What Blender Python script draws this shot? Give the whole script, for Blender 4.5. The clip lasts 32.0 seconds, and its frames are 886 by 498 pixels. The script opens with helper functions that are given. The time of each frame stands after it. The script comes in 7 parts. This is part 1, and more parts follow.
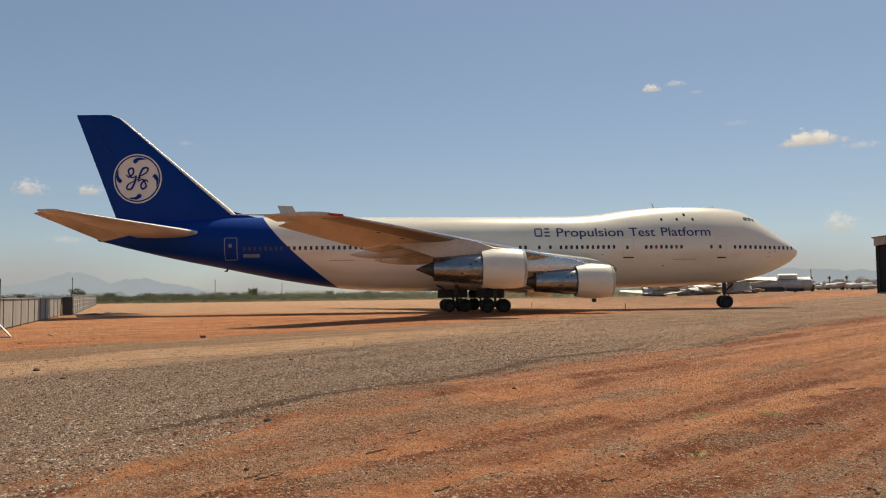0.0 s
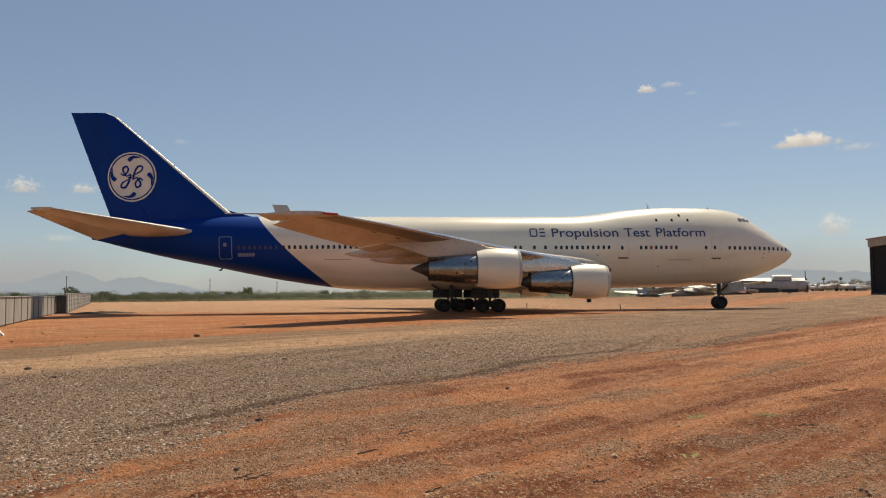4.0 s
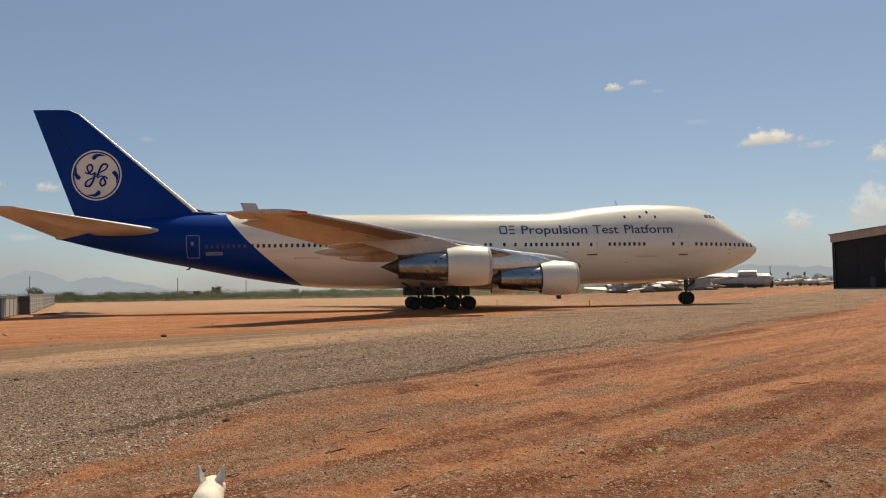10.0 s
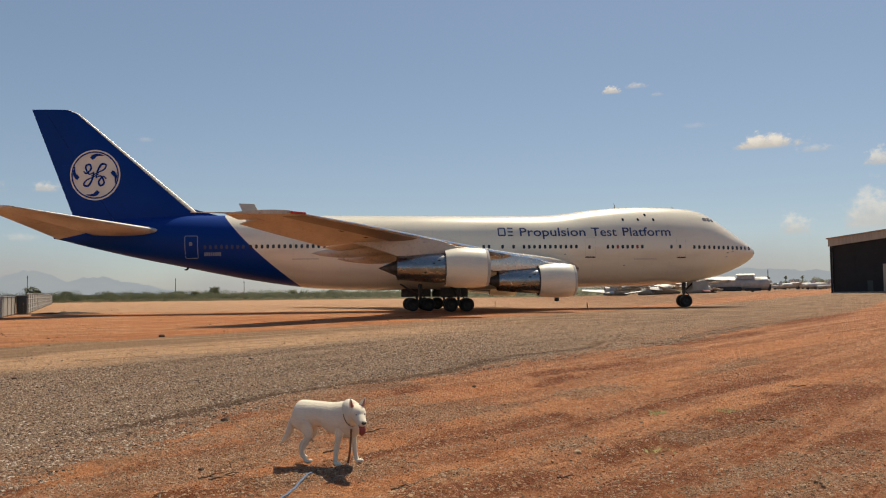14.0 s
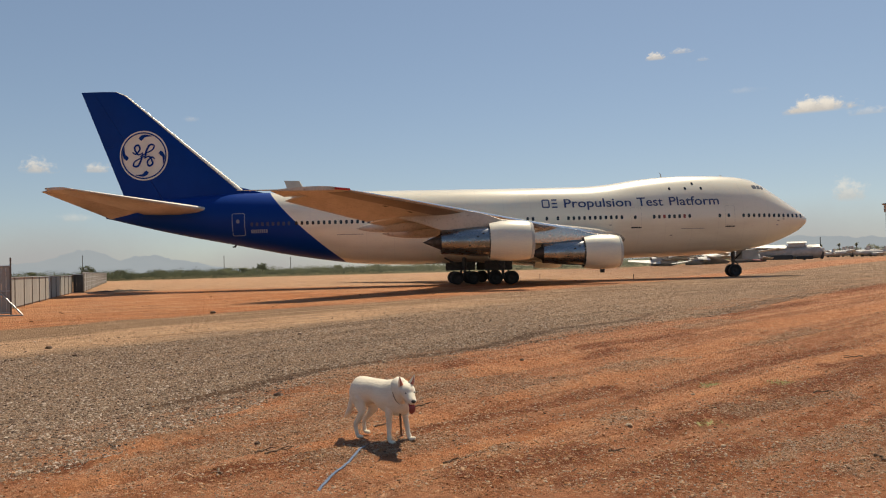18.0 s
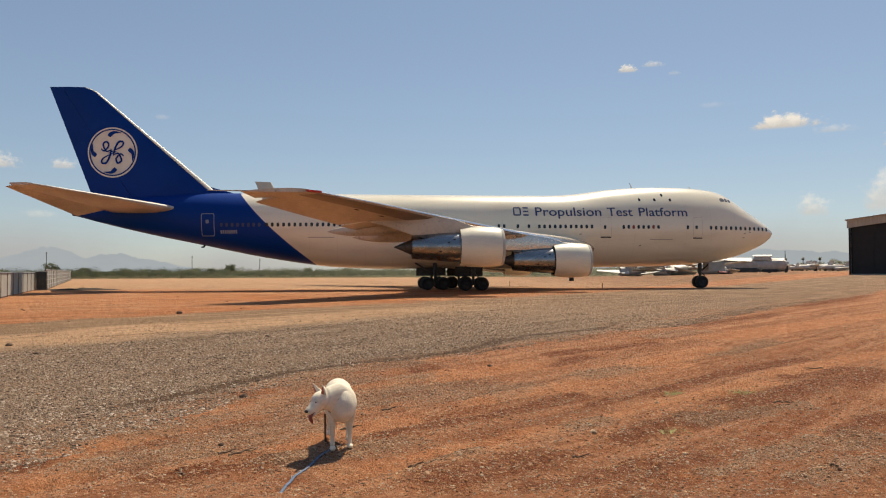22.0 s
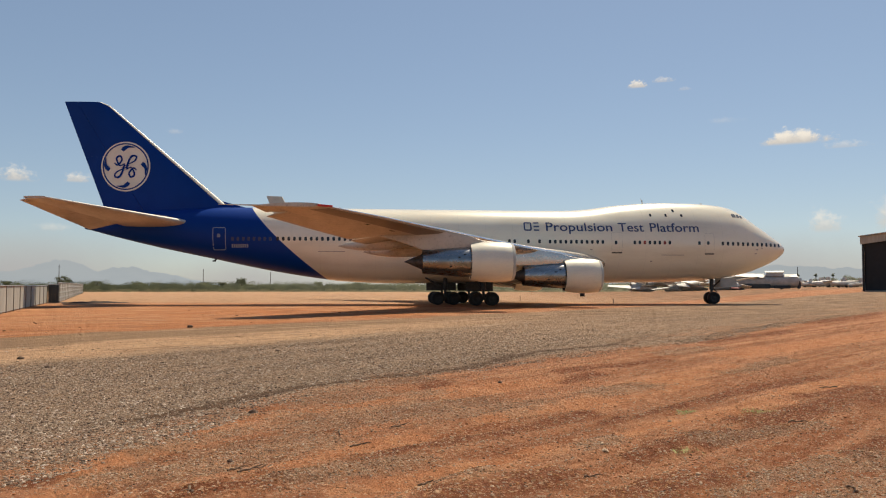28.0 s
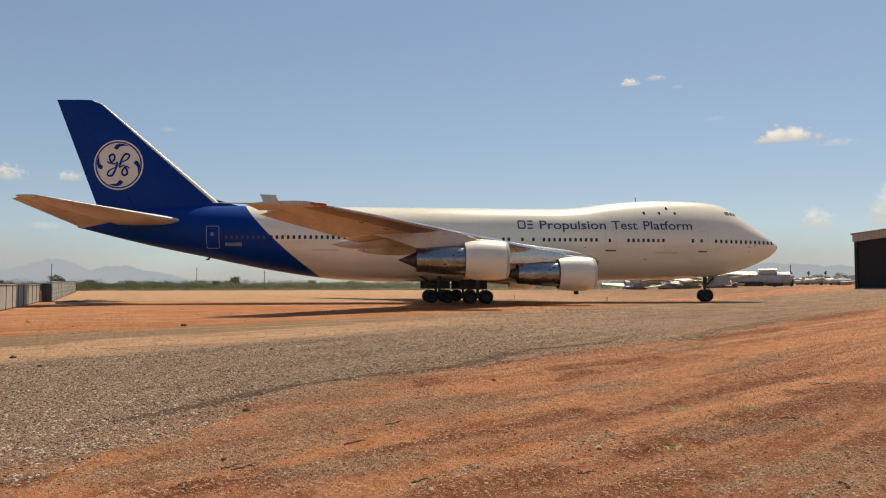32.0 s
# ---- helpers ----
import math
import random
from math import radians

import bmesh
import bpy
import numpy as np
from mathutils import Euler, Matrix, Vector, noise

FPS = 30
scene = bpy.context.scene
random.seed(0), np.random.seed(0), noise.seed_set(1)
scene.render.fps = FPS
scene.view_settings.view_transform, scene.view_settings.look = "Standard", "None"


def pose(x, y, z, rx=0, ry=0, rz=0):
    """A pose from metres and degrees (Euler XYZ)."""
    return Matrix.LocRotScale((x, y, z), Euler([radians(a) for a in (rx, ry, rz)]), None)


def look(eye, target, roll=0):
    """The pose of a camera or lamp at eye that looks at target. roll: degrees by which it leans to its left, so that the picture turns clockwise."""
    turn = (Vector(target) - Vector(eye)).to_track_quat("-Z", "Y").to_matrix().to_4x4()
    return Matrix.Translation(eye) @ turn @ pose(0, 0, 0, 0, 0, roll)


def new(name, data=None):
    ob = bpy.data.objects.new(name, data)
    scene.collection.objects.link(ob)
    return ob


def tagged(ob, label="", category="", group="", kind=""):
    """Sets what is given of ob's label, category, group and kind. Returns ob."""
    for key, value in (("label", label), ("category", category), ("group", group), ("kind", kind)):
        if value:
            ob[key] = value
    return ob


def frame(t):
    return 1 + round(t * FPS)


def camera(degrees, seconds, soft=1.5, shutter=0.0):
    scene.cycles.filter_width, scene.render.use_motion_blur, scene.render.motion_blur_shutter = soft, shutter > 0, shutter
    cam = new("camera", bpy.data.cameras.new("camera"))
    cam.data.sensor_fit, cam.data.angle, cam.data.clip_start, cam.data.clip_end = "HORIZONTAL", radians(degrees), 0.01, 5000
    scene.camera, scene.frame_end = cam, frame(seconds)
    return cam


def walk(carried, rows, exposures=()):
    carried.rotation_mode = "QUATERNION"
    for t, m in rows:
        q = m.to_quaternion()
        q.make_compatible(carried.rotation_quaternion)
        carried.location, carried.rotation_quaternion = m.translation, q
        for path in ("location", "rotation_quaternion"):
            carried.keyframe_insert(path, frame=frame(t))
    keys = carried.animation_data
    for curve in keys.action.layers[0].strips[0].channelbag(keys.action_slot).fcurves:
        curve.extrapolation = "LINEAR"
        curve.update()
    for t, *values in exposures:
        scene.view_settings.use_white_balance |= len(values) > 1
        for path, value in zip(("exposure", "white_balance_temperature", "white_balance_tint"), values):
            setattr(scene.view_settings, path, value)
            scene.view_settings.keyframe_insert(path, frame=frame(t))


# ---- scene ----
# The camera: hand-held on one spot, at a standing person's eye height.
cam = camera(59.0, 32.0, soft=1.12)
PATH = [
    (0, 0.005, 0.004, 1.817, 93.22, 0.70, 0.00),
    (0.5, 0.030, -0.029, 1.819, 93.25, 0.44, -0.87),
    (1, 0.045, -0.019, 1.810, 92.96, 1.03, -1.36),
    (1.5, 0.022, 0.037, 1.809, 93.07, 1.01, -0.35),
    (2, 0.034, 0.023, 1.812, 93.29, 1.30, -0.28),
    (2.5, 0.035, 0.035, 1.819, 93.19, 1.48, -0.18),
    (3, 0.034, 0.031, 1.821, 93.24, 1.17, -0.26),
    (3.5, 0.036, 0.038, 1.814, 93.20, 0.77, -0.29),
    (5.5, 0.038, 0.053, 1.815, 93.23, -0.14, -0.84),
    (6, 0.042, 0.037, 1.814, 93.45, -0.23, -1.22),
    (6.5, 0.056, 0.021, 1.814, 93.54, -0.05, -1.54),
    (7, 0.061, 0.019, 1.809, 93.46, 0.31, -1.69),
    (7.5, 0.054, 0.029, 1.806, 93.47, 0.38, -1.67),
    (8, 0.061, 0.012, 1.817, 93.94, 0.64, -1.73),
    (8.5, 0.081, 0.040, 1.801, 93.18, 1.70, -2.84),
    (9, 0.076, 0.048, 1.805, 92.59, 0.99, -2.49),
    (9.5, 0.076, 0.041, 1.808, 92.53, 0.91, -2.37),
    (10, 0.071, 0.044, 1.818, 93.00, 0.93, -2.48),
    (10.5, 0.074, 0.023, 1.816, 93.27, 1.44, -2.51),
    (11, 0.080, 0.024, 1.811, 93.16, 1.52, -2.56),
    (11.5, 0.074, 0.019, 1.818, 93.16, 1.37, -2.35),
    (12, 0.067, 0.034, 1.809, 93.16, 1.23, -2.45),
    (12.5, 0.073, 0.016, 1.808, 93.18, 1.06, -2.46),
    (13, 0.070, 0.006, 1.813, 93.08, 0.96, -2.37),
    (13.5, 0.080, 0.016, 1.803, 93.33, 0.85, -2.51),
    (14, 0.070, 0.001, 1.805, 93.13, 0.63, -2.62),
    (14.5, 0.051, 0.027, 1.805, 93.08, 0.43, -1.91),
    (16.5, 0.033, -0.007, 1.809, 92.14, -0.64, -1.13),
    (17, 0.031, 0.006, 1.798, 92.21, -0.52, -0.62),
    (17.5, 0.021, 0.003, 1.807, 92.56, -0.12, -0.24),
    (18, 0.031, 0.009, 1.826, 91.23, 1.49, 0.60),
    (18.5, 0.032, -0.001, 1.816, 90.97, 1.30, 0.06),
    (19, 0.027, 0.006, 1.811, 90.98, 0.82, 0.02),
    (19.5, 0.014, 0.005, 1.808, 91.30, 0.51, -0.18),
    (20, 0.027, -0.007, 1.817, 91.26, 0.28, -0.27),
    (20.5, 0.031, -0.014, 1.818, 91.51, 0.51, -0.35),
    (21, 0.048, -0.018, 1.821, 91.47, 0.24, -1.23),
    (21.5, 0.043, -0.037, 1.832, 91.72, 0.24, -1.40),
    (22, 0.039, -0.016, 1.815, 91.60, 0.21, -1.56),
    (22.5, 0.045, -0.031, 1.825, 91.79, 0.29, -1.73),
    (23, 0.052, 0.001, 1.813, 91.81, 0.19, -1.29),
    (23.5, 0.068, 0.019, 1.810, 91.63, -0.06, -1.26),
    (24, 0.049, -0.002, 1.817, 91.84, 0.00, -1.28),
    (24.5, 0.054, 0.021, 1.819, 91.85, 0.05, -1.41),
    (26.5, 0.047, 0.009, 1.841, 92.60, 0.12, -0.97),
    (27, 0.042, 0.026, 1.846, 92.83, 0.26, -0.79),
    (27.5, 0.037, 0.034, 1.840, 92.65, -0.12, -0.70),
    (28, 0.035, 0.012, 1.834, 92.67, -0.05, -0.81),
    (28.5, 0.037, 0.008, 1.826, 92.55, 0.12, -0.95),
    (29, 0.030, -0.001, 1.822, 92.49, 0.07, -0.70),
    (29.5, 0.034, -0.005, 1.832, 92.29, -0.06, -0.67),
    (30, 0.030, -0.001, 1.830, 92.42, -0.06, -0.69),
    (30.5, 0.041, 0.005, 1.829, 92.11, 0.21, -0.67),
    (31, 0.049, 0.030, 1.830, 92.11, 0.33, -0.92),
    (31.5, 0.037, 0.014, 1.828, 92.39, 0.23, -1.09),
    (32, 0.038, 0.003, 1.829, 92.54, 0.05, -1.24),
]
walk(cam, [(t, pose(*r)) for t, *r in PATH], exposures=[(t, e, 7250, 9) for t, e in ((0, 0.09), (14.5, 0.09), (17, 0.11), (18, 0.13), (20, 0.22), (32, 0.24))])

# Light: a high desert sun beyond the aircraft, under a hazy blue sky.
SUN_AZ, SUN_EL = radians(26), radians(58)          # azimuth from +y towards +x
world = bpy.data.worlds.new("desert_sky")
scene.world = world
world.use_nodes = True
wn = world.node_tree
sky = wn.nodes.new("ShaderNodeTexSky")
sky.sky_type, sky.sun_disc = "NISHITA", False
sky.sun_elevation, sky.sun_rotation = SUN_EL, SUN_AZ
sky.air_density, sky.dust_density, sky.ozone_density, sky.altitude = 1.0, 0.6, 3.0, 750
wn.nodes["Background"].inputs["Strength"].default_value = 0.131
soften = wn.nodes.new("ShaderNodeGamma")          # summer haze evens the sky out
soften.inputs["Gamma"].default_value = 0.70
wn.links.new(sky.outputs[0], soften.inputs["Color"])
tint = wn.nodes.new("ShaderNodeMix")
tint.data_type, tint.blend_type = "RGBA", "MULTIPLY"
tint.inputs[0].default_value, tint.inputs[7].default_value = 1.0, (0.905, 0.985, 1.10, 1)
wn.links.new(soften.outputs[0], tint.inputs[6])
wn.links.new(tint.outputs[2], wn.nodes["Background"].inputs["Color"])
sun = new("sun", bpy.data.lights.new("sun", "SUN"))
sun.data.energy, sun.data.angle, sun.data.color = 5.0, radians(0.55), (1.0, 0.91, 0.76)
sd = Vector((math.sin(SUN_AZ) * math.cos(SUN_EL), math.cos(SUN_AZ) * math.cos(SUN_EL), math.sin(SUN_EL)))
sun.matrix_world = look(sd * 50, (0, 0, 0))


# ---------- materials ----------
class Nodes:
    """Short forms for building a node tree."""

    def __init__(self, name):
        self.m = bpy.data.materials.new(name)
        self.m.use_nodes = True
        self.t = self.m.node_tree
        self.b = self.t.nodes["Principled BSDF"]
        self.out = self.t.nodes["Material Output"]

    def put(self, socket, v):
        if hasattr(v, "is_linked"):
            self.t.links.new(v, socket)
        elif isinstance(v, tuple) and len(v) == 3 and socket.type == "RGBA":
            socket.default_value = (*v, 1)
        else:
            socket.default_value = v

    def node(self, kind, out=0, props=None, **ins):
        n = self.t.nodes.new(kind)
        for k, v in (props or {}).items():
            if k == "operation":
                n.operation = v
            elif k == "interpolation_type":
                n.interpolation_type = v
            elif k == "feature":
                n.feature = v
        for k, v in ins.items():
            key = int(k[1:]) if k[0] == "i" and k[1:].isdigit() else k.replace("_", " ")
            self.put(n.inputs[key], v)
        return n.outputs[out]

    def math(self, op, a, b=0.0, c=0.0):
        return self.node("ShaderNodeMath", props={"operation": op}, i0=a, i1=b, i2=c)

    def step(self, v, lo, hi):
        return self.node("ShaderNodeMapRange", props={"interpolation_type": "SMOOTHSTEP"}, Value=v, i1=lo, i2=hi)

    def mix(self, f, a, b):
        n = self.t.nodes.new("ShaderNodeMix")
        n.data_type = "RGBA"
        self.put(n.inputs[0], f), self.put(n.inputs[6], a), self.put(n.inputs[7], b)
        return n.outputs[2]

    def noise(self, vec, scale, detail=4.0, rough=0.55):
        return self.node("ShaderNodeTexNoise", Vector=vec, Scale=scale, Detail=detail, Roughness=rough)

    def obj(self):
        return self.node("ShaderNodeTexCoord", out=3)

    def pos(self):
        return self.node("ShaderNodeNewGeometry", out=0)

    def stretch(self, vec, x, y, z):
        return self.node("ShaderNodeVectorMath", props={"operation": "MULTIPLY"}, i0=vec, i1=(x, y, z))

    def split(self, vec):
        n = self.t.nodes.new("ShaderNodeSeparateXYZ")
        self.t.links.new(vec, n.inputs[0])
        return n.outputs

    def bump(self, h, strength, dist):
        self.put(self.b.inputs["Normal"], self.node("ShaderNodeBump", Height=h, Strength=strength, Distance=dist))

    def set(self, **ins):
        for k, v in ins.items():
            self.put(self.b.inputs[k.replace("_", " ")], v)
        return self.m


def surface(name, c1, c2, rough=0.6, metal=0.0, scale=3.0, bump=0.1, fine=60.0, dist=0.01, lo=0.35, hi=0.65, coat=0.0, streak=(1, 1, 1)):
    """A surface of two tones at two scales, with a fine relief."""
    n = Nodes(name)
    o = n.stretch(n.obj(), *streak)
    big, small = n.noise(o, scale, 5), n.noise(o, fine, 3)
    f = n.step(n.math("ADD", n.math("MULTIPLY", big, 0.7), n.math("MULTIPLY", small, 0.3)), lo, hi)
    n.set(Base_Color=n.mix(f, c1, c2), Metallic=metal, Coat_Weight=coat,
          Roughness=n.math("ADD", rough - 0.06, n.math("MULTIPLY", small, 0.12)))
    n.bump(small, bump, dist)
    return n.m


WHITE = (0.80, 0.745, 0.60)
M_WHITE = surface("aged_white_paint", WHITE, (0.62, 0.585, 0.51), 0.33, 0, 0.5, 0.03, 12, 0.004, 0.4, 0.75, streak=(0.3, 1, 1.5))
BLUE = (0.0, 0.036, 0.225)
M_BLUE = surface("deep_blue_paint", BLUE, (0.0, 0.031, 0.195), 0.4, 0, 0.4, 0.02, 14, 0.004)
M_BLUE.node_tree.nodes["Principled BSDF"].inputs["Specular IOR Level"].default_value = 0.12
M_NAVY = surface("navy_lettering", (0.018, 0.038, 0.115), (0.03, 0.052, 0.15), 0.4, 0, 2, 0.02)
M_LOGO = surface("logo_white", (0.74, 0.72, 0.645), (0.63, 0.61, 0.545), 0.45, 0, 0.6, 0.02)
M_GREY = surface("aged_grey_paint", (0.50, 0.49, 0.46), (0.36, 0.34, 0.31), 0.45, 0, 0.8, 0.05)
# dark brown that paints the shaded strip of the lower wing
M_UNDER = surface("underwing_shade_paint", (0.25, 0.19, 0.145), (0.18, 0.135, 0.105), 0.45, 0.2, 0.6, 0.03, 9, 0.004)
M_STEEL = surface("bare_engine_steel", (0.33, 0.345, 0.36), (0.23, 0.235, 0.24), 0.28, 1.0, 1.6, 0.02, 5, 0.004, streak=(0.4, 1, 1))
M_BRIGHT = surface("bare_bright_aluminium", (0.86, 0.85, 0.83), (0.70, 0.69, 0.67), 0.2, 1.0, 1.0, 0.02, 20, 0.003)
M_SOOT = surface("sooty_exhaust_metal", (0.06, 0.055, 0.05), (0.12, 0.11, 0.10), 0.55, 0.6, 3, 0.1)
M_DARK = surface("dark_gap", (0.012, 0.012, 0.013), (0.02, 0.02, 0.02), 0.7, 0, 3, 0.05)
M_GLASS = surface("dark_cabin_window", (0.015, 0.018, 0.024), (0.03, 0.034, 0.04), 0.12, 0, 3, 0.0)
M_PANE = surface("grey_cockpit_glass", (0.10, 0.105, 0.11), (0.16, 0.165, 0.17), 0.15, 0, 3, 0.0)
M_REDGLASS = surface("red_window_cover", (0.28, 0.03, 0.02), (0.2, 0.03, 0.02), 0.4, 0, 3, 0.0)
M_OLDGLASS = surface("painted_over_window", (0.012, 0.035, 0.11), (0.02, 0.04, 0.10), 0.35, 0, 3, 0.0)
M_LINE = surface("door_outline_paint", (0.22, 0.26, 0.34), (0.16, 0.20, 0.28), 0.5, 0, 3, 0.0)
M_SEAM = surface("panel_seam", (0.26, 0.24, 0.21), (0.34, 0.31, 0.28), 0.5, 0, 3, 0.0)
M_TYRE = surface("tyre_rubber", (0.012, 0.012, 0.012), (0.024, 0.022, 0.02), 0.85, 0, 4, 0.15)
M_HUB = surface("wheel_hub", (0.02, 0.019, 0.018), (0.035, 0.032, 0.03), 0.6, 0.3, 5, 0.1)
M_STRUT = surface("gear_strut", (0.055, 0.053, 0.05), (0.03, 0.03, 0.03), 0.5, 0.4, 4, 0.1)
M_RED = surface("red_cover", (0.55, 0.03, 0.02), (0.42, 0.03, 0.02), 0.5, 0, 4, 0.05)


def fuselage_paint():
    """White with a blue tail; the border sweeps forward as it runs down the side."""
    n = Nodes("fuselage_paint")
    o = n.obj()
    x, y, z = n.split(o)
    u = n.math("MAXIMUM", n.math("SUBTRACT", 9.25, z), 0.0)
    edge = n.math("ADD", n.math("MULTIPLY", u, 0.765), n.math("MULTIPLY", n.math("MULTIPLY", u, u), 0.042))
    blue = n.step(n.math("SUBTRACT", n.math("ADD", edge, -53.4), x), -0.03, 0.03)
    big = n.noise(n.stretch(o, 0.25, 1, 1.2), 0.6, 5)
    small = n.noise(n.stretch(o, 0.3, 1, 1), 9, 4)
    white = n.mix(n.step(big, 0.42, 0.75), WHITE, (0.70, 0.635, 0.50))
    white = n.mix(n.math("MULTIPLY", n.step(small, 0.55, 0.8), 0.35), white, (0.50, 0.46, 0.40))
    # circumferential and lengthwise panel joints
    ring = n.math("ABSOLUTE", n.math("SUBTRACT", n.math("FRACT", n.math("DIVIDE", x, 2.6)), 0.5))
    line = n.math("MULTIPLY", n.step(ring, 0.492, 0.499), 0.22)
    white = n.mix(line, white, (0.34, 0.31, 0.28))
    n.set(Base_Color=n.mix(blue, white, n.mix(big, BLUE, (0.0, 0.031, 0.195))), Specular_IOR_Level=n.math("SUBTRACT", 0.5, n.math("MULTIPLY", blue, 0.38)), Roughness=n.math("ADD", n.math("ADD", 0.19, n.math("MULTIPLY", blue, 0.17)), n.math("MULTIPLY", small, 0.12)), Coat_Weight=n.math("MULTIPLY", n.math("SUBTRACT", 1.0, blue), 0.6), Coat_Roughness=0.12)
    n.bump(n.math("ADD", n.math("MULTIPLY", line, -2.0), n.noise(o, 1.3, 3)), 0.05, 0.02)
    return n.m


M_FUSE = fuselage_paint()


def wing_skin(name, root):
    """Painted outer panels, bare alloy nearer than root to the body, with panel joints across both."""
    n = Nodes(name)
    o = n.obj()
    x, y, z = n.split(o)
    ay = n.math("ABSOLUTE", y)
    big, small = n.noise(n.stretch(o, 1, 0.4, 1), 0.5, 5), n.noise(o, 7, 4)
    bare = n.step(n.math("ADD", ay, n.math("MULTIPLY", big, 4.0)), root + 2.5, root)
    sheet = n.math("MULTIPLY", n.math("FLOOR", n.math("DIVIDE", n.math("ADD", ay, n.math("MULTIPLY", x, 0.5)), 1.9)), 0.37)
    tone = n.math("FRACT", n.math("MULTIPLY", sheet, 7.3))
    paint = n.mix(n.step(n.math("ADD", n.math("MULTIPLY", big, 0.7), n.math("MULTIPLY", small, 0.3)), 0.38, 0.62), (0.55, 0.475, 0.395), (0.41, 0.345, 0.275))
    metal = n.mix(n.math("ADD", n.math("MULTIPLY", tone, 0.5), n.math("MULTIPLY", big, 0.5)), (0.74, 0.71, 0.66), (0.47, 0.44, 0.40))
    col = n.mix(bare, paint, metal)
    rib = n.math("ABSOLUTE", n.math("SUBTRACT", n.math("FRACT", n.math("DIVIDE", ay, 1.55)), 0.5))
    seam = n.math("MULTIPLY", n.step(rib, 0.485, 0.497), 0.45)
    col = n.mix(seam, col, (0.12, 0.10, 0.08))
    col = n.mix(n.math("MULTIPLY", n.math("MULTIPLY", n.step(small, 0.60, 0.72), 0.35), n.math("SUBTRACT", 1.0, n.math("MULTIPLY", bare, 0.7))), col, (0.16, 0.12, 0.09))
    n.set(Base_Color=col, Metallic=n.math("ADD", 0.15, n.math("MULTIPLY", bare, 0.7)), Roughness=n.math("SUBTRACT", n.math("ADD", 0.40, n.math("MULTIPLY", n.math("SUBTRACT", small, 0.5), 0.1)), n.math("MULTIPLY", bare, 0.14)))
    n.bump(n.math("ADD", n.noise(o, 0.5, 1), n.math("MULTIPLY", seam, -0.6)), 0.08, 0.03)
    return n.m


M_SKIN = wing_skin("wing_skin", 15.0)
M_TAILSKIN = wing_skin("tailplane_skin", -4.0)

ROAD = (0.572, 0.82)     # the way that the road runs
TRACK = (0.69, 0.724)    # the way that the wheel tracks run over the dirt


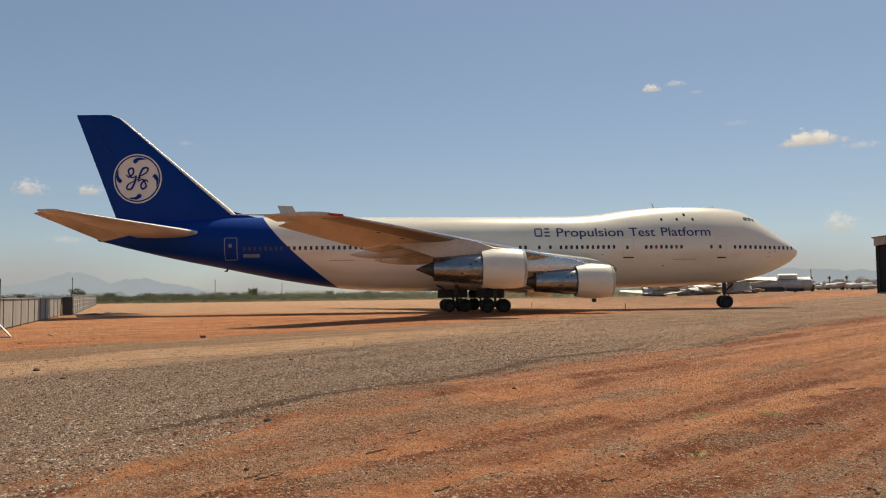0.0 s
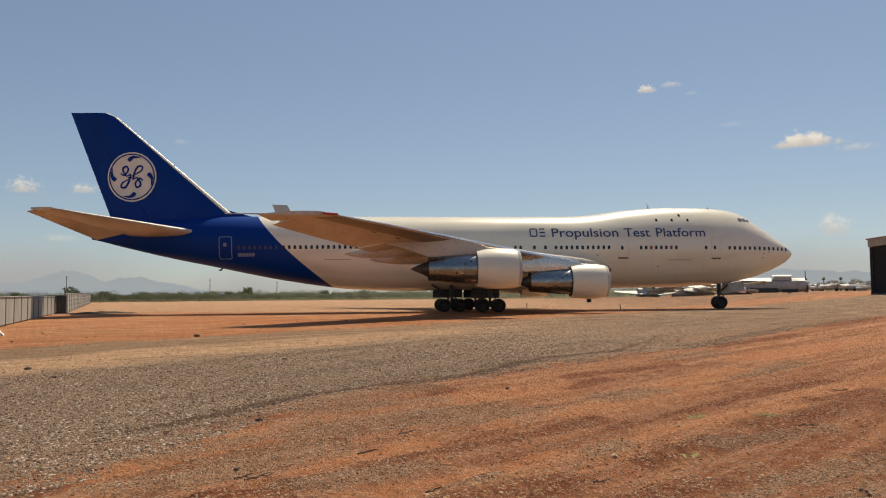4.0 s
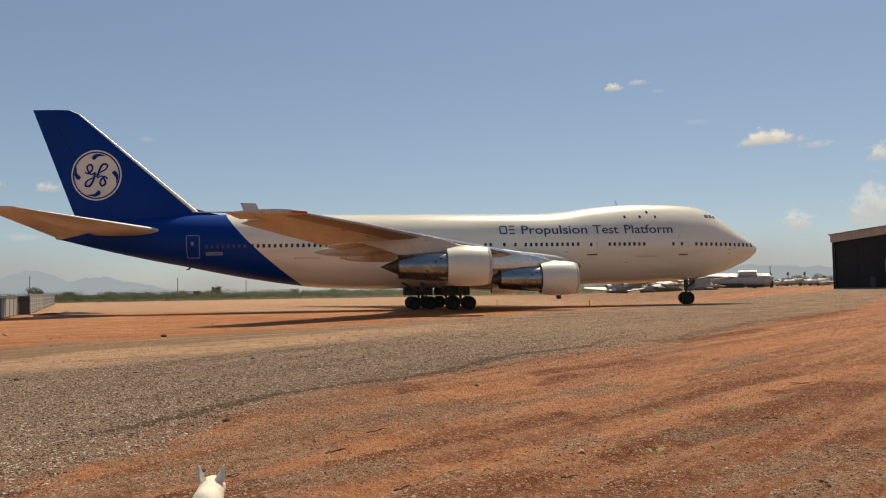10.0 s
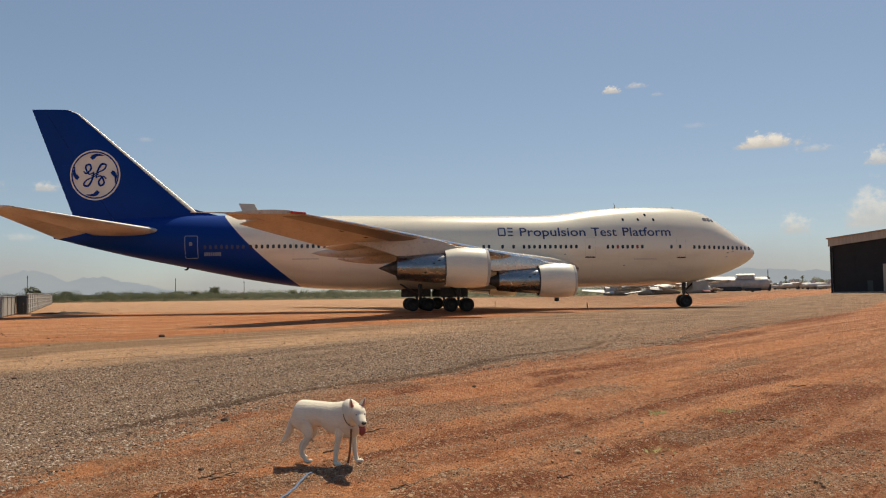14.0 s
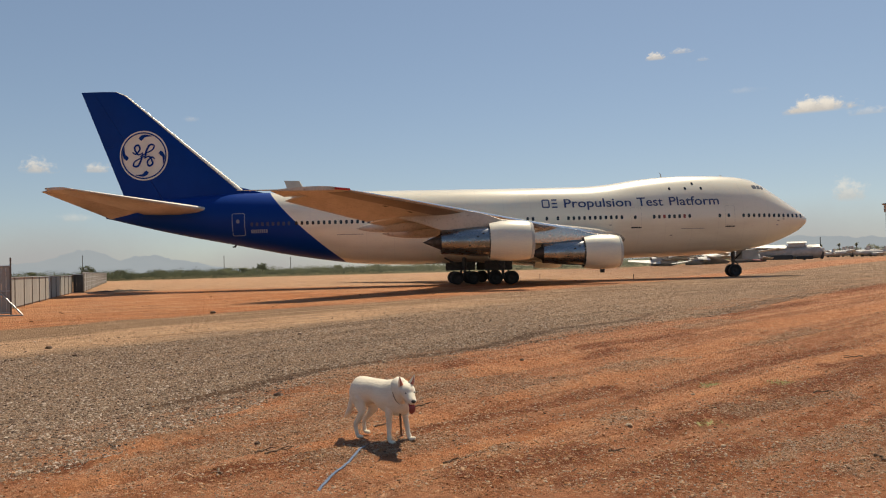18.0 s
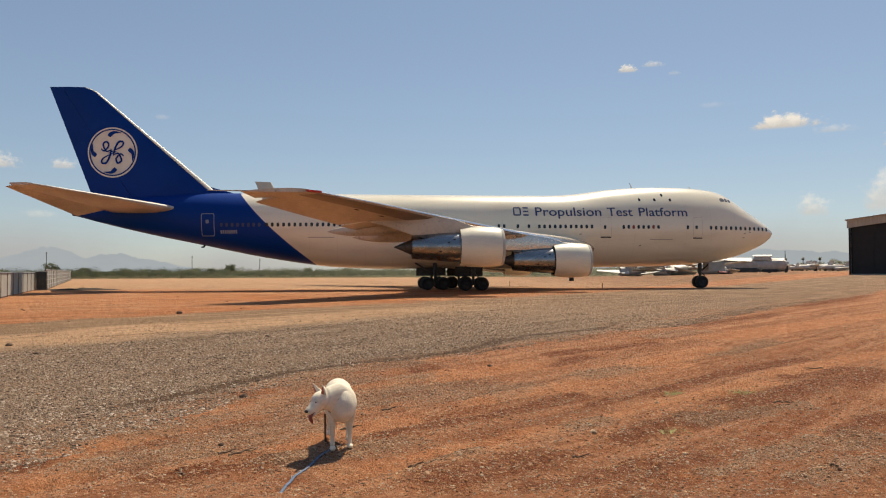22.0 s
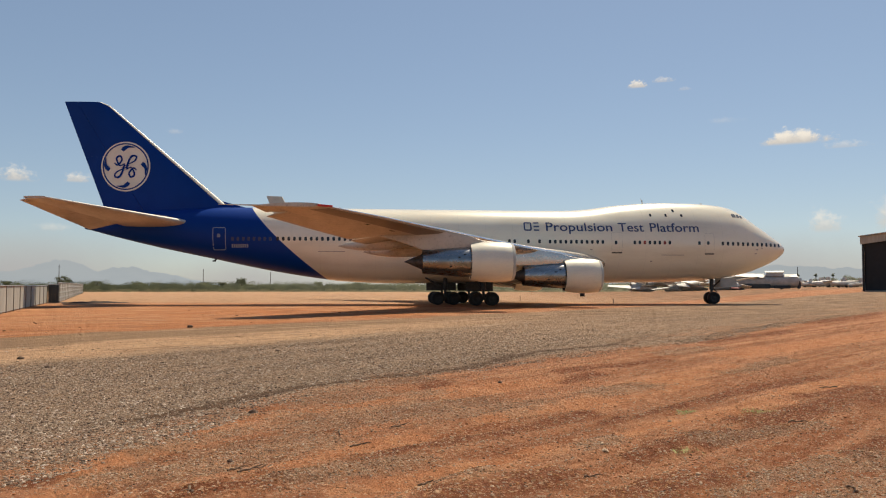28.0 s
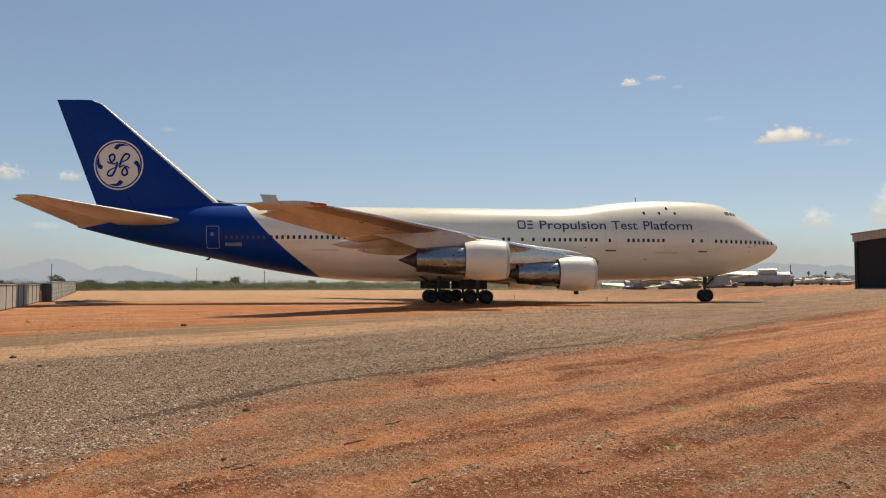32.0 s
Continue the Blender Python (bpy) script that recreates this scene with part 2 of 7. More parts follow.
def ground_paint():
    n = Nodes("desert_ground")
    p = n.pos()
    x, y, z = n.split(p)
    along = n.math("ADD", n.math("MULTIPLY", x, ROAD[0]), n.math("MULTIPLY", y, ROAD[1]))
    across = n.math("ADD", n.math("MULTIPLY", x, -ROAD[1]), n.math("MULTIPLY", y, ROAD[0]))
    road = n.node("ShaderNodeCombineXYZ", i0=along, i1=across, i2=0.0)
    lane = n.node("ShaderNodeCombineXYZ", i0=n.math("ADD", n.math("MULTIPLY", x, TRACK[0]), n.math("MULTIPLY", y, TRACK[1])), i1=n.math("ADD", n.math("MULTIPLY", x, -TRACK[1]), n.math("MULTIPLY", y, TRACK[0])), i2=0.0)
    wob = n.noise(n.stretch(p, 1, 1, 0), 0.35, 5)
    wobble = n.math("MULTIPLY", n.math("SUBTRACT", wob, 0.5), 4.0)
    d = n.math("ADD", across, wobble)
    warp = n.node("ShaderNodeVectorMath", props={"operation": "ADD"}, i0=n.stretch(lane, 0.07, 1.1, 0), i1=n.stretch(n.node("ShaderNodeTexNoise", out=1, Vector=p, Scale=0.7, Detail=5.0), 0.4, 0.4, 0))
    streak = n.noise(warp, 1.0, 6, 0.62)
    thin = n.noise(n.stretch(warp, 2.3, 3.2, 0), 1.0, 5, 0.65)
    mid = n.noise(p, 1.7, 7, 0.66)
    grit = n.noise(p, 30, 5, 0.75)
    lumps = n.noise(p, 8, 6, 0.7)
    speck = n.node("ShaderNodeTexVoronoi", out=1, Vector=p, Scale=34.0)
    speckv = n.split(speck)[0]
    coarse = n.node("ShaderNodeTexVoronoi", out=1, Vector=p, Scale=13.0)
    coarsev = n.split(coarse)[1]
    far = n.noise(n.stretch(p, 1, 1, 0), 0.06, 5)
    fine = n.noise(p, 75, 3, 0.7)
    patch = n.noise(n.stretch(lane, 0.35, 1.1, 0), 0.5, 6, 0.65)
    # what the soil is made of, place by place: strewn stones, deep red earth, dirt packed by wheels
    made = n.node("ShaderNodeAttribute")
    made.node.attribute_name = "make_up"
    m_stone, m_deep, m_pack = n.node("ShaderNodeSeparateColor", i0=made), n.node("ShaderNodeSeparateColor", out=1, i0=made), n.node("ShaderNodeSeparateColor", out=2, i0=made)
    bed = n.node("ShaderNodeAttribute", out=2)
    bed.node.attribute_name = "bed"
    ragged = n.math("MULTIPLY", n.math("SUBTRACT", n.math("ADD", n.math("MULTIPLY", mid, 0.6), n.math("MULTIPLY", lumps, 0.4)), 0.5), 1.7)
    m_stone, m_deep, m_pack = (n.step(n.math("ADD", v, ragged), 0.18, 0.85) for v in (m_stone, m_deep, m_pack))
    # orange dirt with wheel-track streaks
    dirt = n.mix(n.step(streak, 0.38, 0.62), (0.33, 0.128, 0.058), (0.47, 0.218, 0.112))
    dirt = n.mix(n.math("MULTIPLY", n.step(thin, 0.50, 0.58), 0.6), dirt, (0.25, 0.082, 0.032))
    line = n.noise(n.stretch(warp, 0.75, 2.2, 0), 1.0, 5, 0.62)
    dirt = n.mix(n.math("MULTIPLY", n.step(line, 0.53, 0.61), 0.5), dirt, (0.225, 0.074, 0.030))
    dirt = n.mix(n.math("MULTIPLY", n.step(line, 0.46, 0.38), 0.5), dirt, (0.56, 0.285, 0.142))
    dirt = n.mix(n.math("MULTIPLY", n.step(mid, 0.47, 0.68), 0.55), dirt, (0.43, 0.235, 0.135))
    dirt = n.mix(n.math("MULTIPLY", m_pack, 0.7), dirt, n.mix(n.step(mid, 0.35, 0.65), (0.47, 0.185, 0.075), (0.56, 0.262, 0.125)))
    dirt = n.mix(n.math("MULTIPLY", m_deep, 0.85), dirt, n.mix(n.step(lumps, 0.38, 0.66), (0.13, 0.042, 0.020), (0.29, 0.092, 0.037)))
    dirt = n.mix(n.math("MULTIPLY", n.step(lumps, 0.50, 0.64), 0.55), dirt, (0.23, 0.105, 0.055))
    dirt = n.mix(n.math("MULTIPLY", n.step(grit, 0.52, 0.68), 0.35), dirt, (0.165, 0.067, 0.033))
    dirt = n.mix(n.math("MULTIPLY", n.step(speckv, 0.86, 0.96), 0.5), dirt, (0.572, 0.383, 0.244))
    dirt = n.mix(n.math("MULTIPLY", n.step(fine, 0.55, 0.66), 0.3), dirt, (0.125, 0.046, 0.022))
    dirt = n.mix(n.math("MULTIPLY", n.step(fine, 0.42, 0.33), 0.25), dirt, (0.614, 0.315, 0.160))
    # brown-grey gravel
    grav = n.mix(n.step(mid, 0.33, 0.68), (0.25, 0.158, 0.098), (0.375, 0.248, 0.158))
    grav = n.mix(n.math("MULTIPLY", n.step(coarsev, 0.55, 0.9), 0.5), grav, (0.359, 0.264, 0.191))
    grav = n.mix(n.step(speckv, 0.70, 0.90), grav, (0.469, 0.367, 0.276))
    grav = n.mix(n.math("MULTIPLY", n.step(lumps, 0.49, 0.62), 0.65), grav, (0.101, 0.065, 0.041))
    grav = n.mix(n.math("MULTIPLY", n.step(grit, 0.5, 0.62), 0.8), grav, (0.066, 0.040, 0.024))
    grav = n.mix(n.math("MULTIPLY", n.step(fine, 0.56, 0.64), 0.8), grav, (0.037, 0.023, 0.014))
    grav = n.mix(n.math("MULTIPLY", n.step(fine, 0.42, 0.34), 0.8), grav, (0.521, 0.394, 0.286))
    bare_bed = n.noise(n.stretch(road, 0.25, 0.9, 0), 0.8, 6, 0.65)
    grav = n.mix(n.math("MULTIPLY", n.step(bare_bed, 0.50, 0.64), 0.6), grav, n.mix(lumps, (0.15, 0.092, 0.056), (0.27, 0.17, 0.105)))
    # trodden tan verge of the road and its paler far end
    tan = n.mix(n.step(mid, 0.35, 0.7), (0.46, 0.285, 0.165), (0.58, 0.375, 0.225))
    tan = n.mix(n.math("MULTIPLY", n.step(lumps, 0.48, 0.66), 0.5), tan, (0.244, 0.151, 0.089))
    tan = n.mix(n.math("MULTIPLY", n.step(grit, 0.5, 0.66), 0.5), tan, (0.168, 0.103, 0.064))
    tan = n.mix(n.math("MULTIPLY", n.step(along, 20, 46), 0.9), tan, n.mix(n.step(patch, 0.35, 0.65), (0.145, 0.094, 0.060), (0.30, 0.20, 0.130)))
    inroad = n.math("MULTIPLY", n.step(n.math("ADD", bed, n.math("MULTIPLY", n.math("SUBTRACT", mid, 0.5), 2.2)), -0.45, 0.35), n.math("SUBTRACT", 1.0, n.step(n.math("ADD", d, n.math("MULTIPLY", along, 0.085)), 28.8, 30.2)))
    far_band = n.step(d, 22.7, 24.0)
    tan = n.mix(n.math("MULTIPLY", far_band, n.math("SUBTRACT", 1.0, n.step(along, 25, 60))), tan, n.mix(mid, (0.215, 0.135, 0.080), (0.33, 0.215, 0.130)))
    verge = n.math("MAXIMUM", n.step(d, 17.6, 20.2), n.math("MULTIPLY", n.step(n.math("ADD", along, n.math("MULTIPLY", d, 0.4)), 20, 60), 0.7))
    col = n.mix(n.math("MULTIPLY", m_stone, 0.6), dirt, n.mix(0.25, grav, dirt))
    shoulder = n.math("MULTIPLY", n.math("SUBTRACT", 1.0, n.step(d, 9.2, 10.2)), n.step(n.math("ADD", n.math("MULTIPLY", streak, 0.45), n.math("MULTIPLY", patch, 0.55)), 0.44, 0.56))
    road_bed = n.mix(n.math("MULTIPLY", shoulder, 0.75), grav, n.mix(0.35, dirt, (0.158, 0.088, 0.050)))
    col = n.mix(inroad, col, n.mix(verge, road_bed, tan))
    pale = n.mix(n.step(far, 0.4, 0.62), (0.42, 0.160, 0.062), (0.45, 0.21, 0.10))
    pale = n.mix(n.math("MULTIPLY", n.step(n.math("ADD", y, n.math("MULTIPLY", far, 30.0)), 84, 104), 0.85), pale, (0.42, 0.285, 0.178))
    pale = n.mix(n.math("MULTIPLY", n.step(x, 2, 42), 0.92), pale, n.mix(n.step(patch, 0.35, 0.65), (0.15, 0.088, 0.053), (0.28, 0.165, 0.10)))
    pale = n.mix(n.math("MULTIPLY", n.step(patch, 0.48, 0.62), 0.35), pale, (0.335, 0.127, 0.050))
    pale = n.mix(n.math("MULTIPLY", n.step(mid, 0.58, 0.72), 0.5), pale, (0.279, 0.114, 0.050))
    clod = n.noise(n.stretch(p, 0.5, 1, 0), 0.55, 7, 0.7)
    pale = n.mix(n.math("MULTIPLY", n.step(clod, 0.52, 0.64), 0.55), pale, (0.235, 0.115, 0.060))
    pale = n.mix(n.math("MULTIPLY", n.step(clod, 0.46, 0.36), 0.45), pale, (0.54, 0.32, 0.19))
    away = n.math("MULTIPLY", n.step(d, 27, 29), n.math("SUBTRACT", 1.0, inroad))
    col = n.mix(n.math("MULTIPLY", away, 0.95), col, pale)
    dash = n.noise(n.stretch(warp, 2.6, 1.3, 0), 1.0, 6, 0.7)
    beyond = n.step(d, 16.5, 19.0)
    col = n.mix(n.math("MULTIPLY", n.math("MULTIPLY", n.step(dash, 0.53, 0.63), beyond), 0.45), col, (0.15, 0.085, 0.05))
    col = n.mix(n.math("MULTIPLY", n.math("MULTIPLY", n.step(dash, 0.47, 0.38), beyond), 0.35), col, (0.60, 0.42, 0.27))
    # thin olive growth on the open desert beyond the lot
    scrub = n.math("MULTIPLY", n.step(n.math("ADD", y, n.math("MULTIPLY", far, 20.0)), 222, 250), n.step(n.math("SUBTRACT", x, n.math("MULTIPLY", y, 0.36)), 20.0, -20.0))
    col = n.mix(n.math("MULTIPLY", scrub, 0.85), col, n.mix(far, (0.085, 0.085, 0.036), (0.14, 0.128, 0.058)))
    # dark damp rut between the gravel and the dirt
    rut = n.node("ShaderNodeAttribute", out=3)
    rut.node.attribute_name = "make_up"
    rut = n.step(n.math("ADD", rut, n.math("MULTIPLY", ragged, 0.5)), 0.1, 0.6)
    col = n.mix(n.math("MULTIPLY", rut, 0.92), col, n.mix(n.step(lumps, 0.42, 0.6), (0.070, 0.042, 0.026), (0.14, 0.080, 0.046)))
    n.set(Base_Color=n.stretch(col, 1.10, 1.06, 1.05), Roughness=0.95, Specular_IOR_Level=0.15)
    h = n.math("ADD", n.math("MULTIPLY", grit, 0.6), n.math("MULTIPLY", speckv, 0.4))
    h = n.math("ADD", n.math("ADD", h, n.math("MULTIPLY", fine, 0.35)), n.math("MULTIPLY", lumps, 1.6))
    n.bump(h, 1.0, 0.075)
    return n.m


M_GROUND = ground_paint()


# ---------- mesh helpers ----------
def part(name, bm, material, parent=None, label=""):
    """Links a bmesh as one mesh object under a thing or a part."""
    me = bpy.data.meshes.new(name)
    bm.to_mesh(me)
    bm.free()
    return link(name, me, material, parent, label)


def link(name, me, material, parent=None, label=""):
    if material and not me.materials:
        me.materials.append(material)
    ob = new(name, me)
    if parent is not None:
        ob.parent = parent
    if label:
        ob["label"] = label
    return ob


def smooth(ob, angle=35):
    """Rounds the shading of faces that meet at less than the angle."""
    me = ob.data
    for p in me.polygons:
        p.use_smooth = True
    bm = bmesh.new()
    bm.from_mesh(me)
    for e in bm.edges:
        e.smooth = not (len(e.link_faces) == 2 and e.calc_face_angle(0) > radians(angle))
    bm.to_mesh(me)
    bm.free()
    return ob


def empty(name, m=None):
    ob = new(name)
    if m is not None:
        ob.matrix_basis = m
    return ob


def box(bm, cx, cy, cz, sx, sy, sz, bevel=0.0, m=None):
    r = bmesh.ops.create_cube(bm, size=1.0)
    vs = r["verts"]
    bmesh.ops.scale(bm, vec=(sx, sy, sz), verts=vs)
    if bevel:
        es = list({e for v in vs for e in v.link_edges})
        vs = list({v for f in bmesh.ops.bevel(bm, geom=es, offset=bevel, segments=2, affect="EDGES")["faces"] for v in f.verts} | {v for v in vs if v.is_valid})
    bmesh.ops.translate(bm, vec=(cx, cy, cz), verts=vs)
    if m is not None:
        bmesh.ops.transform(bm, matrix=m, verts=vs)
    return vs


def loft(bm, rings, caps=(True, True), closed=True):
    """Skins a row of rings, each a list of points."""
    vs = [[bm.verts.new(p) for p in r] for r in rings]
    n = len(rings[0])
    for a, b in zip(vs, vs[1:]):
        for i in range(n if closed else n - 1):
            j = (i + 1) % n
            bm.faces.new((a[i], a[j], b[j], b[i]))
    if caps[0]:
        bm.faces.new(list(reversed(vs[0])))
    if caps[1]:
        bm.faces.new(vs[-1])
    bmesh.ops.recalc_face_normals(bm, faces=bm.faces)
    return bm


def revolve(profile, n=40, m=None):
    """A body turned about the x axis from (x, radius) pairs; a radius of 0 closes it."""
    bm = bmesh.new()
    rings = [[(x, max(r, 1e-4) * math.cos(2 * math.pi * k / n), max(r, 1e-4) * math.sin(2 * math.pi * k / n)) for k in range(n)] for x, r in profile]
    loft(bm, rings, (profile[0][1] > 0, profile[-1][1] > 0) if profile[0] != profile[-1] else (False, False))
    bmesh.ops.remove_doubles(bm, verts=bm.verts, dist=5e-4)
    if m is not None:
        bmesh.ops.transform(bm, matrix=m, verts=bm.verts)
    return bm


def tube(bm, pts, r, n=8):
    """A pipe along a line of points; r is one radius or one for each point."""
    pts = [Vector(p) for p in pts]
    rs = r if isinstance(r, (list, tuple)) else [r] * len(pts)
    rings = []
    for i, p in enumerate(pts):
        d = (pts[min(i + 1, len(pts) - 1)] - pts[max(i - 1, 0)]).normalized()
        u = d.orthogonal().normalized() if i == 0 else (rings_u - d * rings_u.dot(d)).normalized()
        rings_u = u
        v = d.cross(u)
        rings.append([p + (u * math.cos(2 * math.pi * k / n) + v * math.sin(2 * math.pi * k / n)) * rs[i] for k in range(n)])
    return loft(bm, rings)


def soup(name, verts, faces, material, parent=None, label=""):
    me = bpy.data.meshes.new(name)
    me.from_pydata([tuple(map(float, v)) for v in verts], [], [tuple(map(int, f)) for f in faces])
    me.update()
    return link(name, me, material, parent, label)


# ---------- ground ----------
def road_coords(x, y):
    return x * ROAD[0] + y * ROAD[1], -x * ROAD[1] + y * ROAD[0]


def rut_line(s):
    """How far across the rut at the edge of the gravel lies."""
    return 9.75 + 0.3 * math.sin(0.75 * (s - 8.6)) + 0.16 * noise.noise((s * 1.3, 0, 5)) + 0.07 * noise.noise((s * 4, 0, 8))


def rut_depth(s, d):
    """1 in the middle of the rut; it comes and goes along the edge."""
    if not 4.5 < s < 32:
        return 0.0
    w = 0.30 + 0.14 * noise.noise((s * 0.9, 0, 2))
    come = max(0.0, min(1.0, 0.95 + 0.8 * noise.noise((s * 0.55, 0, 31)))) * min(1.0, (s - 4.5) / 3) * min(1.0, (32 - s) / 14)
    return come * math.exp(-((d - rut_line(s)) / w) ** 2)


# stretches of strewn stones, of deep red earth and of dirt packed by wheels: two ends and half the width
STONY = [(-3.3, 8.9, -2.4, 10.0, 0.24), (-2.9, 7.7, -2.1, 8.5, 0.47), (-2.2, 8.5, -1.4, 9.4, 0.47), (-2.2, 13.3, -0.3, 15.2, 0.49), (-1.9, 12.6, -0.2, 13.4, 0.50), (-1.6, 10.7, 0.0, 11.5, 0.72), (-0.2, 11.7, 0.7, 12.0, 0.82),
         (0.5, 11.2, 1.8, 12.5, 0.30), (-1.3, 7.5, -0.2, 8.3, 0.29), (3.0, 13.5, 4.0, 14.5, 0.45), (6.5, 16.9, 9.1, 19.8, 0.36), (6.3, 21.2, 8.1, 23.1, 0.50), (1.8, 8.8, 2.2, 9.4, 0.20), (3.4, 7.6, 4.9, 8.5, 0.30), (3.4, 6.7, 4.4, 7.3, 0.22),
         (2.7, 7.1, 3.5, 7.7, 0.15), (3.3, 9.4, 5.0, 10.2, 0.24), (0.1, 7.5, 0.5, 7.7, 0.14), (-4.4, 8.2, -4.0, 8.7, 0.34)]
DEEP = [(4.5, 10.7, 8.3, 13.7, 0.45), (3.2, 9.3, 4.7, 10.3, 0.29), (2.2, 8.4, 3.3, 9.7, 0.22), (2.8, 16.7, 5.8, 19.3, 0.30), (2.6, 15.1, 3.6, 16.4, 0.22), (8.9, 25.4, 14.6, 31.7, 0.40), (18.8, 38.5, 31.5, 54.2, 0.60), (4.1, 12.4, 7.9, 15.9, 0.20), (1.1, 6.7, 2.6, 7.5, 0.29),
        (0.1, 6.8, 1.3, 7.7, 0.28), (6.4, 13.2, 7.8, 14.1, 0.26), (-1.9, 15.7, 0.0, 14.6, 0.52), (4.6, 8.7, 5.8, 9.6, 0.18), (-2.3, 6.9, -1.3, 7.5, 0.18), (2.4, 10.7, 3.8, 12.0, 0.2), (-3.9, 7.3, -3.7, 7.6, 0.25), (-0.7, 8.5, 0.7, 9.8, 0.17), (0.8, 9.8, 2.4, 11.5, 0.18)]
PACKED = [(-3.7, 7.4, -2.7, 9.9, 0.26), (-2.7, 10.2, -0.6, 12.4, 0.35), (-3.3, 6.7, -2.7, 8.2, 0.19), (-1.5, 8.2, -0.2, 9.7, 0.26), (-0.6, 7.1, 1.5, 9.0, 0.25), (-0.2, 13.3, 2.6, 15.1, 0.56), (2.0, 11.8, 4.9, 14.8, 0.38),
          (3.2, 10.5, 5.8, 12.6, 0.31), (2.3, 9.6, 3.2, 10.7, 0.17), (8.0, 20.8, 18.7, 31.0, 0.75), (2.4, 7.1, 2.9, 7.4, 0.15), (6.1, 13.4, 10.2, 16.9, 0.32), (0.7, 10.9, 2.1, 12.4, 0.28), (4.2, 15.1, 7.0, 18.2, 0.38)]


def strips(table, x0=-7.0, y0=4.0, nx=520, ny=680, step=0.08):
    """A map of the stretches: 1 well inside, 0 well outside all of them."""
    gx, gy = np.meshgrid(x0 + step * np.arange(nx), y0 + step * np.arange(ny), indexing="ij")
    out = np.zeros((nx, ny))
    for ax, ay, bx, by, w in table:
        dx, dy = bx - ax, by - ay
        k = np.clip(((gx - ax) * dx + (gy - ay) * dy) / (dx * dx + dy * dy), 0, 1)
        out = np.maximum(out, np.clip(1.3 - 0.8 * np.hypot(gx - ax - k * dx, gy - ay - k * dy) / w, 0, 1))
    rows = out.tolist()

    def f(x, y):
        i, j = int((x - x0) / step), int((y - y0) / step)
        if not (0 <= i < nx - 1 and 0 <= j < ny - 1) or x < x0 or y < y0:
            return 0.0
        u, v = (x - x0) / step - i, (y - y0) / step - j
        a, b = rows[i], rows[i + 1]
        return (a[j] * (1 - v) + a[j + 1] * v) * (1 - u) + (b[j] * (1 - v) + b[j + 1] * v) * u
    return f


stony, deep, packed = strips(STONY), strips(DEEP), strips(PACKED)
EDGE_S, EDGE_D = (3.9, 5.4, 7.5, 9.1, 11.8, 12.9, 14.9, 18.6, 21.7, 26.7, 35, 47, 65), (7.7, 8.15, 8.8, 9.2, 9.9, 9.6, 9.1, 8.8, 8.5, 7.6, 7.4, 7.0, 5.4)
EDGE = np.interp(np.arange(0, 70, 0.25), EDGE_S, EDGE_D).tolist()


def make_up(x, y):
    """Shares of stones, deep earth and packed dirt, ragged at their edges, and how far inside the gravel bed."""
    s, d = road_coords(x, y)
    bed = d - EDGE[max(0, min(len(EDGE) - 1, int(s * 4)))] - 0.35 * noise.noise((x * 0.8, y * 0.8, 2.0))
    if y < 1 or bed > 1.5 or x * x + y * y > 4000:
        return 0.0, 0.0, 0.0, bed
    u = 0.12 * noise.noise((x * 0.9, y * 0.9, 6.0)) + 0.07 * noise.noise((x * 3, y * 3, 1.0))
    v = 0.12 * noise.noise((x * 0.9, y * 0.9, 16.0)) + 0.07 * noise.noise((x * 3, y * 3, 11.0))
    return stony(x + u, y + v), deep(x + u, y + v), packed(x + u, y + v), bed


def rise(x, y):
    """The field climbs a little towards the hangar and the old aircraft."""
    r = math.hypot(x, y)
    if r < 90 or x < 0:
        return 0.0
    f = max(0.0, min(1.0, (math.degrees(math.atan2(x, y)) - 10) / 13))
    return float(np.interp(r, (90, 165, 300, 600, 1500), (0, 0.85, 1.2, 1.0, 0.0))) * f * f * (3 - 2 * f)


def relief(x, y):
    """Height of the ground: shallow wheel ruts and low swells, flat far off."""
    r = math.hypot(x, y)
    s, d = road_coords(x, y)
    fade = max(0.0, 1.0 - r / 60.0)
    st, dp, pk, bed = make_up(x, y)
    dirt = max(0.0, min(1.0, 0.3 - bed))
    a, b = x * TRACK[0] + y * TRACK[1], -x * TRACK[1] + y * TRACK[0]
    z = 0.03 * noise.noise((s * 0.10, d * 0.8, 3.1)) + dirt * (0.06 * noise.noise((a * 0.12, b * 1.7, 7.7)) + 0.08 * (0.28 - abs(noise.noise((a * 0.13, b * 2.2, 1.7)))) + 0.04 * noise.noise((a * 0.5, b * 5.5, 2.7)) + 0.034 * noise.noise((x * 2.3, y * 2.3, 5.3)))
    z += (0.006 + 0.016 * dirt * (1 - 0.7 * pk)) * noise.noise((x * 7, y * 7, 0.3)) + dirt * (0.02 * st - 0.012 * pk + 0.012 * dp)
    e = d - rut_line(s)
    z += (0.06 * math.exp(-((e + 0.5) / 0.3) ** 2) * max(0.0, 0.6 + noise.noise((s * 0.16, 0, 9)))) * max(0.0, 1 - s / 40) * max(0.0, min(1.0, (s - 5) / 3)) - 0.05 * rut_depth(s, d)
    return z * fade + rise(x, y)


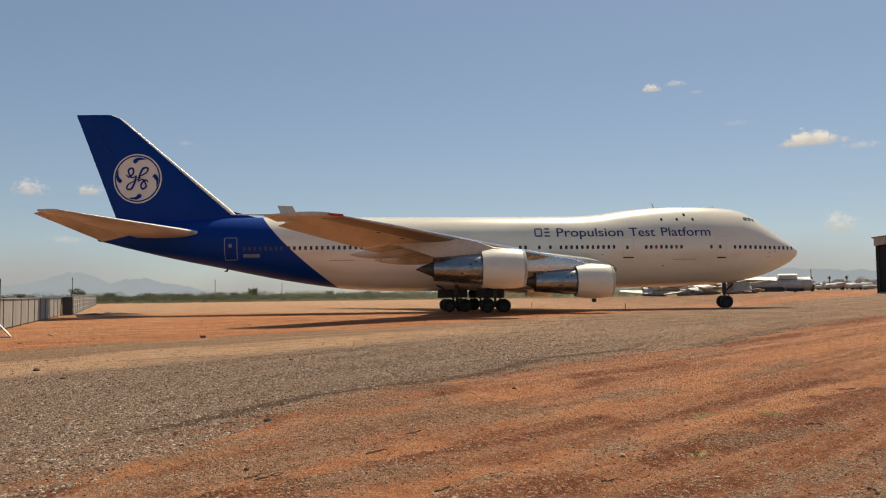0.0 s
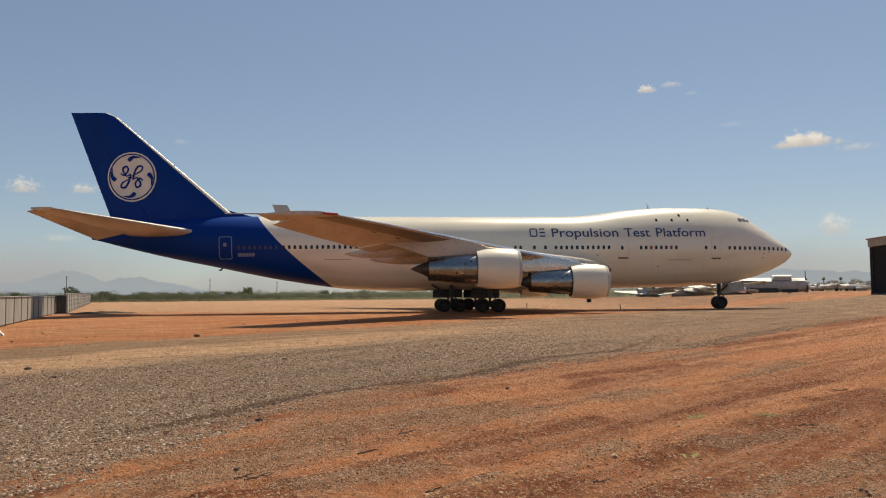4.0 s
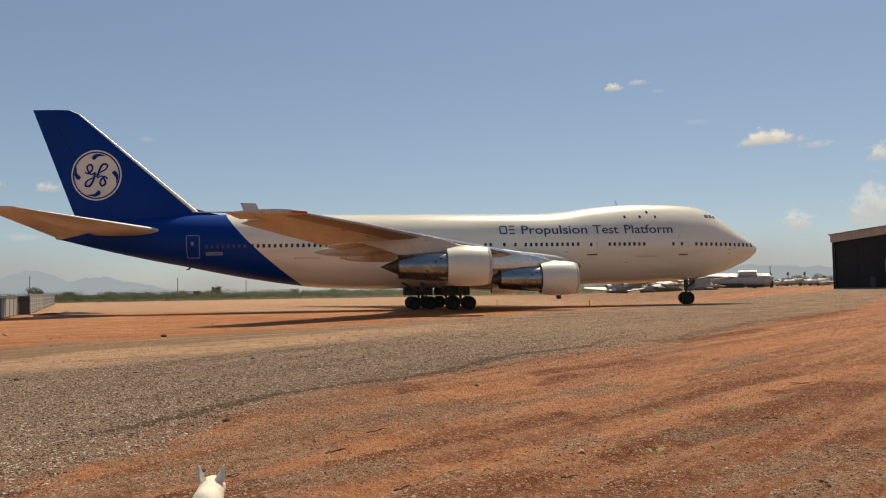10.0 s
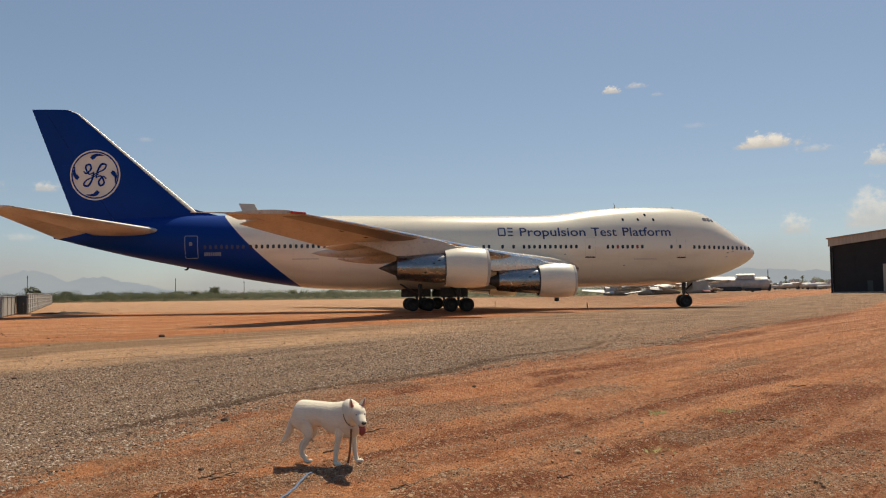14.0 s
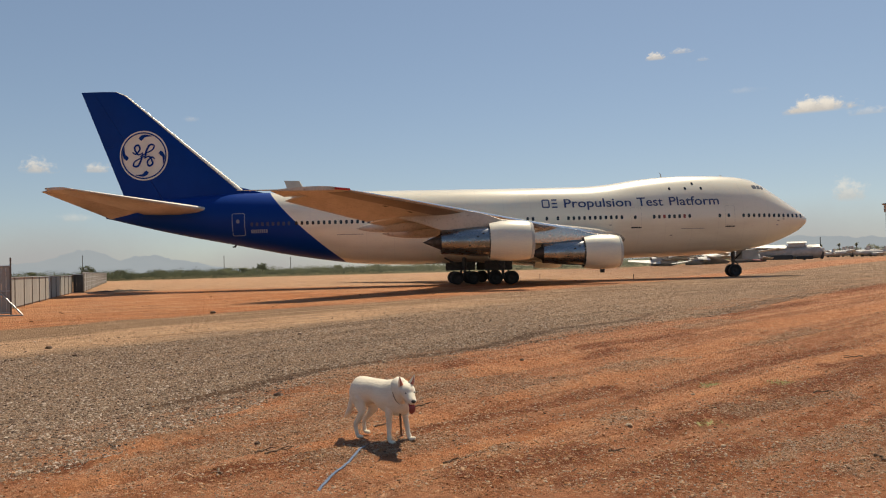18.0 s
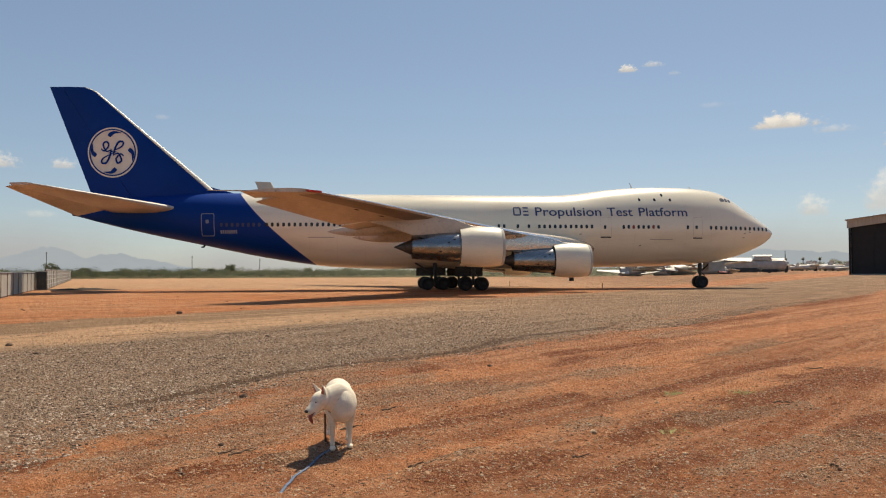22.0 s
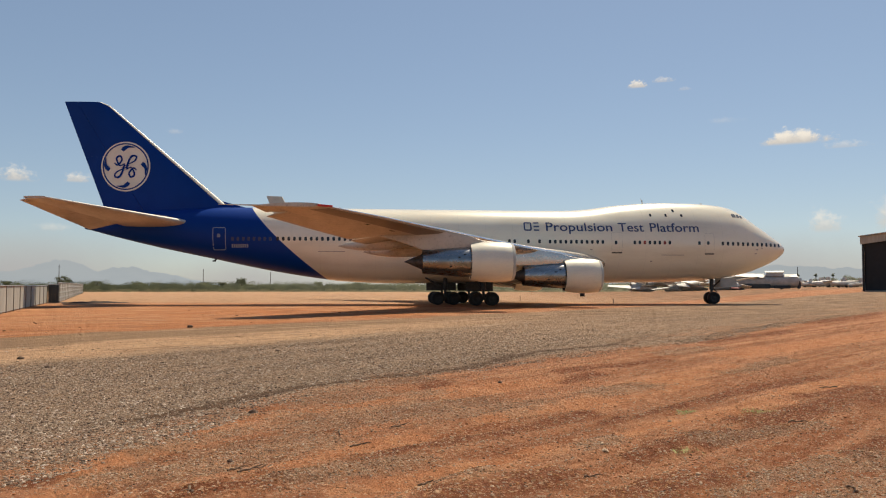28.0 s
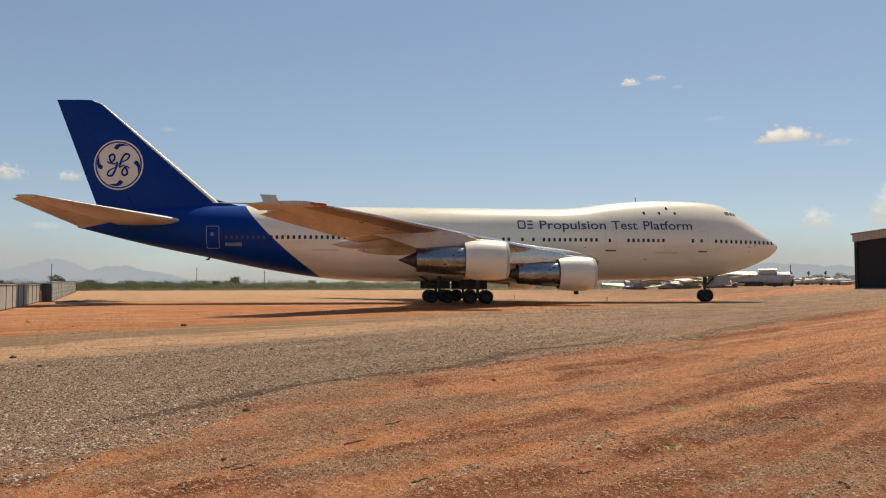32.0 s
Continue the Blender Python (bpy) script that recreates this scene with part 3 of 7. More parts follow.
def ground():
    radii = [0.0, 1.5, 3.0, 4.2]
    while radii[-1] < 4600:
        radii.append(radii[-1] * (1.0075 if radii[-1] < 30 else 1.045 if radii[-1] < 300 else 1.25))
    angles = list(np.radians(np.concatenate([np.arange(-40, 40, 0.22), np.arange(40, 320, 8.0)])))
    verts, faces = [(0, 0, 0)], []
    for r in radii[1:]:
        for a in angles:
            x, y = r * math.sin(a), r * math.cos(a)
            verts.append((x, y, relief(x, y)))
    n = len(angles)
    for i in range(n):
        faces.append((0, 1 + (i + 1) % n, 1 + i))
    for k in range(len(radii) - 2):
        a, b = 1 + k * n, 1 + (k + 1) * n
        for i in range(n):
            j = (i + 1) % n
            faces.append((a + i, a + j, b + j, b + i))
    ob = soup("ground", verts, faces, M_GROUND)
    for p in ob.data.polygons:
        p.use_smooth = True
    mix = [(*m[:3], rut_depth(*road_coords(v[0], v[1])), m[3]) for v in verts for m in (make_up(v[0], v[1]),)]
    ob.data.attributes.new("make_up", "FLOAT_COLOR", "POINT").data.foreach_set("color", [c for m in mix for c in m[:4]])
    ob.data.attributes.new("bed", "FLOAT", "POINT").data.foreach_set("value", [m[4] for m in mix])
    ob.data.update()
    return tagged(ob, "orange desert dirt crossed by a grey gravel road with wheel tracks", "ground", kind="structure")


ground()

# ---------- the jumbo jet ----------
AIR = pose(36.03, 79.61, 0, 0, 0, 4.228)     # nose over the origin, local x forward, local -y towards the camera
jet = tagged(empty("jumbo_jet", AIR), "white four-engined jumbo jet with blue tail parked on dirt", "airplane")

TOP = [(0.0, 5.53), (-0.3, 5.93), (-0.52, 6.12), (-1.97, 7.16), (-3.4, 8.14), (-4.3, 8.77), (-4.88, 9.17), (-5.46, 9.52), (-6.35, 9.83), (-7.3, 9.98), (-9.29, 10.13),
       (-12.8, 10.19), (-15.14, 10.10), (-18.05, 9.84), (-20.37, 9.48), (-22.67, 9.29), (-29.5, 9.27), (-45, 9.31), (-54, 9.33), (-58, 9.30), (-62, 9.05), (-65, 8.75), (-67.4, 8.40), (-69.0, 7.7)]
BOT = [(0.0, 5.53), (-0.27, 5.03), (-0.89, 4.53), (-1.8, 4.03), (-3.6, 3.28), (-5.3, 2.85), (-7.18, 2.52), (-9.5, 2.33), (-12.46, 2.21),
       (-18.2, 2.13), (-29.6, 2.05), (-40.8, 2.04), (-45.2, 2.26), (-48.4, 2.70), (-51.7, 3.25), (-54.9, 3.90), (-57.0, 4.36), (-60.2, 5.01), (-62.4, 5.49), (-64.5, 5.99), (-67.1, 6.65), (-69.0, 7.2)]
WID = [(0.0, 0.0), (-0.3, 0.75), (-1.0, 1.38), (-2.3, 1.98), (-4, 2.5), (-6, 2.92), (-9, 3.2), (-11, 3.25), (-44, 3.25), (-48, 3.15), (-52, 2.85), (-56, 2.4), (-60, 1.85), (-64, 1.22), (-67, 0.7), (-69, 0.25)]
MID = [(0, 5.53), (-6, 5.85), (-12, 5.9), (-44, 5.9), (-54, 6.6), (-62, 7.1), (-69, 7.45)]
HUMP = [(0, 0.0), (-4, 0.10), (-7, 0.17), (-17, 0.17), (-23, 0.0), (-69, 0.0)]


def curve_at(table):
    """A rounded reading of a table along the fuselage."""
    xs, vs = np.array([-a for a, _ in table]), np.array([b for _, b in table])

    def f(x):
        s = min(0.9, 0.12 * abs(x) + 0.02)
        q = np.linspace(-1.5 * s, 1.5 * s, 9)
        w = np.exp(-(q / s) ** 2)
        return float((np.interp(-x + q, xs, vs) * w).sum() / w.sum())
    return f


f_top, f_bot, f_wid, f_mid, f_hump = map(curve_at, (TOP, BOT, WID, MID, HUMP))


def side(x, z):
    """Half the fuselage's width at a station and height."""
    mid = f_mid(x)
    if z >= mid:
        s = min(1.0, (z - mid) / (f_top(x) - mid))
        return f_wid(x) * math.sqrt(max(0, 1 - s * s)) * (1 - f_hump(x) * s * s)
    s = min(1.0, (mid - z) / (mid - f_bot(x)))
    return f_wid(x) * math.sqrt(max(0, 1 - s * s))


def skin(x, z, out=0.0):
    """A point of the starboard skin, a little outside it, and the skin's outward normal."""
    e = 0.05
    p = lambda a, b: Vector((a, -side(a, b), b))
    nrm = (p(x, z + e) - p(x, z - e)).cross(p(x + e, z) - p(x - e, z)).normalized()
    if nrm.y > 0:
        nrm = -nrm
    return p(x, z) + nrm * out, nrm


def fuselage():
    bm = bmesh.new()
    xs = [-0.02, -0.1, -0.22, -0.4, -0.65, -1.0, -1.4, -1.9] + list(np.arange(-2.5, -24, -0.5)) + list(np.arange(-24, -44, -1.6)) + list(np.arange(-44, -69, -0.7)) + [-69.0]
    rings = []
    for x in xs:
        t, b, w, m, c = f_top(x), f_bot(x), f_wid(x), f_mid(x), f_hump(x)
        ring = []
        for k in range(56):
            a = 2 * math.pi * k / 56
            s = math.sin(a)
            y = w * math.cos(a) * ((1 - c * s * s) if s > 0 else 1)
            ring.append((x, y, m + (t - m) * s if s > 0 else m + (m - b) * s))
        rings.append(ring)
    loft(bm, rings)
    ob = smooth(part("fuselage", bm, M_FUSE, jet, "white fuselage with a swept blue tail section"), 60)
    return ob


fuse = fuselage()


def patch_mesh(name, x0, x1, z0, z1, r, out):
    """A rounded patch bent on to the skin."""
    bm = bmesh.new()
    pts = []
    for cx, cz, a0 in ((x1 - r, z1 - r, 0), (x0 + r, z1 - r, 90), (x0 + r, z0 + r, 180), (x1 - r, z0 + r, 270)):
        for k in range(4):
            a = radians(a0 + 30 * k)
            pts.append((cx + r * math.cos(a), cz + r * math.sin(a)))
    front = [bm.verts.new(skin(x, z, out)[0]) for x, z in pts]
    back = [bm.verts.new(skin(x, z, -0.02)[0]) for x, z in pts]
    n = len(pts)
    bm.faces.new(front)
    for i in range(n):
        bm.faces.new((back[i], back[(i + 1) % n], front[(i + 1) % n], front[i]))
    bmesh.ops.recalc_face_normals(bm, faces=bm.faces)
    return bm


def cabin_window(x, z=6.12, w=0.25, h=0.37, mat=None, name="cabin_window", out=0.006):
    return part(name, patch_mesh(name, x - w / 2, x + w / 2, z - h / 2, z + h / 2, w * 0.38, out), mat or M_GLASS, fuse)


def outline(name, x0, x1, z0, z1, w, mat, parent, out=0.006):
    """A rounded frame line painted on the skin."""
    bm = bmesh.new()
    r = 0.16
    pts = []
    for cx, cz, a0 in ((x1 - r, z1 - r, 0), (x0 + r, z1 - r, 90), (x0 + r, z0 + r, 180), (x1 - r, z0 + r, 270)):
        for k in range(5):
            a = radians(a0 + 22.5 * k)
            pts.append((cx, cz, math.cos(a), math.sin(a)))
    fine = []
    for i, q in enumerate(pts):
        q2 = pts[(i + 1) % len(pts)]
        fine.append(q)
        if abs(q[1] - q2[1]) > 0.3 or abs(q[0] - q2[0]) > 0.3:
            for f in (0.2, 0.4, 0.6, 0.8):
                fine.append(tuple(q[j] + (q2[j] - q[j]) * f for j in range(4)))
    rings = []
    for cx, cz, ca, sa in fine:
        rings.append([skin(cx + (r + dw) * ca, cz + (r + dw) * sa, o)[0] for dw, o in ((0, -0.01), (0, out), (-w, out), (-w, -0.01))])
    rings.append(rings[0])
    loft(bm, rings, (False, False))
    bmesh.ops.remove_doubles(bm, verts=bm.verts, dist=1e-4)
    return part(name, bm, mat, parent)


# cabin windows in their groups along the main deck
for i in range(15):
    cabin_window(-50.71 + 0.519 * i, 6.17)
for i in range(8):
    cabin_window(-54.9 + 0.50 * i, 6.16, mat=M_OLDGLASS, name="painted_window", out=0.005)
for x in (-28.95, -28.44, -27.12, -26.05):
    cabin_window(x, 6.05)
for i in range(11):
    cabin_window(-25.03 + 0.516 * i, 6.03)
for i in range(8):
    cabin_window(-16.72 + 0.497 * i, 6.0, mat=M_REDGLASS if i in (2, 6) else M_GLASS)
for x in (-18.57, -10.27, -9.37):
    cabin_window(x, 5.98)
for i in range(13):
    cabin_window(-7.85 + 0.545 * i, 5.95 - 0.007 * i, w=0.25)
# upper deck windows
for x, z in ((-14.79, 8.75), (-13.25, 8.74), (-11.66, 8.73), (-12.38, 9.24)):
    cabin_window(x, z, 0.22, 0.30)
# cockpit side panes
for x0, x1, z0, z1 in ((-6.32, -5.86, 8.62, 8.98), (-5.78, -5.42, 8.60, 8.96), (-5.34, -5.04, 8.56, 8.86)):
    part("cockpit_pane", patch_mesh("cockpit_pane", x0, x1, z0, z1, 0.07, 0.008), M_PANE, fuse)
# doors: painted outlines, sills and handles
outline("rear_door", -56.78, -55.54, 5.12, 7.24, 0.07, M_LINE, fuse)
part("door_window", patch_mesh("door_window", -56.36, -56.06, 6.3, 6.65, 0.1, 0.01), M_LINE, fuse, "small pale window in the door")
for x0, x1, z in ((-18.99, -17.94, 5.0), (-9.7, -8.74, 4.93), (-41.6, -40.3, 4.98)):
    part("door_sill", patch_mesh("door_sill", x0, x1, z - 0.06, z + 0.06, 0.04, 0.012), M_STRUT, fuse, "worn dark door sill strip")
for x0, x1 in ((-18.99, -17.94), (-9.7, -8.74), (-41.6, -40.3)):
    outline("door", x0, x1, 5.07, 6.95, 0.012, M_SEAM, fuse, 0.003)
for x0, x1, z in ((-14.05, -11.77, 4.80), (-46.95, -44.48, 4.99)):
    part("cargo_seam", patch_mesh("cargo_seam", x0, x1, z - 0.03, z + 0.03, 0.02, 0.006), M_SEAM, fuse)
for x, z in ((-15.0, 4.2), (-4.2, 5.0), (-4.1, 5.4), (-3.5, 5.55), (-21.0, 5.3)):
    part("vent", patch_mesh("vent", x - 0.12, x + 0.12, z - 0.05, z + 0.05, 0.03, 0.008), M_SEAM, fuse)
for x, h in ((-14.8, 0.5), (-45.0, 0.12), (-8.6, 0.15)):
    bm = bmesh.new()
    tube(bm, [(x, 0, f_top(x) - 0.05), (x - 0.05, 0, f_top(x) + h * 0.6), (x - 0.2, 0, f_top(x) + h)], [0.07, 0.045, 0.02])
    part("blade_antenna", bm, M_GREY, fuse)
bm = bmesh.new()
tube(bm, [(-56.8, -0.3, f_bot(-56.8) + 0.05), (-56.9, -0.3, f_bot(-56.8) - 0.14), (-57.15, -0.3, f_bot(-56.8) - 0.17)], [0.10, 0.09, 0.05])
part("drain_mast", bm, M_DARK, fuse)


# ---------- writing on the side ----------
def lettering(body, x0, x1, z0, cap, parent):
    """Words bent on to the starboard skin."""
    cu = bpy.data.curves.new("words", "FONT")
    cu.body, cu.resolution_u, cu.offset = body, 4, 0.009
    tmp = new("words", cu)
    me = bpy.data.meshes.new_from_object(tmp.evaluated_get(bpy.context.evaluated_depsgraph_get()))
    bpy.data.objects.remove(tmp)
    bm = bmesh.new()
    bm.from_mesh(me)
    xs = [v.co.x for v in bm.verts]
    a, b = min(xs), max(xs)
    k = cap / 0.70
    for v in bm.verts:
        v.co = (x0 + (v.co.x - a) / (b - a) * (x1 - x0), v.co.y * k, 0)
    for q in np.arange(-0.3, 1.0, 0.1):
        bmesh.ops.bisect_plane(bm, geom=bm.verts[:] + bm.edges[:] + bm.faces[:], plane_co=(0, q, 0), plane_no=(0, 1, 0))
    bmesh.ops.triangulate(bm, faces=bm.faces)
    for v in bm.verts:
        v.co = skin(v.co.x, z0 + v.co.y, 0.012)[0]
    return part("lettering", bm, M_NAVY, parent, "dark blue lettering reading " + body)


for word, x0, x1 in (("Propulsion", -25.35, -18.85), ("Test", -18.25, -15.72), ("Platform", -15.1, -10.22)):
    lettering(word, x0, x1, 7.07, 0.85, fuse)
# the maker's mark before it: a plain ring and three plain bars
outline("plain_ring", -27.50, -26.74, 7.07, 7.92, 0.13, M_NAVY, fuse, 0.012)
for z in (7.07, 7.43, 7.79):
    part("plain_bar", patch_mesh("plain_bar", -26.54, -26.02, z, z + 0.13, 0.02, 0.012), M_NAVY, fuse)
for i in range(8):
    x0 = -55.0 + 0.2 * i
    part("registration_bar", patch_mesh("registration_bar", x0, x0 + 0.15, 5.35, 5.68, 0.03, 0.008), M_LINE, fuse)


# ---------- tail ----------
def fin_le(z):
    return -56.26 - (z - 9.82) * (67.32 - 56.26) / (19.28 - 9.82) - 1.3 * max(0.0, z - 18.95)


def fin_te(z):
    return -67.43 - (z - 9.44) * (71.18 - 67.43) / (19.32 - 9.44)


def fin_half(f, z):
    """Half thickness at a share f of the chord."""
    c = fin_le(z) - fin_te(z)
    return 0.105 * c * 0.5 * (2.97 * math.sqrt(max(f, 0)) - 1.26 * f - 3.52 * f ** 2 + 2.84 * f ** 3 - 1.015 * f ** 4) * 1.0 + 0.012


def fin_slab(name, f0, f1, z0, z1, mat, parent, label="", n=10, grow=0.0, ztop=None):
    bm = bmesh.new()
    rings = []
    for z in sorted({*np.linspace(z0, z1, 7), *(q for q in (18.95, 19.1) if q < z1)}):
        c, le = fin_le(z) - fin_te(z), fin_le(z)
        fs = [f0 + (f1 - f0) * (k / n) ** (1.8 if f0 == 0 else 1) for k in range(n + 1)]
        right = [(le - f * c + grow, -fin_half(f, z) - grow, z) for f in fs]
        left = [(le - f * c + grow, fin_half(f, z) + grow, z) for f in reversed(fs)]
        rings.append(right + left)
    loft(bm, rings)
    return smooth(part(name, bm, mat, parent, label), 50)


fin = fin_slab("tail_fin", 0.042, 0.70, 8.6, 19.3, M_BLUE, jet, "tall blue tail fin", n=16)
for z0, z1 in ((8.75, 14.0), (14.005, 19.3)):
    fin_slab("rudder", 0.703, 1.0, z0, z1, M_BLUE, fin, n=6)
fin_slab("leading_edge", 0, 0.042, 9.6, 19.3, M_WHITE, fin, "pale leading edge strip", n=8)
fin_slab("edge_seam", 0.0425, 0.050, 9.75, 19.2, M_SEAM, fin, "brown sealed joint behind the leading edge", n=2, grow=0.012)
bm = bmesh.new()
loft(bm, [[(-53.6 - 3.6 * f, s * 0.32 * f * 1.0, 9.2 + 0.95 * f * h) for s, h in ((-1, 0), (-0.5, 0.7), (0, 1), (0.5, 0.7), (1, 0))] for f in (0.02, 0.35, 0.7, 1.0)])
part("dorsal_fillet", bm, M_BLUE, fin)


def on_fin(x, z, out):
    f = (fin_le(z) - x) / (fin_le(z) - fin_te(z))
    return Vector((x, -fin_half(f, z) - out, z))


def fin_disc(name, cx, cz, r0, r1, out, mat, parent, a0=0, a1=360, n=72, label=""):
    """A ring or disc laid on the fin."""
    bm = bmesh.new()
    rs = np.linspace(r0, r1, 6)
    grid = []
    for k in range(n + 1):
        a = radians(a0 + (a1 - a0) * k / n)
        grid.append([bm.verts.new(on_fin(cx + r * math.cos(a), cz + 1.03 * r * math.sin(a), out)) for r in rs])
    for g, h in zip(grid, grid[1:]):
        for i in range(len(rs) - 1):
            bm.faces.new((g[i], g[i + 1], h[i + 1], h[i]))
    bmesh.ops.remove_doubles(bm, verts=bm.verts, dist=1e-4)
    bmesh.ops.recalc_face_normals(bm, faces=bm.faces)
    return part(name, bm, mat, parent, label)


def fin_stroke(pts, widths, out, parent):
    """A swelling brush stroke laid on the fin, through points about the emblem's middle."""
    P = [Vector((x, z)) for x, z in pts]
    line, ws = [], []
    for i in range(len(P) - 1):
        p0, p1, p2, p3 = P[max(i - 1, 0)], P[i], P[i + 1], P[min(i + 2, len(P) - 1)]
        for k in range(6):
            t = k / 6
            line.append(0.5 * ((2 * p1) + (p2 - p0) * t + (2 * p0 - 5 * p1 + 4 * p2 - p3) * t * t + (3 * p1 - p0 - 3 * p2 + p3) * t ** 3))
            ws.append(widths[i] + (widths[i + 1] - widths[i]) * t)
    line.append(P[-1]), ws.append(widths[-1])
    bm = bmesh.new()
    rows = []
    for i, p in enumerate(line):
        d = (line[min(i + 1, len(line) - 1)] - line[max(i - 1, 0)]).normalized()
        q = Vector((-d.y, d.x)) * ws[i]
        rows.append([bm.verts.new(on_fin(EMX + v.x, EMZ + v.y, out)) for v in (p + q, p, p - q)])
    for a, b in zip(rows, rows[1:]):
        for i in range(2):
            bm.faces.new((a[i], a[i + 1], b[i + 1], b[i]))
    bmesh.ops.recalc_face_normals(bm, faces=bm.faces)
    return part("emblem_stroke", bm, M_BLUE, parent)


EMX, EMZ = -65.32, 13.1
emblem = fin_disc("emblem", EMX, EMZ, 0.0, 2.31, 0.04, M_LOGO, jet, label="round pale emblem with blue swirls")
fin_disc("emblem_ring", EMX, EMZ, 2.05, 2.17, 0.08, M_BLUE, emblem)
for a in (80, 170, 260, 350):
    ca, sa = math.cos(radians(a)), math.sin(radians(a))
    pts = []
    for k, rr in ((0, 1.55), (7, 1.72), (17, 1.90), (36, 2.03)):
        b = radians(a + 22 - k)
        pts.append((rr * math.cos(b), rr * math.sin(b)))
    fin_stroke(pts, (0.16, 0.20, 0.13, 0.02), 0.09, emblem)
# curled strokes in the middle of the emblem, plain shapes only
fin_stroke([(-1.05, 0.35), (-0.75, 0.15), (-0.35, 0.6), (-0.5, 1.0), (-0.85, 0.75), (-0.55, 0.1), (-0.1, 0.25)], (0.05, 0.08, 0.08, 0.09, 0.09, 0.07, 0.05), 0.09, emblem)
fin_stroke([(-0.1, 0.3), (-0.25, -0.4), (-0.6, -1.0), (-1.0, -0.95), (-0.85, -0.55), (-0.2, -0.2), (0.35, 0.1)], (0.05, 0.09, 0.1, 0.08, 0.07, 0.05, 0.04), 0.09, emblem)
fin_stroke([(1.05, -0.35), (0.75, -0.15), (0.35, -0.6), (0.5, -1.0), (0.85, -0.75), (0.55, -0.1), (0.1, -0.25)], (0.05, 0.08, 0.08, 0.09, 0.09, 0.07, 0.05), 0.09, emblem)
fin_stroke([(0.1, -0.3), (0.25, 0.4), (0.6, 1.0), (1.0, 0.95), (0.85, 0.55), (0.2, 0.2), (-0.35, -0.1)], (0.05, 0.09, 0.1, 0.08, 0.07, 0.05, 0.04), 0.09, emblem)


def aero_ring(le, te, z_le, z_te, y, thick, f0=0.0, f1=1.0, n=9, droop=0.0, camber=0.02):
    """One wing section at y, from a share f0 of the chord to f1."""
    c = le - te
    up, lo = [], []
    for k in range(n + 1):
        f = f0 + (f1 - f0) * (0.5 - 0.5 * math.cos(math.pi * k / n) if f0 == 0 else k / n)
        h = thick * c * (2.97 * math.sqrt(f) - 1.26 * f - 3.52 * f ** 2 + 2.84 * f ** 3 - 1.036 * f ** 4) / 2 + 0.006
        zc = z_le + (z_te - z_le) * f + camber * c * 4 * f * (1 - f) - droop * (f - f0)
        up.append((le - f * c, y, zc + h))
        lo.append((le - f * c, y, zc - h))
    return up + list(reversed(lo))


def stabiliser(s):
    """s is -1 for the starboard side."""
    def sec(v):
        y = 0.6 + (11.08 - 0.6) * v
        return dict(le=-58.2 - 10.0 * v, te=-67.6 - 3.05 * v, z_le=7.62 + 1.33 * v, z_te=7.6 + 1.35 * v, y=s * y, thick=0.10 - 0.015 * v)
    vs = np.linspace(0, 1, 7)
    bm = bmesh.new()
    loft(bm, [aero_ring(**sec(v), f0=0, f1=0.72, camber=0) for v in vs])
    main = smooth(part("stabiliser", bm, M_TAILSKIN, jet, "bare grey tailplane half"), 50)
    for a, b in ((0.12, 0.52), (0.525, 0.95)):
        bm = bmesh.new()
        loft(bm, [aero_ring(**sec(v), f0=0.725, f1=1.0, n=4, camber=0, droop=3.2 * (1 - 0.9 * v)) for v in np.linspace(a, b, 4)])
        smooth(part("elevator", bm, M_TAILSKIN, main), 50)
    bm = bmesh.new()
    loft(bm, [aero_ring(**sec(v), f0=0, f1=0.03, n=3, camber=0) for v in vs])
    for vt in bm.verts:
        vt.co.x += 0.02
    smooth(part("leading_edge", bm, M_GREY, main), 60)


stabiliser(-1), stabiliser(1)

# ---------- wings ----------
WING_Y = [2.6, 5.4, 9.9, 11.7, 14.5, 17.3, 20.83, 25.8, 28.7, 29.8]
WING_ZLE = [3.95, 4.28, 4.66, 4.82, 5.06, 5.36, 5.74, 6.26, 6.50, 6.62]
WING_ZTE = [4.35, 4.40, 4.55, 4.62, 4.86, 5.08, 5.36, 5.92, 6.28, 6.55]


def wing_at(y):
    le = -19.9 - (y - 3.2) * 25 / 26.6
    te = -49 + (29.8 - y) * 0.6 if y > 11.7 else -38.14 + (11.7 - y) * 0.25
    th = float(np.interp(y, [2.6, 11.7, 20.8, 29.8], [0.115, 0.085, 0.075, 0.06]))
    return dict(le=le, te=te, z_le=float(np.interp(y, WING_Y, WING_ZLE)), z_te=float(np.interp(y, WING_Y, WING_ZTE)), thick=th)


def wing_panel(name, s, y0, y1, f0, f1, mat, parent, n=8, k=6, droop=0.0, dz=0.0, label=""):
    bm = bmesh.new()
    rings = []
    for y in np.linspace(y0, y1, k):
        w = wing_at(y)
        rings.append(aero_ring(**w, y=s * y, f0=f0, f1=f1, n=n, droop=droop, camber=0.012))
    loft(bm, rings)
    if dz:
        bmesh.ops.translate(bm, vec=(0, 0, dz), verts=bm.verts)
    return smooth(part(name, bm, mat, parent, label), 50)


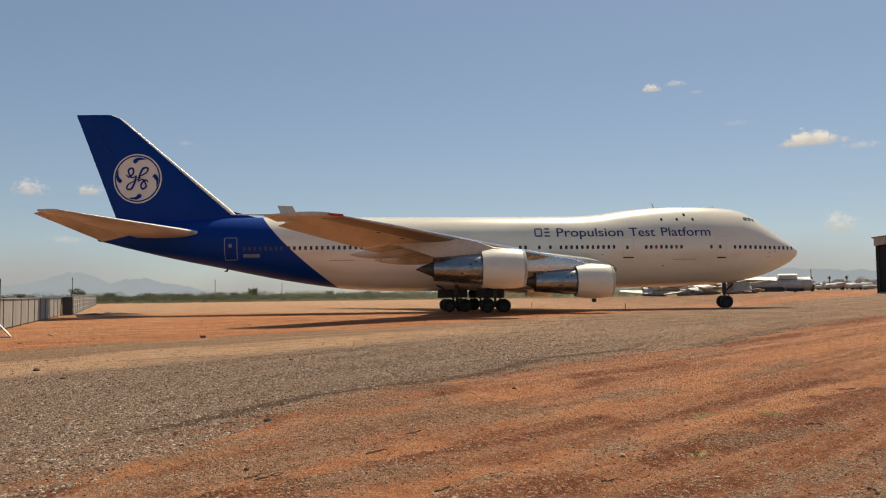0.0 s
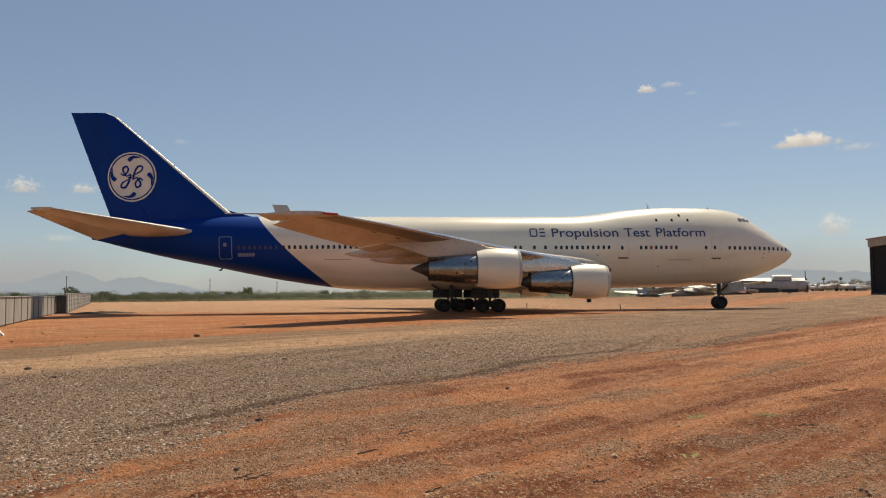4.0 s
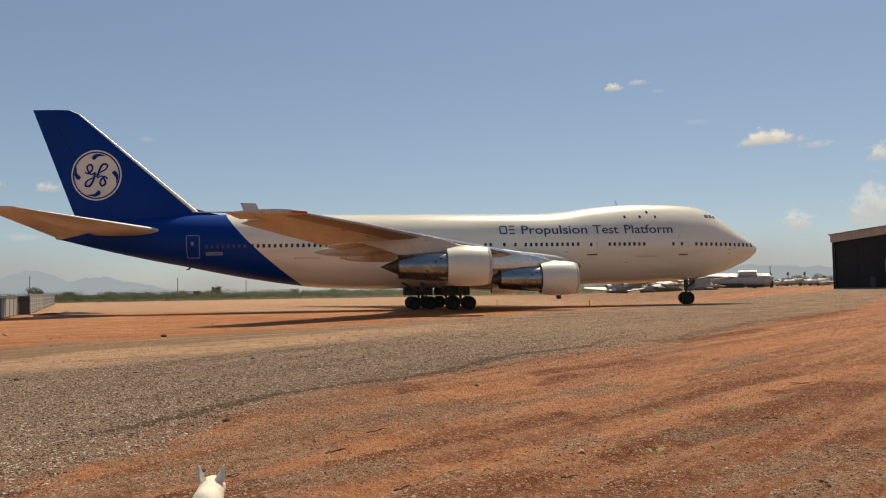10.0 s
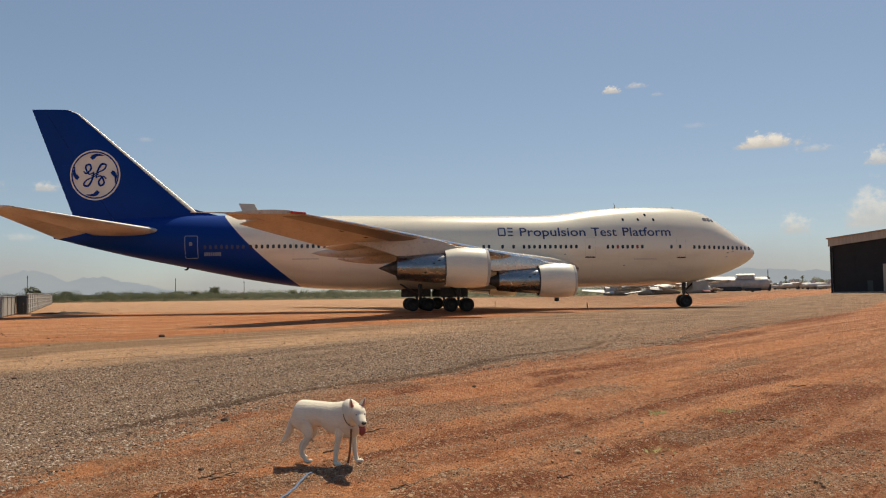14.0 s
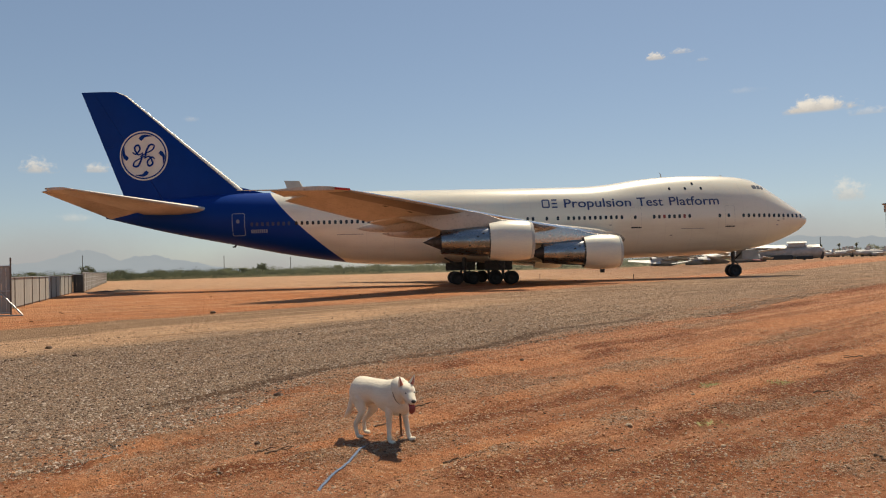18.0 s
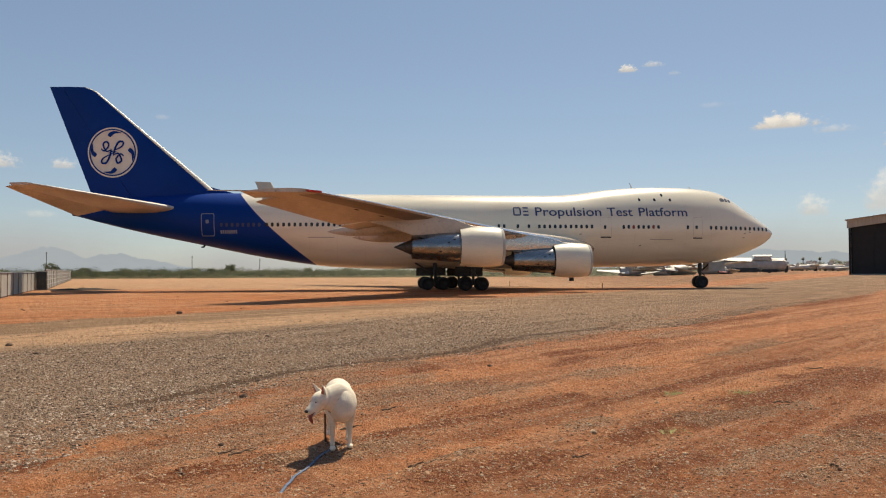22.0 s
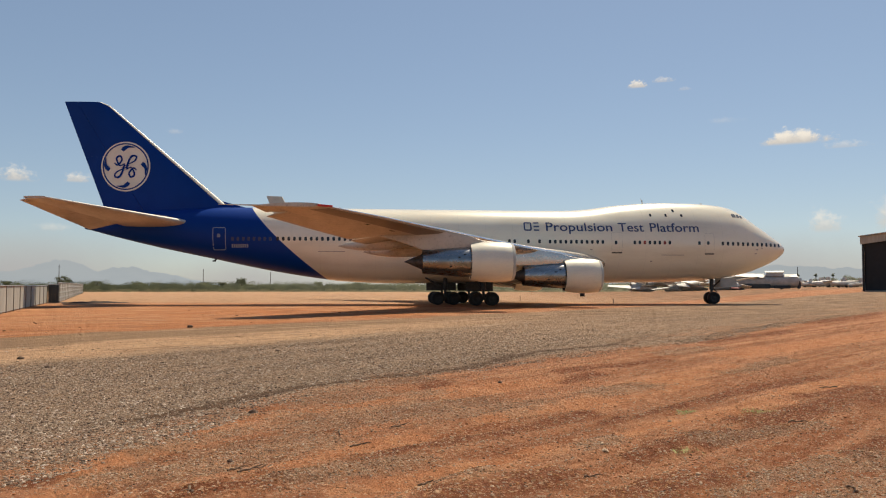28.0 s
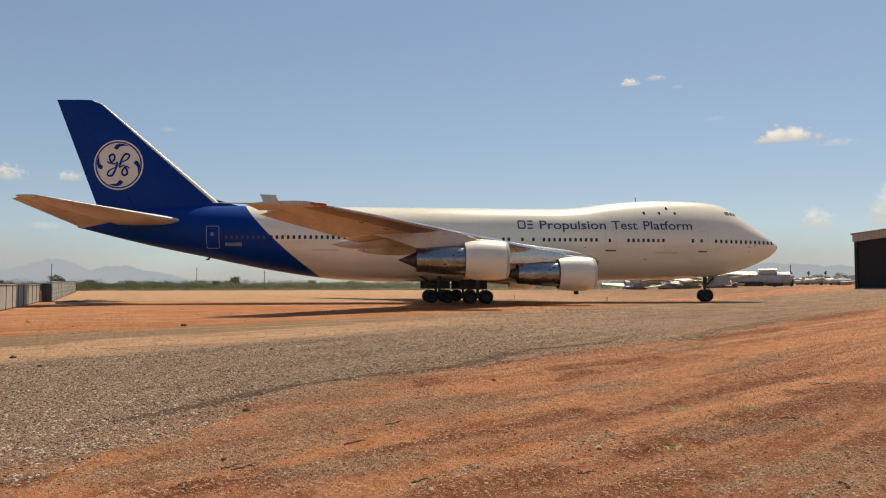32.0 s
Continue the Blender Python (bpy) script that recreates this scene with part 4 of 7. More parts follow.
def fairing(s, y, x0, x1, r, parent, zoff=-0.2):
    """A canoe-shaped flap track fairing under the wing."""
    w = wing_at(y)
    zf = lambda x: w["z_le"] + (w["z_te"] - w["z_le"]) * (w["le"] - x) / (w["le"] - w["te"])
    bm = bmesh.new()
    rings = []
    for k in range(12):
        f = k / 11
        x = x0 + (x1 - x0) * f
        rr = max(0.015, r * (math.sin(math.pi * min(1, f ** 0.75)) ** 0.6 if f < 0.999 else 0.02))
        rings.append([(x, s * y + 0.55 * rr * math.cos(a), zf(max(x, w["te"])) + zoff - 0.25 * f * r * 2 + rr * math.sin(a)) for a in np.linspace(0, 2 * math.pi, 13)[:-1]])
    loft(bm, rings)
    return smooth(part("flap_fairing", bm, M_SKIN, parent), 60)


def engine(s, y, x0, z0, parent):
    """An engine under the wing; its cowl is a part of the aircraft and carries the rest."""
    nac = part("fan_cowl", revolve([(x0 - 0.02, 1.16), (x0, 1.22), (x0 - 0.02, 1.28), (x0 - 0.25, 1.37), (x0 - 0.8, 1.445), (x0 - 1.6, 1.46), (x0 - 2.4, 1.42), (x0 - 3.13, 1.30), (x0 - 3.13, 1.26), (x0 - 2.2, 1.24), (x0 - 1.1, 1.18), (x0 - 0.4, 1.10), (x0 - 0.02, 1.16)], 48), M_WHITE, parent, "white engine fan cowl")
    nac.location = (0, s * y, z0)
    smooth(nac, 40)
    lip = part("inlet_lip", revolve([(x0 + 0.004, 1.16), (x0 + 0.03, 1.22), (x0 + 0.004, 1.29), (x0 - 0.2, 1.372), (x0 - 0.205, 1.36), (x0 - 0.05, 1.27), (x0 - 0.02, 1.22), (x0 - 0.05, 1.14), (x0 + 0.004, 1.16)], 48), M_GREY, nac)
    smooth(lip, 60)
    part("fan_face", revolve([(x0 - 0.55, 0.0), (x0 - 0.8, 0.25), (x0 - 1.1, 0.4), (x0 - 1.12, 1.17), (x0 - 1.2, 1.17), (x0 - 1.2, 0)], 36), M_DARK, nac)
    part("fan_duct", revolve([(x0 - 2.9, 1.255), (x0 - 3.05, 1.255), (x0 - 3.05, 0.9), (x0 - 2.9, 0.9), (x0 - 2.9, 1.255)], 40), M_DARK, nac)
    core = part("core_cowl", revolve([(x0 - 3.0, 1.06), (x0 - 3.3, 1.075), (x0 - 4.2, 1.04), (x0 - 5.2, 0.95), (x0 - 6.35, 0.85), (x0 - 6.55, 0.83), (x0 - 6.55, 0.80), (x0 - 5.5, 0.82), (x0 - 3.0, 0.85), (x0 - 3.0, 1.06)], 48), M_STEEL, nac, "bare metal engine core casing")
    smooth(core, 40)
    smooth(part("core_band", revolve([(x0 - 6.15, 0.872), (x0 - 6.57, 0.842), (x0 - 6.57, 0.815), (x0 - 6.15, 0.84), (x0 - 6.15, 0.872)], 48), M_STEEL, nac), 40)
    plug = part("exhaust_cone", revolve([(x0 - 6.1, 0.62), (x0 - 6.55, 0.58), (x0 - 7.1, 0.34), (x0 - 7.85, 0.02)], 32, Matrix.Rotation(0, 4, "Y")), M_SOOT, nac, "sooty exhaust cone")
    smooth(plug, 50)
    w = wing_at(y)
    bm = bmesh.new()
    zt = w["z_le"]
    prof = [(x0 - 0.9, z0 + 1.42, z0 + 1.30), (x0 - 2.2, z0 + 1.55, z0 + 1.2), (x0 - 3.4, max(z0 + 1.55, zt - 0.25), z0 + 0.95), (w["le"] - 0.1, zt + 0.05, z0 + 0.9), (w["le"] - 1.8, zt + 0.0, z0 + 0.85), (w["le"] - 3.6, zt - 0.2, zt - 0.75), (w["le"] - 5.0, zt - 0.15, zt - 0.4)]
    rings = [[(x, s * y - 0.2 * k, zb), (x, s * y - 0.24 * k, (zb + za) / 2), (x, s * y - 0.16 * k, za - 0.03), (x, s * y, za), (x, s * y + 0.16 * k, za - 0.03), (x, s * y + 0.24 * k, (zb + za) / 2), (x, s * y + 0.2 * k, zb)] for (x, za, zb), k in zip(prof, (0.3, 0.8, 1, 1, 1, 0.8, 0.2))]
    loft(bm, rings)
    smooth(part("engine_pylon", bm, M_SKIN, parent, "grey engine pylon"), 50)
    for zz, xx in ((0.3, x0 - 4.0), (-0.35, x0 - 4.6), (0.5, x0 - 3.6)):
        bm = bmesh.new()
        box(bm, xx, -math.sqrt(max(0.01, 1.06 ** 2 - zz ** 2)) * 1.0 * (1 if s < 0 else -1), zz, 0.16, 0.05, 0.10, 0.015)
        part("access_latch", bm, M_DARK, nac)


def wing(s, label):
    w = wing_panel("wing", s, 2.6, 29.8, 0.0, 0.72, M_SKIN, jet, n=12, k=16, label=label)
    wing_panel("leading_edge", s, 3.6, 29.5, 0.0, 0.028, M_BRIGHT, w, n=4, k=14, dz=0.012, label="bright bare metal leading edge")
    # shade under the wing, laid on as a dark strip
    wing_panel("underwing_shade_strip", s, 13.4, 29.2, 0.03, 0.30, M_UNDER, w, n=6, k=12, dz=-0.014, label="dark brown strip of painted shade under the wing behind the leading edge")
    for y0, y1, dr in ((3.3, 11.6, 1.6), (13.2, 20.6, 1.2)):
        wing_panel("flap", s, y0, y1, 0.725, 1.0, M_SKIN, w, n=4, droop=dr)
    wing_panel("inboard_aileron", s, 11.7, 13.1, 0.725, 1.0, M_SKIN, w, n=4, k=3)
    wing_panel("outboard_aileron", s, 20.7, 28.6, 0.725, 1.0, M_SKIN, w, n=4, droop=0.9)
    wing_panel("tip_cap", s, 28.65, 29.8, 0.725, 1.0, M_SKIN, w, n=4, k=3)
    for y, a, b, r in ((6.0, -33.5, -38.6, 0.5), (9.4, -33.5, -38.8, 0.5), (15.4, -36.0, -42.6, 0.58), (18.6, -38.5, -44.4, 0.5)):
        fairing(s, y, a, b, r, w)
    for y in np.arange(13.6, 20.4, 1.7):
        wing_panel("spoiler", s, y, y + 1.6, 0.60, 0.715, M_GREY, w, n=3, k=3, dz=0.03)
    bm = bmesh.new()
    box(bm, 0, 0, 0, 1.15, 0.22, 0.13, 0.05)
    bmesh.ops.transform(bm, matrix=pose(-44.7, s * 29.55, 6.60, 0, 0, 43 * -s), verts=bm.verts)
    part("navigation_light", bm, M_RED, w, "red covered tip light")
    bm = bmesh.new()
    tube(bm, [(-48.6, s * 29.78, 6.58), (-50.9, s * 29.78, 6.60)], [0.05, 0.02], 8)
    part("tip_probe", bm, M_GREY, w)
    engine(s, 20.83, -31.76, 3.52, jet)
    engine(s, 11.68, -22.69, 2.67, jet)
    for y, f in ((14.7, 0.46), (15.3, 0.42), (15.7, 0.50), (16.6, 0.47), (22.4, 0.36), (24.6, 0.34)):
        wing_panel("access_hole", s, y, y + 0.28, f, f + 0.03, M_DARK, w, n=2, k=2, dz=-0.02)
    return w


wing_r = wing(-1, "swept wing with bare metal underside")
wing(1, "swept wing with bare metal underside")
# one outboard aileron panel stands up above the wing
bm = bmesh.new()
loft(bm, [[(-47.98, -27.2, 6.2), (-47.92, -27.1, 6.2), (-48.45, -27.1, 7.42), (-48.49, -27.2, 7.42)], [(-46.95, -26.9, 6.2), (-46.9, -26.8, 6.2), (-47.55, -26.8, 7.42), (-47.59, -26.9, 7.42)]])
part("raised_spoiler", bm, M_GREY, wing_r, "small grey panel raised above the wing")

# wing-to-body fairing under the fuselage
bm = bmesh.new()
rings = []
for x in np.linspace(-18.0, -41.5, 16):
    f = (x + 18.0) / (-23.5)
    k = math.sin(math.pi * min(1, max(0, f))) ** 0.45 + 0.01
    rings.append([(x, 3.42 * k * math.cos(a) if math.sin(a) < 0.2 else 3.2 * k * math.cos(a), 3.7 + (1.72 if math.sin(a) < 0 else 0.9) * k * math.sin(a)) for a in np.linspace(0, 2 * math.pi, 29)[:-1]])
loft(bm, rings)
smooth(part("wing_fairing", bm, M_WHITE, jet), 60)


# ---------- landing gear ----------
def wheel_mesh():
    tyre = revolve([(-0.20, 0.33), (-0.23, 0.42), (-0.225, 0.55), (-0.16, 0.613), (0, 0.622), (0.16, 0.613), (0.225, 0.55), (0.23, 0.42), (0.20, 0.33), (-0.20, 0.33)], 28, Matrix.Rotation(radians(90), 4, "Z"))
    hub = revolve([(-0.14, 0.0), (-0.16, 0.12), (-0.10, 0.2), (-0.17, 0.3), (-0.19, 0.335), (0.19, 0.335), (0.17, 0.3), (0.10, 0.2), (0.16, 0.12), (0.14, 0.0)], 24, Matrix.Rotation(radians(90), 4, "Z"))
    return tyre, hub


def gear(name, x, y, axles, gauge, top, parent):
    bm = bmesh.new()
    tube(bm, [(x, y, 0.62), (x, y, 1.5)], 0.13, 14)
    tube(bm, [(x, y, 1.45), (x, y, top)], 0.2, 14)
    box(bm, x, y, 0.62, (axles[-1] - axles[0]) + 0.35, 0.22, 0.26, 0.05)
    for a in axles:
        tube(bm, [(x + a, y - gauge, 0.62), (x + a, y + gauge, 0.62)], 0.08, 10)
    tube(bm, [(x + 0.12, y, 0.95), (x + 0.5, y, 1.25), (x + 0.12, y, 1.6)], 0.06, 8)
    g = part(name, bm, M_STRUT, parent, "dark landing gear leg")
    smooth(g, 40)
    bm = bmesh.new()
    tube(bm, [(x - 0.1, y, 1.5), (x + (1.5 if len(axles) == 1 else -1.9), y * 0.85, top)], 0.09, 10)
    tube(bm, [(x, y, 1.7), (x, y * 0.55 + 0.9 * (1 if y > 0 else -1) * 0, top)], 0.07, 10)
    part("brace", bm, M_STRUT, g)
    for a in axles:
        for q in (-gauge, gauge):
            w = link("wheel", TYRE, M_TYRE, g)
            w.location = (x + a, y + q, 0.62)
            h = link("rim", HUB, M_HUB, g)
            h.location = (x + a, y + q, 0.62)
    return g


t_, h_ = wheel_mesh()
TYRE, HUB = bpy.data.meshes.new("tyre"), bpy.data.meshes.new("hub")
t_.to_mesh(TYRE), h_.to_mesh(HUB)
t_.free(), h_.free()
for me in (TYRE, HUB):
    for p in me.polygons:
        p.use_smooth = True
gear("nose_gear", -7.69, 0, (0.0,), 0.46, 2.9, jet)
for s in (-1, 1):
    gear("wing_gear", -31.76, s * 5.5, (-0.74, 0.74), 0.56, 4.0, jet)
    gear("body_gear", -34.95, s * 1.92, (-0.76, 0.76), 0.56, 2.6, jet)
    bm = bmesh.new()
    box(bm, -31.9, s * 3.6, 1.75, 2.6, 0.06, 0.9, 0.02)
    part("gear_door", bm, M_STRUT, jet)
    bm = bmesh.new()
    box(bm, -35.2, s * 0.7, 1.75, 2.8, 0.05, 0.8, 0.02)
    part("gear_door", bm, M_STRUT, jet)
for s in (-1, 1):
    bm = bmesh.new()
    box(bm, -6.2, s * 0.65, 2.15, 1.7, 0.04, 0.9, 0.015)
    part("nose_gear_door", bm, M_GREY, jet)


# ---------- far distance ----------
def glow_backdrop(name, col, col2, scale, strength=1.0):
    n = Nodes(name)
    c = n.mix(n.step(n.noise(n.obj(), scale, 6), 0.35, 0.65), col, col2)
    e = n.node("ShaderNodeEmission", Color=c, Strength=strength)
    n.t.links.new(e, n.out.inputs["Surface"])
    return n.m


# an even pale blue glow stands in for daylight and haze on the slopes
M_MOUNT = glow_backdrop("hazed_mountain_glow", (0.300, 0.345, 0.395), (0.315, 0.358, 0.405), 0.004)


def mountains(name, az0, az1, dist, heights, seed):
    """A far mountain range: a ridge with slopes, between two compass angles (degrees from straight ahead)."""
    verts, faces, n = [], [], 120
    for i in range(n + 1):
        a = radians(az0 + (az1 - az0) * i / n)
        h = float(np.interp(i / n, np.linspace(0, 1, len(heights)), heights))
        h *= 1 + 0.10 * noise.noise((i * 0.23, seed, 0)) + 0.09 * noise.noise((i * 0.6, seed, 2)) + 0.05 * noise.noise((i * 1.3, seed, 4))
        for r, z in ((dist - 300, -5), (dist - 120, h * 0.5), (dist, h), (dist + 200, -5)):
            verts.append((r * math.sin(a), r * math.cos(a), z))
    for i in range(n):
        for k in range(3):
            a = i * 4 + k
            faces.append((a, a + 4, a + 5, a + 1))
    return tagged(soup(name, verts, faces, M_MOUNT), "desert mountains on the horizon, haze and daylight painted as blue glow", "mountains", kind="structure")


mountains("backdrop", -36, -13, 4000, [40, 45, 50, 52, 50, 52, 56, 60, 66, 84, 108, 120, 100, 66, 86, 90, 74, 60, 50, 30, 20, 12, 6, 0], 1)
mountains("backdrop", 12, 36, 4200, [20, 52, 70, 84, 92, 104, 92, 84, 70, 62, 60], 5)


def cloud_paint(seed, soft, strong, w, h, flat, tones):
    """A ragged glowing cloud over a flattish base, its crest left of the middle; flat clouds are mere wisps, HAZE tones
    an even painted veil.
    """
    n = Nodes("cloud")
    o = n.stretch(n.obj(), 1 / w, 1, 1 / h)
    x, y, z = n.split(o)
    u = n.math("ADD", x, 0.22)
    u = n.math("MAXIMUM", n.math("MULTIPLY", u, -1.25), n.math("MULTIPLY", u, 0.80))
    v = n.math("MULTIPLY", n.math("ADD", z, 0.45 * (1 - flat)), 0.72 + 0.28 * flat)
    d = n.math("POWER", n.math("ADD", n.math("POWER", n.math("ABSOLUTE", u), 1.6), n.math("POWER", n.math("ABSOLUTE", v), 1.8)), 0.6)
    base = n.step(z, -0.80 - 0.15 * flat, -0.45 + 0.35 * flat)
    q = n.node("ShaderNodeVectorMath", props={"operation": "ADD"}, i0=n.stretch(n.obj(), 2.2 / (w + h), 1, 2.6 / (w + h)), i1=(seed * 7.3, seed * 3.1, seed))
    nz = n.noise(q, 2.6, 8, 0.62)
    if tones is HAZE:
        nz = n.math("ADD", 0.42, n.math("MULTIPLY", nz, 0.16))
    a = n.step(n.math("SUBTRACT", n.math("MULTIPLY", nz, 1.5), d), -0.15, soft + 0.08)
    a = n.math("MULTIPLY", n.math("MULTIPLY", a, base), strong)
    e = n.node("ShaderNodeEmission", Color=n.mix(n.step(n.math("ADD", z, n.math("SUBTRACT", nz, 0.5)), -0.6, 0.35), *tones), Strength=1.0)
    t = n.node("ShaderNodeBsdfTransparent")
    m = n.node("ShaderNodeMixShader", i0=a, i1=t, i2=e)
    n.t.links.new(m, n.out.inputs["Surface"])
    return n.m


CLOUDS = []
FLEECE = ((0.52, 0.495, 0.475), (0.78, 0.735, 0.675))
HAZE = ((0.322, 0.328, 0.375), (0.336, 0.340, 0.385))        # painted haze, glowing dully to tone down the bright low sky


def cloud(az, el, w, h, seed, soft=0.25, strong=1.0, drift=0.0):
    """A far sheet painted as a fair-weather cloud, or as haze if wide, at a compass angle and height angle (degrees), w
    by h degrees across.
    """
    d = 4300
    a, e = radians(az), radians(el)
    c = Vector((math.sin(a) * math.cos(e), math.cos(a) * math.cos(e), math.sin(e))) * d
    me = bpy.data.meshes.new("cloud")
    me.from_pydata([(-1, 0, -1), (1, 0, -1), (1, 0, 1), (-1, 0, 1)], [], [(0, 1, 2, 3)])
    # sheets wider than 7 degrees carry painted horizon haze, the rest clouds
    ob = link("cloud", me, cloud_paint(seed, soft, strong, d * radians(w) / 2, d * radians(h) / 2, 1.0 if soft > 0.5 else 0.0, HAZE if w > 7 else FLEECE))
    ob.matrix_basis = Matrix.LocRotScale(c, Euler((-e, 0, -a)), None)
    for v in me.vertices:
        v.co = (v.co.x * d * radians(w) / 2, 0, v.co.z * d * radians(h) / 2)
    CLOUDS.append((ob, az, el, drift))
    ob.visible_shadow = False
    return tagged(ob, "far glowing sheet painted as white cloud or low haze", "cloud", kind="structure")


for i, (az, el, w, h, soft, strong, drift) in enumerate((
    (15.35, 14.20, 1.7, 0.95, 0.25, 0.75, -0.42),
    (17.0, 14.40, 1.9, 0.70, 0.45, 0.40, -0.30),
    (18.35, 13.70, 1.1, 0.5, 0.50, 0.22, -0.2),
    (25.75, 9.97, 5.0, 1.60, 0.28, 0.88, -0.45),
    (28.6, 9.25, 3.3, 0.80, 0.50, 0.30, -0.4),
    (-27.80, 7.24, 2.6, 1.6, 0.48, 0.66, 0.0),
    (-24.25, 7.20, 2.3, 1.10, 0.49, 0.58, 0.0),
    (-18.15, 10.60, 1.4, 0.59, 0.55, 0.18, 0.0),
    (27.1, 4.35, 2.9, 2.3, 0.45, 0.5, -0.15),
    (32.0, 5.2, 5.0, 4.6, 0.35, 0.55, -0.15),
    (32.6, 8.4, 3.2, 1.8, 0.3, 0.6, -0.15),
    (26.8, 0.4, 24.0, 9.0, 0.60, 0.70, 0.0),
    (-25.61, 3.81, 2.80, 0.93, 0.60, 0.24, 0.0),
    (21.12, 11.32, 2.89, 0.77, 0.70, 0.12, -0.3),
    (-25.5, 0.4, 26.0, 9.0, 0.60, 0.75, 0.0),
    (-11.0, 0.2, 22.0, 5.0, 0.70, 0.65, 0.0),
)):
    cloud(az, el, w, h, i + 1, soft, strong, drift)

# ---------- scrub, trees ----------
def leaf_paint(name, c1, c2):
    n = Nodes(name)
    isl = n.node("ShaderNodeNewGeometry", out=8)
    f = n.math("ADD", n.math("MULTIPLY", n.step(n.noise(n.pos(), 0.16, 3), 0.35, 0.65), 0.8), n.math("MULTIPLY", isl, 0.2))
    up = n.node("ShaderNodeVectorMath", props={"operation": "ADD"}, i0=n.stretch(n.node("ShaderNodeNewGeometry", out=1), 0.2, 0.2, 0.2), i1=(0.05, -0.2, 0.7))
    n.put(n.b.inputs["Normal"], n.node("ShaderNodeVectorMath", props={"operation": "NORMALIZE"}, i0=up))
    n.set(Base_Color=n.mix(f, c1, c2), Roughness=0.7, Specular_IOR_Level=0.2)
    return n.m


M_SCRUB = leaf_paint("desert_scrub_leaf", (0.050, 0.062, 0.024), (0.098, 0.106, 0.042))
M_TREE = leaf_paint("dark_tree_leaf", (0.035, 0.045, 0.018), (0.10, 0.11, 0.045))
M_DRY = leaf_paint("dry_grass", (0.125, 0.120, 0.050), (0.20, 0.175, 0.085))
M_BARK = surface("bark", (0.10, 0.07, 0.045), (0.16, 0.12, 0.08), 0.9, 0, 4, 0.4)


def leaf_cloud(rng, cx, cy, z0, w, h, n, size, verts, faces):
    """Small bent leaf clumps filling an uneven bush."""
    lobes = [(rng.uniform(-0.35, 0.35), rng.uniform(-0.35, 0.35), rng.uniform(0.3, 0.75), rng.uniform(0.35, 0.6)) for _ in range(5)]
    for _ in range(n):
        lx, ly, lz, lr = lobes[rng.randrange(5)]
        v = Vector((rng.gauss(0, 1), rng.gauss(0, 1), rng.gauss(0, 1))).normalized() * lr * rng.uniform(0.5, 1.0)
        p = Vector((cx + (lx + v.x) * w * 0.5, cy + (ly + v.y) * w * 0.5, z0 + max(0.03, (lz + v.z * 0.55)) * h))
        u = Vector((rng.gauss(0, 1), rng.gauss(0, 1), rng.gauss(0, 0.7))).normalized() * size * rng.uniform(0.6, 1.3)
        q = u.orthogonal().normalized() * size * rng.uniform(0.4, 0.8)
        i = len(verts)
        verts += [p - u, p + q, p + u, p - q]
        faces.append((i, i + 1, i + 2, i + 3))


rng = random.Random(11)
V, Fc = [], []
for _ in range(2600):
    r = 240 + 320 * rng.random() ** 1.5
    a = radians(rng.uniform(-36, 17.5))
    h = rng.choice((1.0, 1.2, 1.4, 1.6, 1.9, 2.9)) * rng.uniform(0.85, 1.35) * (0.75 + 0.4 * (r - 240) / 150)
    leaf_cloud(rng, r * math.sin(a), r * math.cos(a), 0, h * rng.uniform(1.8, 3.4), h, 140, 0.20, V, Fc)
# darker bushes behind the old aircraft
for _ in range(420):
    r, a = rng.uniform(430, 560), radians(rng.uniform(17, 30))
    leaf_cloud(rng, r * math.sin(a), r * math.cos(a), rise(r * math.sin(a), r * math.cos(a)), rng.uniform(3, 7), rng.uniform(1.2, 3.4), 40, 0.30, V, Fc)
tagged(soup("desert_scrub", V, Fc, M_SCRUB), "low green desert scrub beyond the dirt lot", "scrub", kind="stuff")
V, Fc = [], []
for _ in range(2600):
    r = rng.uniform(212, 330)
    a = radians(rng.uniform(-36, 18))
    leaf_cloud(rng, r * math.sin(a), r * math.cos(a), 0, rng.uniform(1.2, 4), rng.uniform(0.3, 1.1), 18, 0.17, V, Fc)
tagged(soup("dry_grass", V, Fc, M_DRY), "dry yellow-green grass at the edge of the scrub", "grass", kind="stuff")


def tree(name, az, dist, h, w, label, seed):
    rg = random.Random(seed)
    x, y = dist * math.sin(radians(az)), dist * math.cos(radians(az))
    t = tagged(empty(name, pose(x, y, rise(x, y))), label, "tree")
    bm = bmesh.new()
    tube(bm, [(0, 0, -0.1), (0.1, 0, h * 0.3), (-0.05, 0.1, h * 0.62)], [0.22, 0.16, 0.07])
    for k in range(5):
        b = k * 1.3
        tube(bm, [(0.05, 0, h * (0.25 + 0.06 * k)), (w * 0.22 * math.cos(b), w * 0.22 * math.sin(b), h * (0.5 + 0.05 * k)), (w * 0.36 * math.cos(b), w * 0.36 * math.sin(b), h * (0.66 + 0.04 * k))], [0.09, 0.06, 0.02], 6)
    part("trunk", bm, M_BARK, t)
    vs, fs = [], []
    for k in range(5):
        b = k * 1.3
        leaf_cloud(rg, w * 0.22 * math.cos(b), w * 0.22 * math.sin(b), h * 0.3, w * 0.75, h * 0.62, 90, 0.26, vs, fs)
    soup("crown", vs, fs, M_SCRUB, t)
    return t


